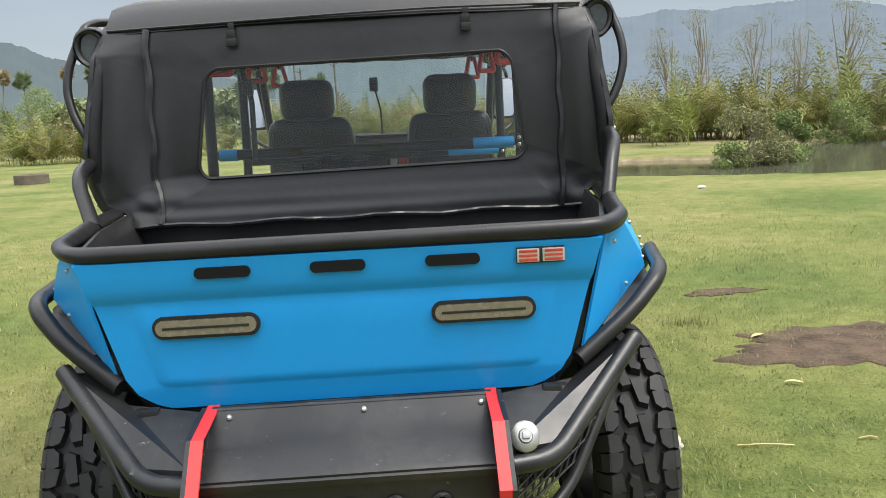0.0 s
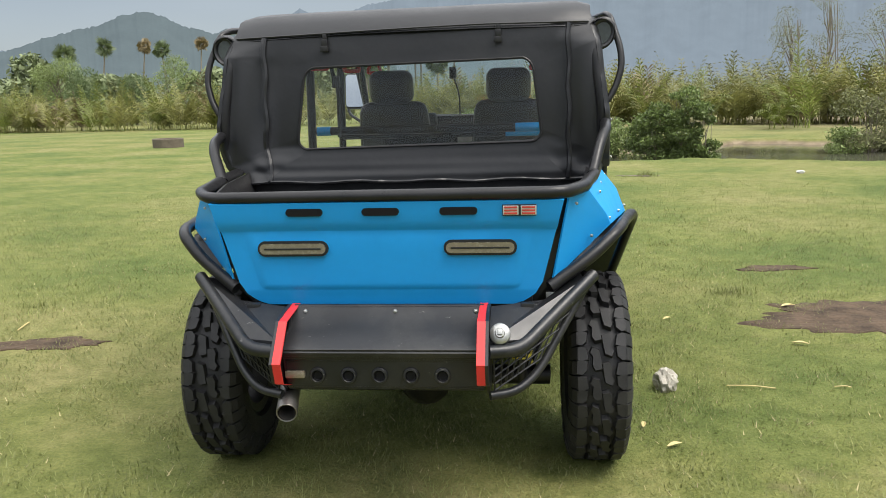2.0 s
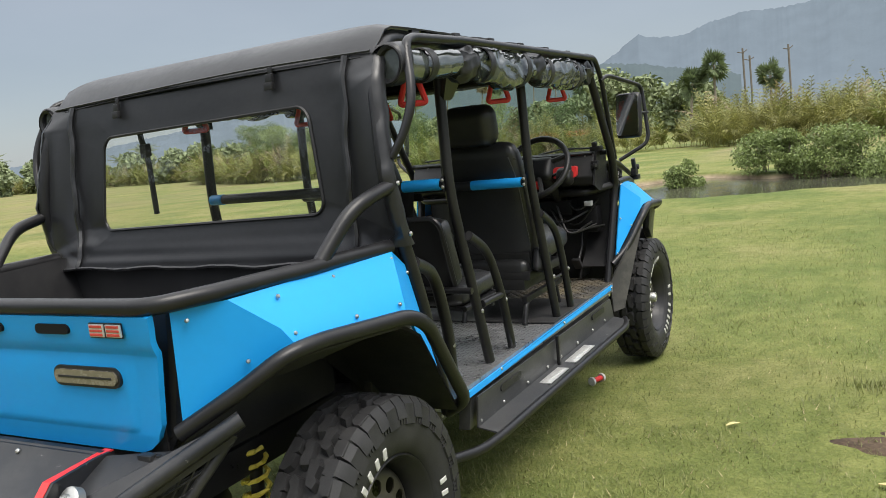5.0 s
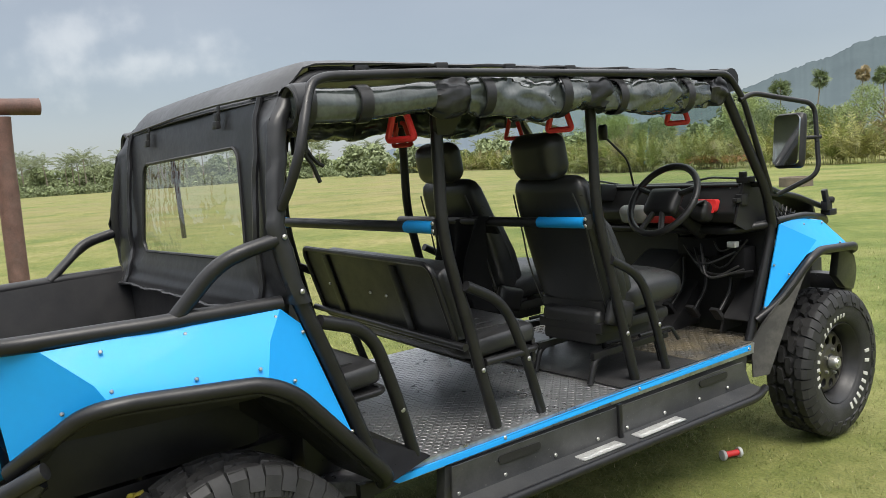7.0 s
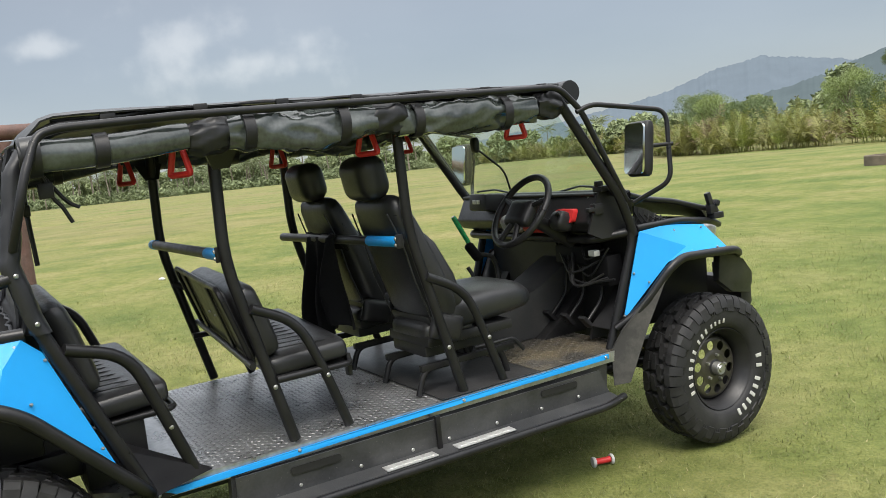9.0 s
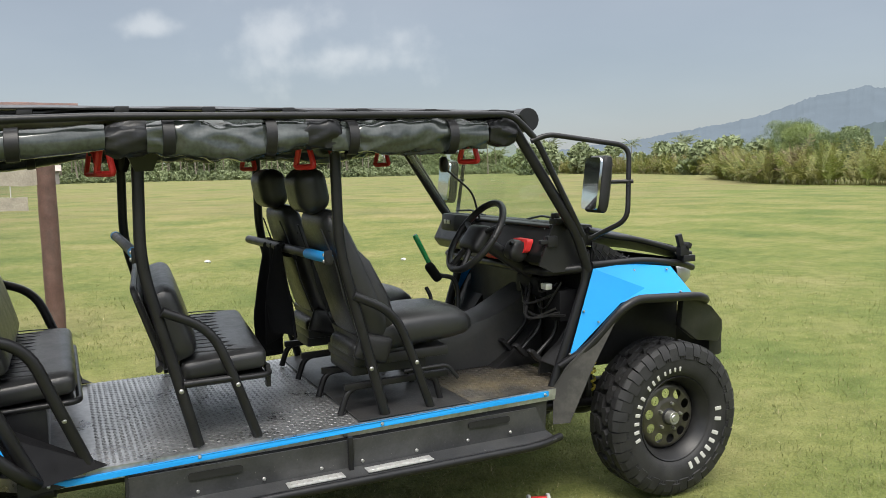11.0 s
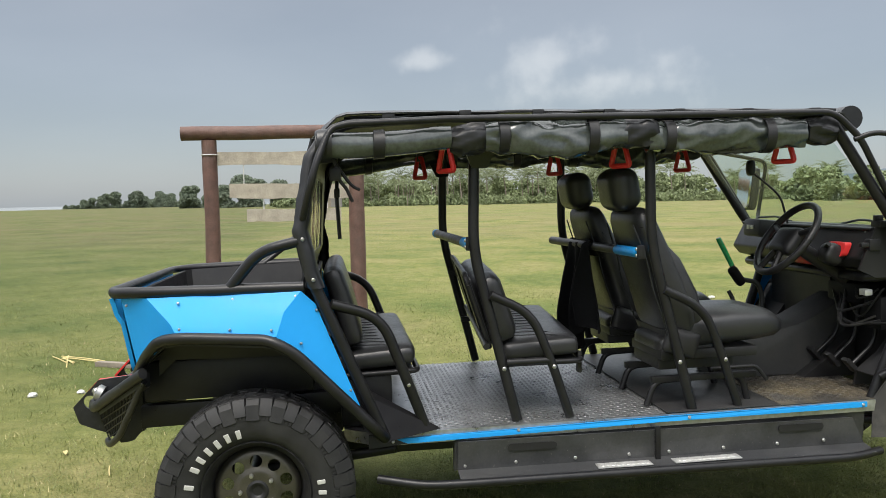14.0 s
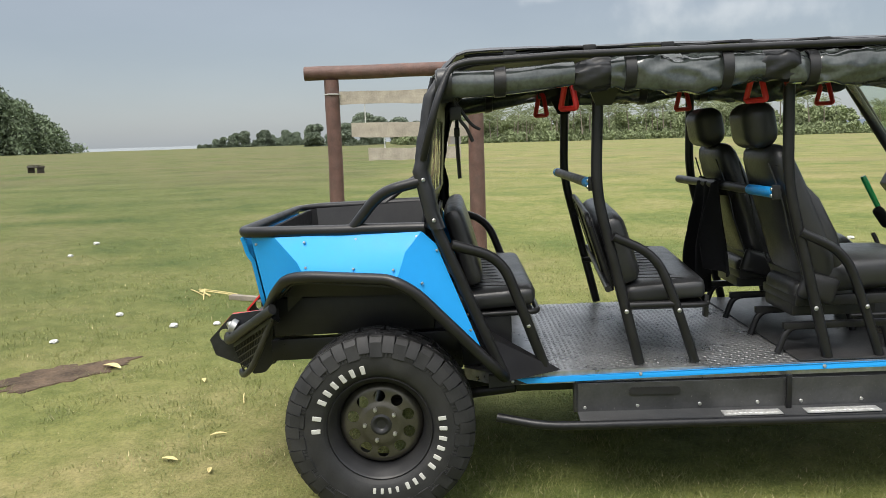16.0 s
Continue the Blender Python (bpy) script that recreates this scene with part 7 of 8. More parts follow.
# box coloured near-black to carry the shade below the dash
part("fuse_box", boxes(((0.34, 2.89, 1.06), (0.26, 0.12, 0.10)), ((0.56, 2.90, 0.98), (0.14, 0.10, 0.16)), bevel=0.012), HOLLOW_SHADE, dash)
part("white_plug", boxes(((0.610, 2.885, 1.012), (0.018, 0.030, 0.038)), bevel=0.004), LITTER, dash, "white connector")
part("grey_plug", boxes(((0.60, 2.80, 1.085), (0.05, 0.03, 0.03)), bevel=0.004), SILVER, dash)
m = Matrix.Translation((0.385, 2.535, 1.342)) @ Matrix.Rotation(radians(54), 4, "X")
bm = bmesh.new()
rim_pts = [m @ Vector((0.198 * math.cos(2 * math.pi * k / 40), 0.198 * math.sin(2 * math.pi * k / 40), 0)) for k in range(40)]
tube(bm, rim_pts + [rim_pts[0]], r=0.0175, bend=0.004, n=12)
sw = part("steering_wheel", bm, PLASTIC, car, "black four-spoke steering wheel")
bm = bmesh.new()
cushion(bm, (0, 0, 0), (0.20, 0.15, 0.06), None, r=0.028)
bm.transform(m @ Matrix.Translation((0, -0.01, -0.01)))
part("horn_pad", bm, PLASTIC, sw, "rounded horn pad")
bm = bmesh.new()
for a in (20, 160, 250, 290):
    c = Vector((math.cos(radians(a)), math.sin(radians(a)), 0))
    tube(bm, [m @ (c * 0.05), m @ (c * 0.195)], r=0.015, n=8)
part("spokes", bm, PLASTIC, sw)
part("column", tubes([m @ Vector((0, 0, -0.03)), m @ Vector((0, 0, -0.36))], r=0.034), PLASTIC, sw)
for x in (0.18, 0.34, 0.50):
    part("pedal", tubes([(x, 2.92, 0.98), (x, 2.90, 0.82), (x, 2.80, 0.72)], r=0.010, bend=0.04), BLACK, car)
    part("pedal_pad", boxes(((x, 2.79, 0.715), (0.055, 0.02, 0.08), turned(35)), bevel=0.006), PLASTIC, car, "worn pedal pad")
part("firewall", boxes(((0, 2.990, 0.90), (1.36, 0.015, 0.72)), bevel=0.003), PLASTIC, car)
part("centre_console", prism(bmesh.new(), [(-0.14, 2.28, 0.60), (-0.14, 2.98, 0.60), (-0.14, 2.98, 1.02), (-0.14, 2.74, 0.88), (-0.14, 2.36, 0.80)], (0.30, 0, 0), bevel=0.03), CONSOLE, car, "grey moulded centre console")
part("seat_shelf", prism(bmesh.new(), [(0.14, 2.70, 0.60), (0.14, 2.97, 0.60), (0.14, 2.97, 0.85), (0.14, 2.84, 0.72)], (0.10, 0, 0), bevel=0.01), PLASTIC, car)
part("gear_lever", tubes([(-0.02, 2.36, 0.74), (-0.02, 2.46, 0.98), (-0.05, 2.44, 1.04)], r=0.011, bend=0.05), PLASTIC, car)
bm = bmesh.new()
cushion(bm, (-0.05, 2.485, 1.120), (0.050, 0.052, 0.12), turned(34), r=0.022, puff=0.01)
pouch = part("bottle_pouch", bm, CLOTH, car, "black fabric bottle pouch on a bent arm")
part("arm", tubes([(-0.05, 2.455, 1.185), (-0.05, 2.50, 1.10), (-0.04, 2.60, 1.085), (-0.03, 2.62, 1.00), (0.0, 2.60, 0.86)], r=0.013, bend=0.05), PLASTIC, pouch)
bm = bmesh.new()
lathe(bm, [(0.0005, -0.085), (0.013, -0.085), (0.0145, 0.04), (0.0145, 0.075), (0.012, 0.085), (0.0005, 0.085)], (0, 0, 0), "Z", 16)
part("green_bottle", bm, GREENGLASS, pouch, "glossy green tube").matrix_local = pose(-0.05, 2.420, 1.255, 26, -4, 0)

# windscreen, interior mirror, wipers
bm = bmesh.new()
prism(bm, [(-0.70, 2.525, 1.865), (0.70, 2.525, 1.865), (0.72, 2.865, 1.39), (-0.72, 2.865, 1.39)], (0, 0.004, 0.004))
ws = part("windscreen", bm, SCREEN, car, "clear flat windscreen", smooth=False)
ws.visible_shadow = False
pane.visible_shadow = False
part("screen_frame", tubes([(-0.70, 2.52, 1.865), (0.70, 2.52, 1.865)], [(-0.72, 2.868, 1.385), (0.72, 2.868, 1.385)], r=0.016), BLACK, car)
tube_part("wiper", [(0.25, 2.88, 1.40), (0.42, 2.875, 1.425), (0.62, 2.87, 1.415)], r=0.006, bend=0.03)
mir = part("rear_view_mirror", tubes([(0.01, 2.74, 1.40), (0.01, 2.70, 1.55), (-0.02, 2.56, 1.68)], r=0.006, bend=0.05), PLASTIC, car, "small mirror on a long stalk")
part("mirror_head", cushion(bmesh.new(), (-0.025, 2.55, 1.705), (0.055, 0.02, 0.085), None, r=0.009), PLASTIC, mir)

# outside mirrors on tube hoops
for s in (1, -1):
    hoop = part("mirror_hoop", tubes([(s * 0.792, 2.63, 1.80), (s * 0.81, 2.71, 1.83), (s * 0.915, 3.07, 1.765), (s * 0.955, 3.03, 1.42), (s * 0.78, 2.93, 1.325)], r=0.0125, bend=0.06), BLACK, car, "black tube hoop with a tall mirror")
    m = Matrix.Translation((s * 0.862, 2.925, 1.590)) @ Matrix.Rotation(radians(-3 * s), 4, "Z") @ Matrix.Rotation(radians(-7), 4, "X")
    bm = bmesh.new()
    cushion(bm, (0, 0, 0), (0.165, 0.05, 0.27), None, r=0.024, cuts=7)
    bm.transform(m)
    case = part("mirror_case", bm, PLASTIC, hoop, "tall black mirror case")
    bm = bmesh.new()
    prism(bm, [m @ Vector((a, -0.041, b)) for a, b in rounded_rect(0.142, 0.245, 0.025, 5)], m.to_3x3() @ Vector((0, 0.012, 0)))
    part("mirror_glass", bm, MIRROR, case, "mirror glass")
    part("mirror_arm", tubes([(s * 0.89, 2.94, 1.60), (s * 0.945, 3.07, 1.60)], r=0.010), BLACK, hoop)

# front end
bm = bmesh.new()
hood = [(0.63, 2.98, 1.335), (0.62, 3.30, 1.315), (0.60, 3.60, 1.250), (0.55, 3.72, 1.17)]
rows = []
for x, y, z in hood:
    rows.append([bm.verts.new((u * x, y, z + 0.03 * (1 - u * u))) for u in (-1, -0.85, -0.5, 0, 0.5, 0.85, 1)])
for a, b in zip(rows, rows[1:]):
    for k in range(6):
        bm.faces.new((a[k], a[k + 1], b[k + 1], b[k]))
bonnet = part("bonnet", solid(bm, 0.02), CANVAS, car, "black vinyl-covered bonnet", angle=50)
part("cowl_box", boxes(((0, 2.99, 1.33), (1.30, 0.10, 0.11)), bevel=0.02), PLASTIC, car)
part("nose", boxes(((0, 3.66, 1.02), (1.02, 0.10, 0.30)), ((0, 3.35, 0.90), (0.95, 0.6, 0.30)), bevel=0.03), PLASTIC, car)
for s in (1, -1):
    F = {"a": (0.772, 2.955, 1.175), "b": (0.735, 3.20, 1.185), "c": (0.705, 3.50, 1.150), "d": (0.725, 3.62, 1.005), "e": (0.815, 3.245, 1.065), "f": (0.86, 3.06, 1.01), "g": (0.745, 2.83, 0.742), "h": (0.835, 3.54, 1.02), "i": (0.84, 3.22, 1.03)}
    bm = bmesh.new()
    v = {k: bm.verts.new((p[0] * s, p[1], p[2])) for k, p in F.items()}
    for f in (("a", "b", "e"), ("a", "e", "f", "g"), ("b", "c", "h", "i", "e"), ("c", "d", "h"), ("e", "i", "f")):
        bm.faces.new([v[k] for k in f])
    p = part("front_panel", solid(bm, 0.008), BLUE, car, "faceted glossy blue front wing", angle=12)
    studs([((x + 0.005) * s, y, z) for x, y, z in ((0.752, 2.828, 0.765), (0.818, 2.950, 0.92), (0.765, 2.90, 0.97), (0.775, 2.98, 1.14), (0.752, 3.22, 1.15), (0.73, 3.45, 1.14), (0.82, 3.27, 1.04), (0.83, 3.46, 1.035))], (s, 0, 0.3), p, r=0.0065)
    FF = [(0.73, 2.80, 0.705), (0.80, 2.90, 0.79), (0.885, 3.05, 0.985), (0.89, 3.14, 1.025), (0.865, 3.56, 1.01), (0.81, 3.66, 0.975), (0.73, 3.70, 0.95)]
    part("front_flare_tube", tubes([(a * s, b, c) for a, b, c in FF], r=0.0225, bend=0.07), BLACK, car)
    bm = bmesh.new()
    a = [bm.verts.new((q[0] * s * 0.985, q[1], q[2] - 0.01)) for q in FF]
    b = [bm.verts.new((0.52 * s, q[1], q[2] - 0.01)) for q in FF]
    c = [bm.verts.new((0.50 * s, q[1], 0.62)) for q in FF]
    for u, w in ((a, b), (b, c)):
        for k in range(len(u) - 1):
            bm.faces.new((u[k], u[k + 1], w[k + 1], w[k]))
    part("wheel_arch", solid(bm, 0.01), PLASTIC, car, "black wheel arch liner")
    bm = bmesh.new()
    prism(bm, [(0.78 * s, 2.80, 0.71), (0.89 * s, 3.03, 0.965), (0.838 * s, 2.905, 0.70), (0.785 * s, 2.812, 0.43), (0.735 * s, 2.76, 0.42), (0.72 * s, 2.77, 0.60)], (-0.01 * s, 0.004, 0))
    part("mud_flap", bm, mat("grey_rubber_flap", (0.040, 0.039, 0.037), 0.8, vary=0.2, scale=14, dust=0.25), car, "grey rubber splash flap")
    part("side_grille", prism(bmesh.new(), [(0.70 * s, 2.99, 1.20), (0.70 * s, 3.0, 1.30), (0.68 * s, 3.10, 1.275), (0.68 * s, 3.24, 1.205)], (-0.012 * s, 0, 0)), PLASTIC, car)
    bm = bmesh.new()
    for k in range(6):
        tube(bm, [(0.708 * s, 2.995 + k * 0.04, 1.20), (0.700 * s, 3.03 + k * 0.04, 1.29 - 0.014 * k)], r=0.004, n=5)
        tube(bm, [(0.708 * s, 3.04 + k * 0.04, 1.20), (0.702 * s, 2.995 + k * 0.035, 1.27 - 0.010 * k)], r=0.004, n=5)
    part("grille_mesh", bm, BLACK, car, "black diamond mesh grille")
    part("wing_tube", tubes([(0.745 * s, 2.96, 1.19), (0.72 * s, 3.30, 1.195), (0.66 * s, 3.62, 1.155), (0.60 * s, 3.74, 1.12)], r=0.018, bend=0.08), BLACK, car)
    part("bonnet_tube", tubes([(0.70 * s, 2.97, 1.36), (0.68 * s, 3.10, 1.325), (0.655 * s, 3.32, 1.295), (0.63 * s, 3.70, 1.200)], r=0.016, bend=0.06), BLACK, car)
    part("bonnet_catch", boxes(((0.685 * s, 3.60, 1.225), (0.040, 0.06, 0.055)), ((0.690 * s, 3.575, 1.280), (0.028, 0.032, 0.075), turned(18)), ((0.680 * s, 3.63, 1.185), (0.06, 0.08, 0.035)), ((0.690 * s, 3.625, 1.255), (0.05, 0.03, 0.03), turned(-25)), bevel=0.006), PLASTIC, car, "black rubber bonnet catch")
    bm = bmesh.new()
    lathe(bm, [(0.0005, 0.05), (0.06, 0.045), (0.075, 0.02), (0.08, -0.03), (0.07, -0.06)], (0.50 * s, 3.72, 1.09), "Y", 24)
    part("headlamp", bm, SILVER, car, "round clear headlamp")
    # front bumper wing
    part("bumper_wing", prism(bmesh.new(), [(0.81 * s, 3.50, 0.985), (0.81 * s, 3.62, 0.98), (0.79 * s, 3.72, 0.93), (0.74 * s, 3.84, 0.84), (0.72 * s, 3.86, 0.78), (0.73 * s, 3.82, 0.72), (0.78 * s, 3.62, 0.76), (0.79 * s, 3.50, 0.84)], (-0.05 * s, 0, 0), bevel=0.012), BLACKSAT, car, "black front bumper corner")
part("front_bumper", boxes(((0, 3.84, 0.72), (1.38, 0.10, 0.18)), bevel=0.03), BLACKSAT, car, "black steel front bumper")
for s in (1, -1):
    part("front_plate", boxes(((0.45 * s, 3.89, 0.80), (0.012, 0.12, 0.16)), bevel=0.004), BLACKSAT, car)


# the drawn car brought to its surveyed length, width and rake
def settle(p):
    x, y, z = p
    k = float(np.interp(y, [-0.7, -0.4, -0.2, 0.0, 0.15, 0.3, 0.4, 1.1, 1.9, 2.8, 3.0], [0.965, 0.975, 0.957, 0.958, 0.978, 0.968, 0.975, 0.960, 0.955, 0.950, 0.945]))
    lean = float(np.interp(y, [-0.6, 0.25, 1.0, 1.7, 2.5], [-0.008, 0.010, 0.025, 0.037, 0.040]))
    dy = float(np.interp(y, [-0.75, -0.55, -0.35, -0.2, 0.0, 0.2, 0.4, 1.1, 1.9, 2.4, 2.75, 2.83, 2.95, 3.2, 3.55, 3.8], [0.0, -0.018, -0.045, -0.030, -0.036, -0.037, -0.033, -0.010, 0.012, 0.030, 0.040, 0.064, 0.070, 0.065, 0.058, 0.050]))
    dz = float(np.interp(y, [-0.75, -0.6, -0.35, -0.1, 0.1, 0.25, 0.4, 0.85, 1.1, 1.9, 2.75, 3.0, 3.6], [-0.070, -0.053, -0.046, -0.040, -0.030, -0.030, -0.020, -0.004, 0.001, 0.008, 0.018, 0.020, 0.010]))
    rear = min(1, max(0, (0.8 - y) / 0.45))
    dy -= 0.022 * rear * min(1, max(0, (z - 1.22) / 0.25))
    dz -= 0.015 * rear * min(1, max(0, (z - 1.4) / 0.3))
    high = rear * min(1, max(0, (z - 1.24) / 0.15))
    dy += 0.04 * min(1, max(0, -x / 0.8)) * high
    dz -= 0.028 * min(1, max(0, (0.3 - x) / 1.1)) * high
    lean -= 0.05 * min(1, max(0, (-x - 0.55) / 0.25)) * high
    return Vector((x * k + lean, y + dy, z + dz))


for ob in car.children_recursive:
    chain = ob
    while chain.parent is not car:
        chain = chain.parent
    if chain.name.startswith("wheel") and not chain.name.startswith("wheel_arch"):
        continue
    m = ob.matrix_basis.copy()
    if (m.translation.length > 1e-6) or ob.data.users > 1:
        ob.location = settle(m.translation)
        continue
    for v in ob.data.vertices:
        v.co = settle(v.co)

# ---- things round the car ----
def gz(x, y):
    return float(ground_z(x, y))


# timber frame with hanging boards
P1, P2 = Vector((-5.20, -1.02, 0)), Vector((-5.26, 0.59, 0))
along = (P2 - P1).normalized()
face_turn = Matrix.Rotation(math.atan2(along.y, along.x), 4, "Z")
frame_ob = thing("timber_sign_frame", "rustic red-brown log frame with weathered hanging boards", "sign frame", (P1.x, P1.y, gz(P1.x, P1.y)))


def log(bm, a, b, r, seed, n=14, rings=9):
    rg = random.Random(seed)
    a, b = Vector(a), Vector(b)
    d = (b - a).normalized()
    u = d.orthogonal().normalized()
    v = d.cross(u)
    rows = []
    for i in range(rings):
        c = a.lerp(b, i / (rings - 1)) + u * rg.uniform(-0.006, 0.006) + v * rg.uniform(-0.006, 0.006)
        rows.append([bm.verts.new(c + (u * math.cos(t) + v * math.sin(t)) * r * (1 + rg.uniform(-0.05, 0.05))) for t in (2 * math.pi * k / n for k in range(n))])
    for p, q in zip(rows, rows[1:]):
        for k in range(n):
            bm.faces.new((p[k], p[(k + 1) % n], q[(k + 1) % n], q[k]))
    bm.faces.new(rows[0])
    bm.faces.new(rows[-1])
    return bm


part("post", log(bmesh.new(), (0, 0, -0.3), (0, 0, 2.28), 0.083, 1), POST, frame_ob)
part("post", log(bmesh.new(), tuple(P2 - P1 + Vector((0, 0, -0.3))), tuple(P2 - P1 + Vector((0, 0, 2.28))), 0.088, 2), POST, frame_ob)
part("beam", log(bmesh.new(), tuple(-along * 0.30 + Vector((0, 0, 2.36))), tuple((P2 - P1) + along * 0.34 + Vector((0, 0, 2.37))), 0.078, 3), POST, frame_ob)
part("lashing", tubes([Vector((0.09 * math.cos(a), 0.09 * math.sin(a), 2.12)) for a in np.linspace(0, 6.28, 14)], r=0.007, bend=0.01, n=6), LITTER, frame_ob, "white cord lashing")


def board(s0, s1, z, h, tilt, seed):
    rg = random.Random(seed)
    bm = bmesh.new()
    m = Matrix.Translation(along * ((s0 + s1) / 2) + Vector((0, 0, z))) @ face_turn @ Matrix.Rotation(radians(tilt), 4, "Y")
    n = 9
    top = [(-(s1 - s0) / 2 + (s1 - s0) * i / n, h / 2 + rg.uniform(-0.008, 0.006)) for i in range(n + 1)]
    bot = [(-(s1 - s0) / 2 + (s1 - s0) * i / n, -h / 2 + rg.uniform(-0.008, 0.008)) for i in range(n, -1, -1)]
    prism(bm, [m @ Vector((x, -0.012, zz)) for x, zz in top + bot], m.to_3x3() @ Vector((0, 0.026, 0)))
    return bm


L = (P2 - P1).length
part("board", board(0.08, L - 0.08, 2.075, 0.15, 0.5, 4), PLANK, frame_ob, "weathered grey plank")
part("board", board(0.20, L - 0.06, 1.705, 0.16, 1.0, 5), PLANK, frame_ob, "weathered grey plank hung on cord")
part("board", board(0.38, L - 0.18, 1.435, 0.14, 0.4, 6), PLANK, frame_ob, "short weathered grey plank hung on cord")
for s, za, zb in ((0.36, 2.01, 1.77), (1.33, 2.01, 1.77), (0.57, 1.64, 1.49), (1.28, 1.64, 1.49)):
    p = along * s
    part("cord", tubes([(p.x, p.y, za), (p.x + 0.004, p.y, zb)], r=0.006, n=6), LITTER, frame_ob)

# round concrete ring out on the field
bm = bmesh.new()
lathe(bm, [(0.47, 0.33), (0.49, 0.35), (0.56, 0.35), (0.58, 0.33), (0.585, -0.05)], (0, 0, 0), "Z", 36)
lathe(bm, [(0.47, 0.33), (0.46, 0.0), (0.0001, 0.05)], (0, 0, 0), "Z", 36)
bmesh.ops.remove_doubles(bm, verts=bm.verts, dist=0.001)
well = finish(bm, "concrete_ring", CONCRETE)
STUMP = (-13.0, 27.8)
well.location = (*STUMP, gz(*STUMP))
tagged(well, "weathered round concrete ring standing in the turf", "well ring")


def lump(name, label, category, at, size, seed, material, n=3):
    bm = bmesh.new()
    bmesh.ops.create_icosphere(bm, subdivisions=n, radius=1.0)
    rg = random.Random(seed)
    off = Vector((rg.uniform(0, 50), rg.uniform(0, 50), rg.uniform(0, 50)))
    for v in bm.verts:
        d = v.co.normalized()
        k = 1 + 0.34 * noise.noise(d * 1.3 + off) + 0.22 * noise.noise(d * 3.7 + off)
        k = min(k, 0.98 / max(0.3, abs(d.dot(Vector((0.6, 0.3, 0.74)).normalized()))))
        v.co = Vector((d.x * size[0], d.y * size[1], d.z * size[2])) * k
    ob = finish(bm, name, material, angle=30)
    ob.location = (at[0], at[1], gz(*at) + size[2] * 0.62)
    return tagged(ob, label, category)


lump("stone", "pale angular stone lying on the turf", "stone", (1.245, 0.80), (0.06, 0.065, 0.072), 5, STONE, 4)
for i, (x, y, s) in enumerate(((-3.43, -2.89, 0.045), (-2.91, -2.19, 0.05), (-2.98, -1.83, 0.04), (-2.39, -3.01, 0.04), (-9.27, -5.66, 0.06), (5.95, 12.98, 0.085), (-7.74, -5.38, 0.05), (-12.27, 3.26, 0.07), (-7.82, 6.08, 0.06), (-10.4, 6.6, 0.06))):
    lump("litter", "crumpled scrap of white plastic on the turf", "litter", (x, y), (s, s * 0.8, s * 0.45), 20 + i, LITTER, 2)

# spool-shaped dog toy of white and red under the sill
toy = thing("plastic_spool", "small white and red plastic spool lying on the turf", "toy", (0.598, 2.80, gz(0.598, 2.80) + 0.027))
m = Matrix.Rotation(radians(72), 4, "Z")
for name, prof, mt in (("core", [(0.0001, -0.045), (0.016, -0.045), (0.016, 0.045), (0.0001, 0.045)], RED), ("flange", [(0.0001, 0.040), (0.026, 0.042), (0.028, 0.050), (0.026, 0.058), (0.0001, 0.062)], LITTER), ("flange", [(0.0001, -0.040), (0.026, -0.042), (0.028, -0.050), (0.026, -0.058), (0.0001, -0.062)], LITTER)):
    bm = bmesh.new()
    lathe(bm, prof, (0, 0, 0), "X", 18)
    bm.transform(m)
    part(name, bm, mt, toy)


def dry_leaf(at, length, turn, label="dry yellow leaf on the ground", material=DRY):
    bm = bmesh.new()
    rows = []
    for i in range(6):
        f = i / 5
        w = length * 0.16 * math.sin(math.pi * (0.06 + 0.9 * f))
        zz = 0.012 + 0.03 * length * math.sin(f * 3)
        rows.append([bm.verts.new((length * (f - 0.5), s * w, zz + abs(s) * w * 0.5)) for s in (-1, 0, 1)])
    for a, b in zip(rows, rows[1:]):
        for k in (0, 1):
            bm.faces.new((a[k], a[k + 1], b[k + 1], b[k]))
    ob = finish(solid(bm, 0.0015), "dry_leaf", material)
    ob.matrix_world = pose(at[0], at[1], gz(*at) + 0.004, 0, 0, turn)
    tagged(ob, label, "leaf", "fallen leaves")


dry_leaf((2.42, 2.54), 0.12, 20)
dry_leaf((-1.58, -2.19), 0.20, 60)
for x, y, l, t in ((1.05, 0.28, 0.07, 80), (1.15, 0.05, 0.08, 30), (0.2, -1.15, 0.10, 70), (-0.15, -1.0, 0.09, 110), (0.35, -0.9, 0.07, 10), (1.5, 2.2, 0.08, 40), (2.2, 1.6, 0.10, 160), (-1.2, -1.4, 0.09, 20)):
    dry_leaf((x, y), l, t)


def stick(a, b, r, material=DRY, label="thin dry stalk on the turf"):
    bm = tubes([(a[0], a[1], gz(*a) + r + 0.006), ((a[0] + b[0]) / 2 + 0.01, (a[1] + b[1]) / 2, gz(*a) + r + 0.014), (b[0], b[1], gz(*b) + r + 0.006)], r=r, bend=0.1, n=6)
    tagged(finish(bm, "stalk", material), label, "stalk", "dry stalks")


stick((1.57, 0.84), (1.81, 0.80), 0.004)
stick((-3.07, 1.91), (-3.11, 2.12), 0.005)
stick((2.12, 0.83), (2.2, 0.82), 0.004)
stick((-0.9, -1.05), (-0.7, -1.0), 0.004)
for i in range(7):
    rg = random.Random(i)
    stick((-4.70 + rg.uniform(-0.1, 0.1), -2.55 + rg.uniform(-0.1, 0.1)), (-4.35 + rg.uniform(-0.3, 0.4), -2.2 + rg.uniform(-0.3, 0.5)), 0.006, label="dry twig of a fallen branch")
bm = boxes(((0, 0, 0.03), (0.50, 0.07, 0.05)), bevel=0.006)
ob = finish(bm, "broken_plank", BARK)
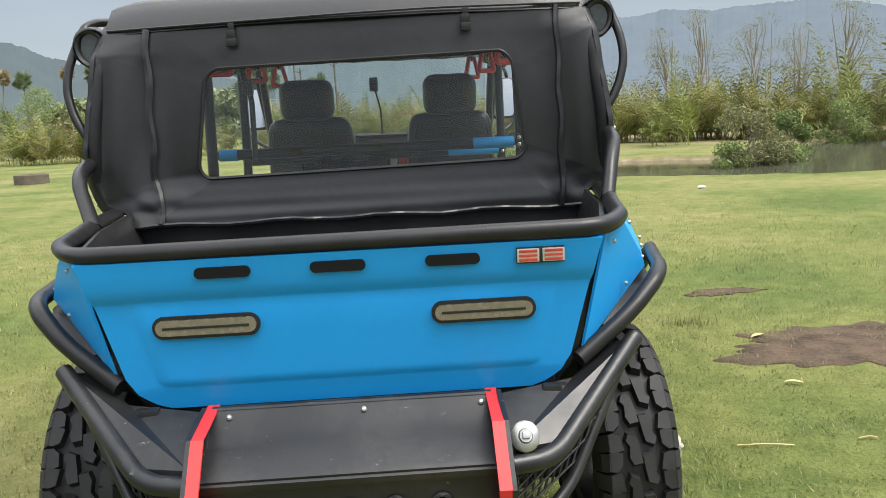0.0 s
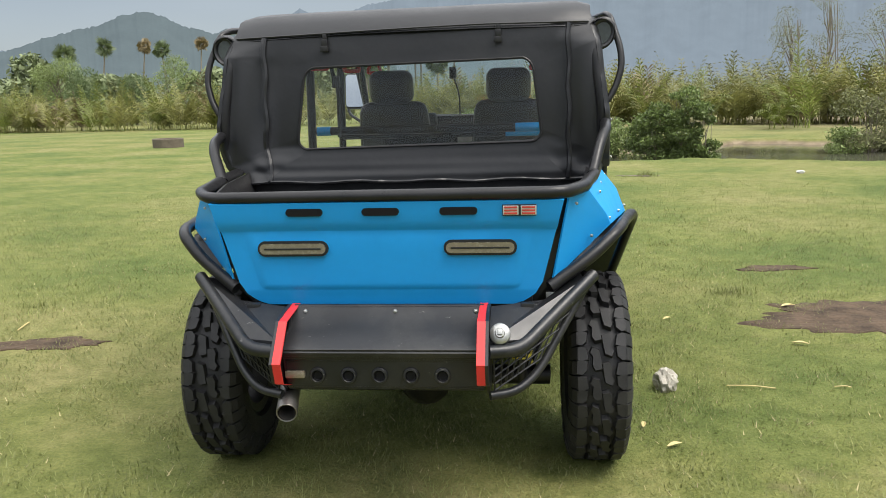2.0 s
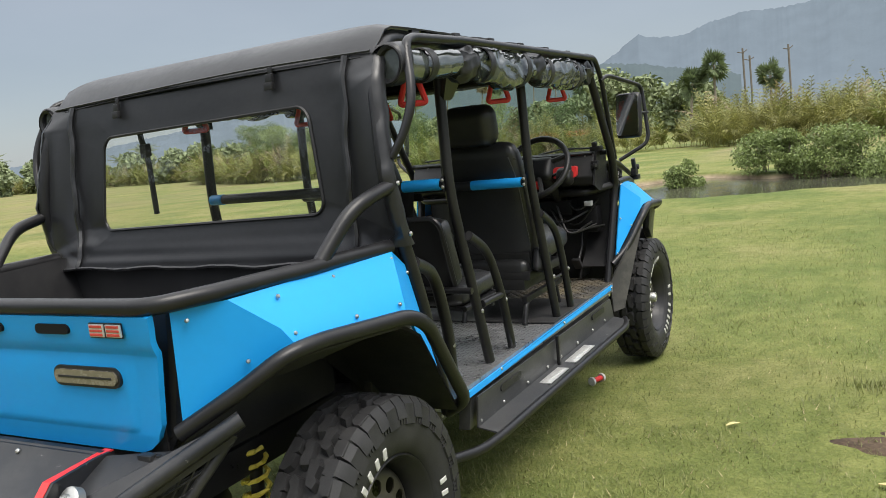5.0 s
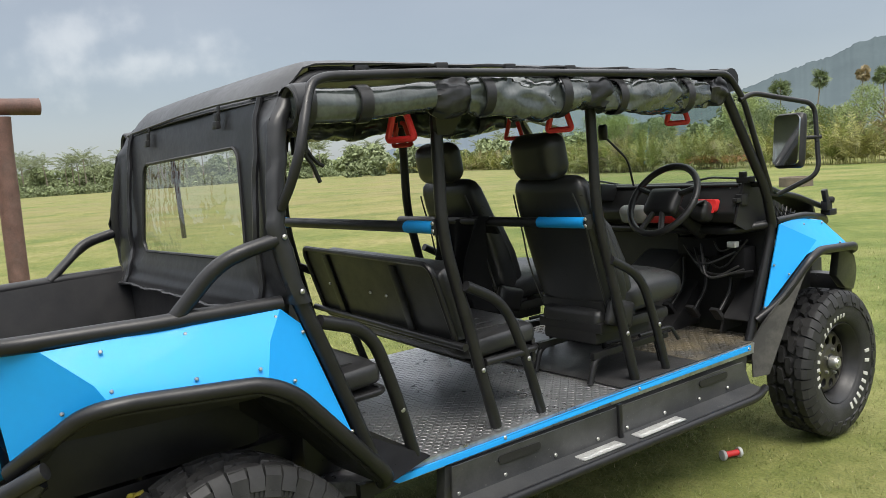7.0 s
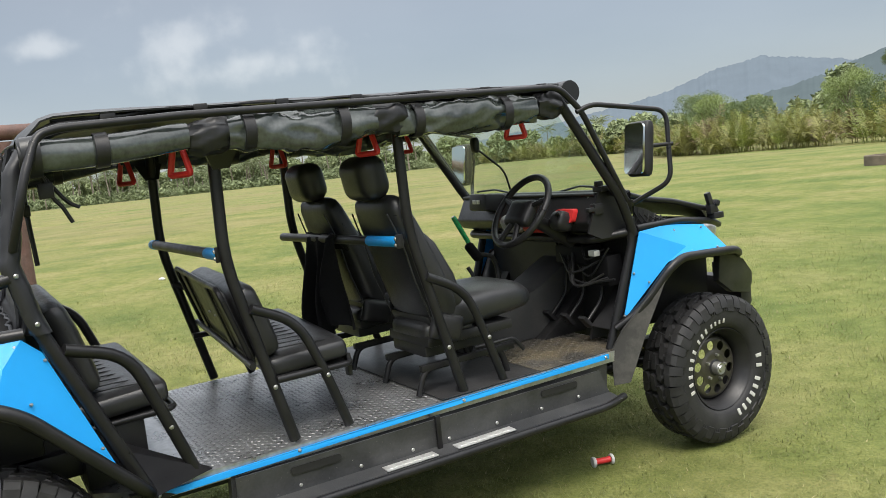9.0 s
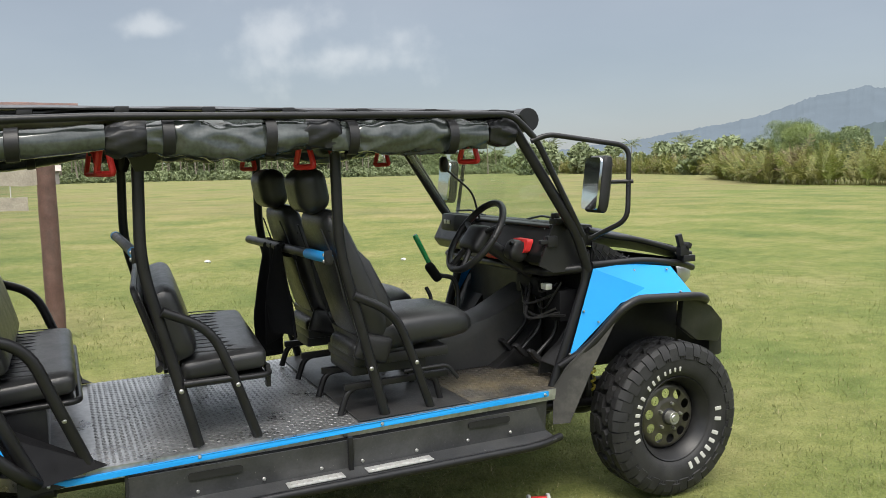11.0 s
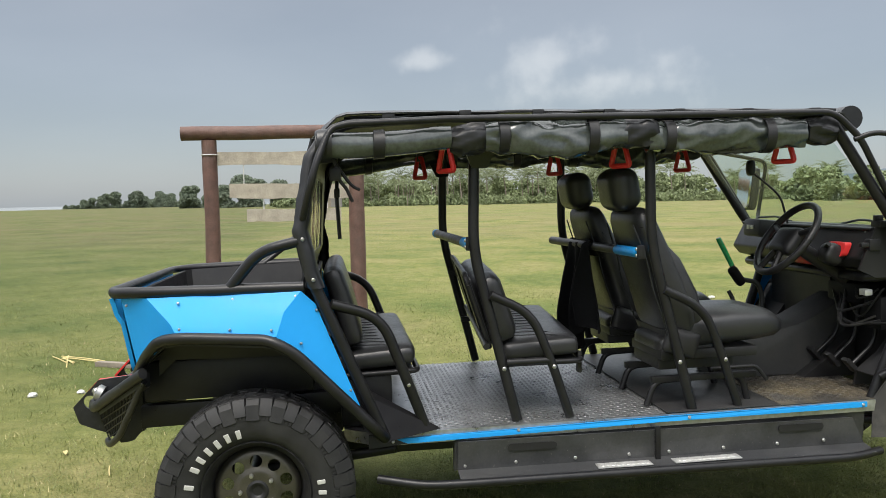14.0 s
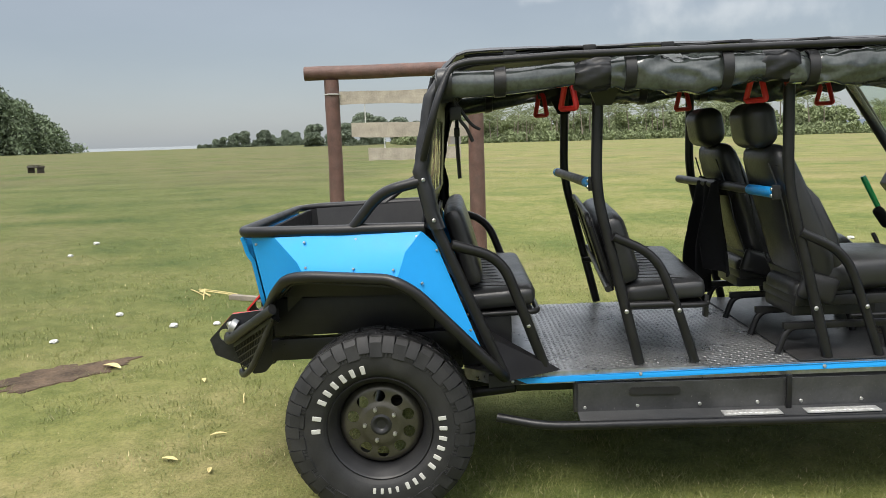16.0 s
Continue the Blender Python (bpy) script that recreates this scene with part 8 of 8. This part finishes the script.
ob.matrix_world = pose(-4.07, -1.80, gz(-4.07, -1.80) - 0.004, 0, 0, 65)
tagged(ob, "dark broken plank lying on the turf", "plank")

for i in range(9):
    rg = random.Random(40 + i)
    x, y = 2.93 + rg.uniform(-0.35, 0.35), 12.85 + rg.uniform(-0.12, 0.12)
    stick((x, y), (x + rg.uniform(-0.28, 0.28), y + rg.uniform(-0.08, 0.08)), 0.007, BARK, "dark fallen twig on the turf")

# black jacket hung over the front grab bar
bm = bmesh.new()
rows = []
for j in range(19):
    f = j / 18
    row = []
    for k in range(25):
        u = k / 24
        if f < 0.14:
            g = f / 0.14
            y, z = 1.745 - 0.085 * g, 1.27 + 0.085 * math.sin(g * math.pi * 0.55)
        else:
            g = (f - 0.14) / 0.86
            y, z = 1.655 - 0.01 * g, 1.352 - (0.54 + 0.09 * math.sin(u * 5 + 0.6)) * g
        w = 0.46 - 0.05 * math.sin(f * 3.0)
        x = -0.36 + w * u + 0.02 * math.sin(f * 7)
        y += 0.045 * math.sin(u * 19 + 2.0 * f) * min(1, f * 1.4) + 0.016 * math.sin(u * 11 + f * 4)
        row.append(bm.verts.new((x, y, z)))
    rows.append(row)
for a, b in zip(rows, rows[1:]):
    for k in range(24):
        bm.faces.new((a[k], a[k + 1], b[k + 1], b[k]))
tagged(finish(solid(bm, 0.012), "jacket", CLOTH, angle=70), "black jacket hung over the grab bar", "jacket")

# far sheds and bench
def shed(at, size, roof):
    t = thing("shed", "small distant shed with a red roof" if roof[0] > 2 * roof[1] else "small distant shed with a pale roof", "building", (*at, gz(*at)))
    part("wall", boxes(((0, 0, size[2] / 2), size)), mat("shed_wall", (0.20, 0.19, 0.18), 0.9, vary=0.2, scale=1), t)
    bm = bmesh.new()
    w, d, h = size[0] / 2 + 0.5, size[1] / 2 + 0.5, size[2]
    prism(bm, [(-w, -d, h), (w, -d, h), (0, -d, h + size[2] * 0.45)], (0, 2 * d, 0))
    part("roof", bm, mat("shed_roof", roof, 0.7, vary=0.2, scale=1), t)
    part("door", boxes(((size[0] / 2 + 0.03, 0, 1.0), (0.06, 1.0, 2.0))), BARK, t)


shed((-190, -1.4), (4, 6, 2.8), (0.34, 0.30, 0.27))
shed((-196, -5.0), (3.5, 5, 2.2), (0.42, 0.11, 0.08))
BENCH_AT = (-52.6, -28.8)
hut = thing("low_bench", "low dark wooden bench far out on the pasture", "bench", (*BENCH_AT, gz(*BENCH_AT)))
DARKWOOD = mat("dark_wet_wood", (0.05, 0.042, 0.032), 0.8, vary=0.3, scale=3, bump=0.3, bump_scale=10)
ROT = Matrix.Rotation(radians(-48), 4, "Z")
bm = boxes(((0, 0, 0.42), (0.5, 2.6, 0.10)), ((0, 0, 0.55), (0.44, 2.3, 0.05)), bevel=0.01)
bm.transform(ROT)
part("seat", bm, DARKWOOD, hut)
for dy in (-1.15, 1.15):
    bm = boxes(((0, dy, 0.20), (0.45, 0.12, 0.44)), bevel=0.01)
    bm.transform(ROT)
    part("leg", bm, DARKWOOD, hut)

# motorbike parked far out on the pasture
BIKE_AT = (-44.3, -29.0)
bike = thing("motorbike", "small dark grey motorbike parked on the far pasture", "motorbike", (*BIKE_AT, gz(*BIKE_AT)))
TURN = Matrix.Rotation(radians(134), 4, "Z")


def bike_part(name, bm, material, label=""):
    bm.transform(TURN)
    return part(name, bm, material, bike, label)


for y in (-0.60, 0.60):
    bm = bmesh.new()
    lathe(bm, [(0.21, -0.03), (0.26, -0.045), (0.30, -0.03), (0.305, 0.0), (0.30, 0.03), (0.26, 0.045), (0.21, 0.03)], (0, y, 0.30), "X", 28)
    wheel_ = bike_part("wheel", bm, RUBBER)
    bm = bmesh.new()
    lathe(bm, [(0.001, -0.03), (0.06, -0.03), (0.21, -0.02), (0.21, 0.02), (0.06, 0.03), (0.001, 0.03)], (0, y, 0.30), "X", 20)
    bike_part("hub", bm, SILVER)
bike_part("body", cushion(bmesh.new(), (0, -0.18, 0.62), (0.26, 0.85, 0.26), turned(4), r=0.11), mat("grey_bike_paint", (0.16, 0.16, 0.17), 0.4, vary=0.1, scale=6), "grey plastic bodywork")
bike_part("saddle", cushion(bmesh.new(), (0, -0.30, 0.80), (0.27, 0.68, 0.11), turned(5), r=0.05), LEATHER, "black saddle")
bike_part("leg_shield", cushion(bmesh.new(), (0, 0.40, 0.68), (0.36, 0.10, 0.50), turned(16), r=0.045), mat("dark_bike_shield", (0.05, 0.05, 0.06), 0.4, vary=0.1, scale=6))
bike_part("fork", tubes([(0.06, 0.60, 0.30), (0.06, 0.42, 0.92)], [(-0.06, 0.60, 0.30), (-0.06, 0.42, 0.92)], r=0.022), STEEL)
bike_part("handlebar", tubes([(-0.34, 0.30, 1.02), (-0.12, 0.40, 0.98), (0.12, 0.40, 0.98), (0.34, 0.30, 1.02)], r=0.018, bend=0.06), PLASTIC)
bike_part("headlamp_cowl", cushion(bmesh.new(), (0, 0.46, 0.98), (0.24, 0.18, 0.18), None, r=0.07), PLASTIC)
for x in (-0.30, 0.30):
    bike_part("mirror", cushion(bmesh.new(), (x, 0.34, 1.17), (0.10, 0.03, 0.07), None, r=0.014), PLASTIC)
bike_part("stand", tubes([(-0.10, 0.0, 0.30), (-0.24, -0.05, 0.0)], r=0.014), BLACK)
bike_part("exhaust", tubes([(0.14, 0.10, 0.30), (0.16, -0.75, 0.42)], r=0.045), STEEL)
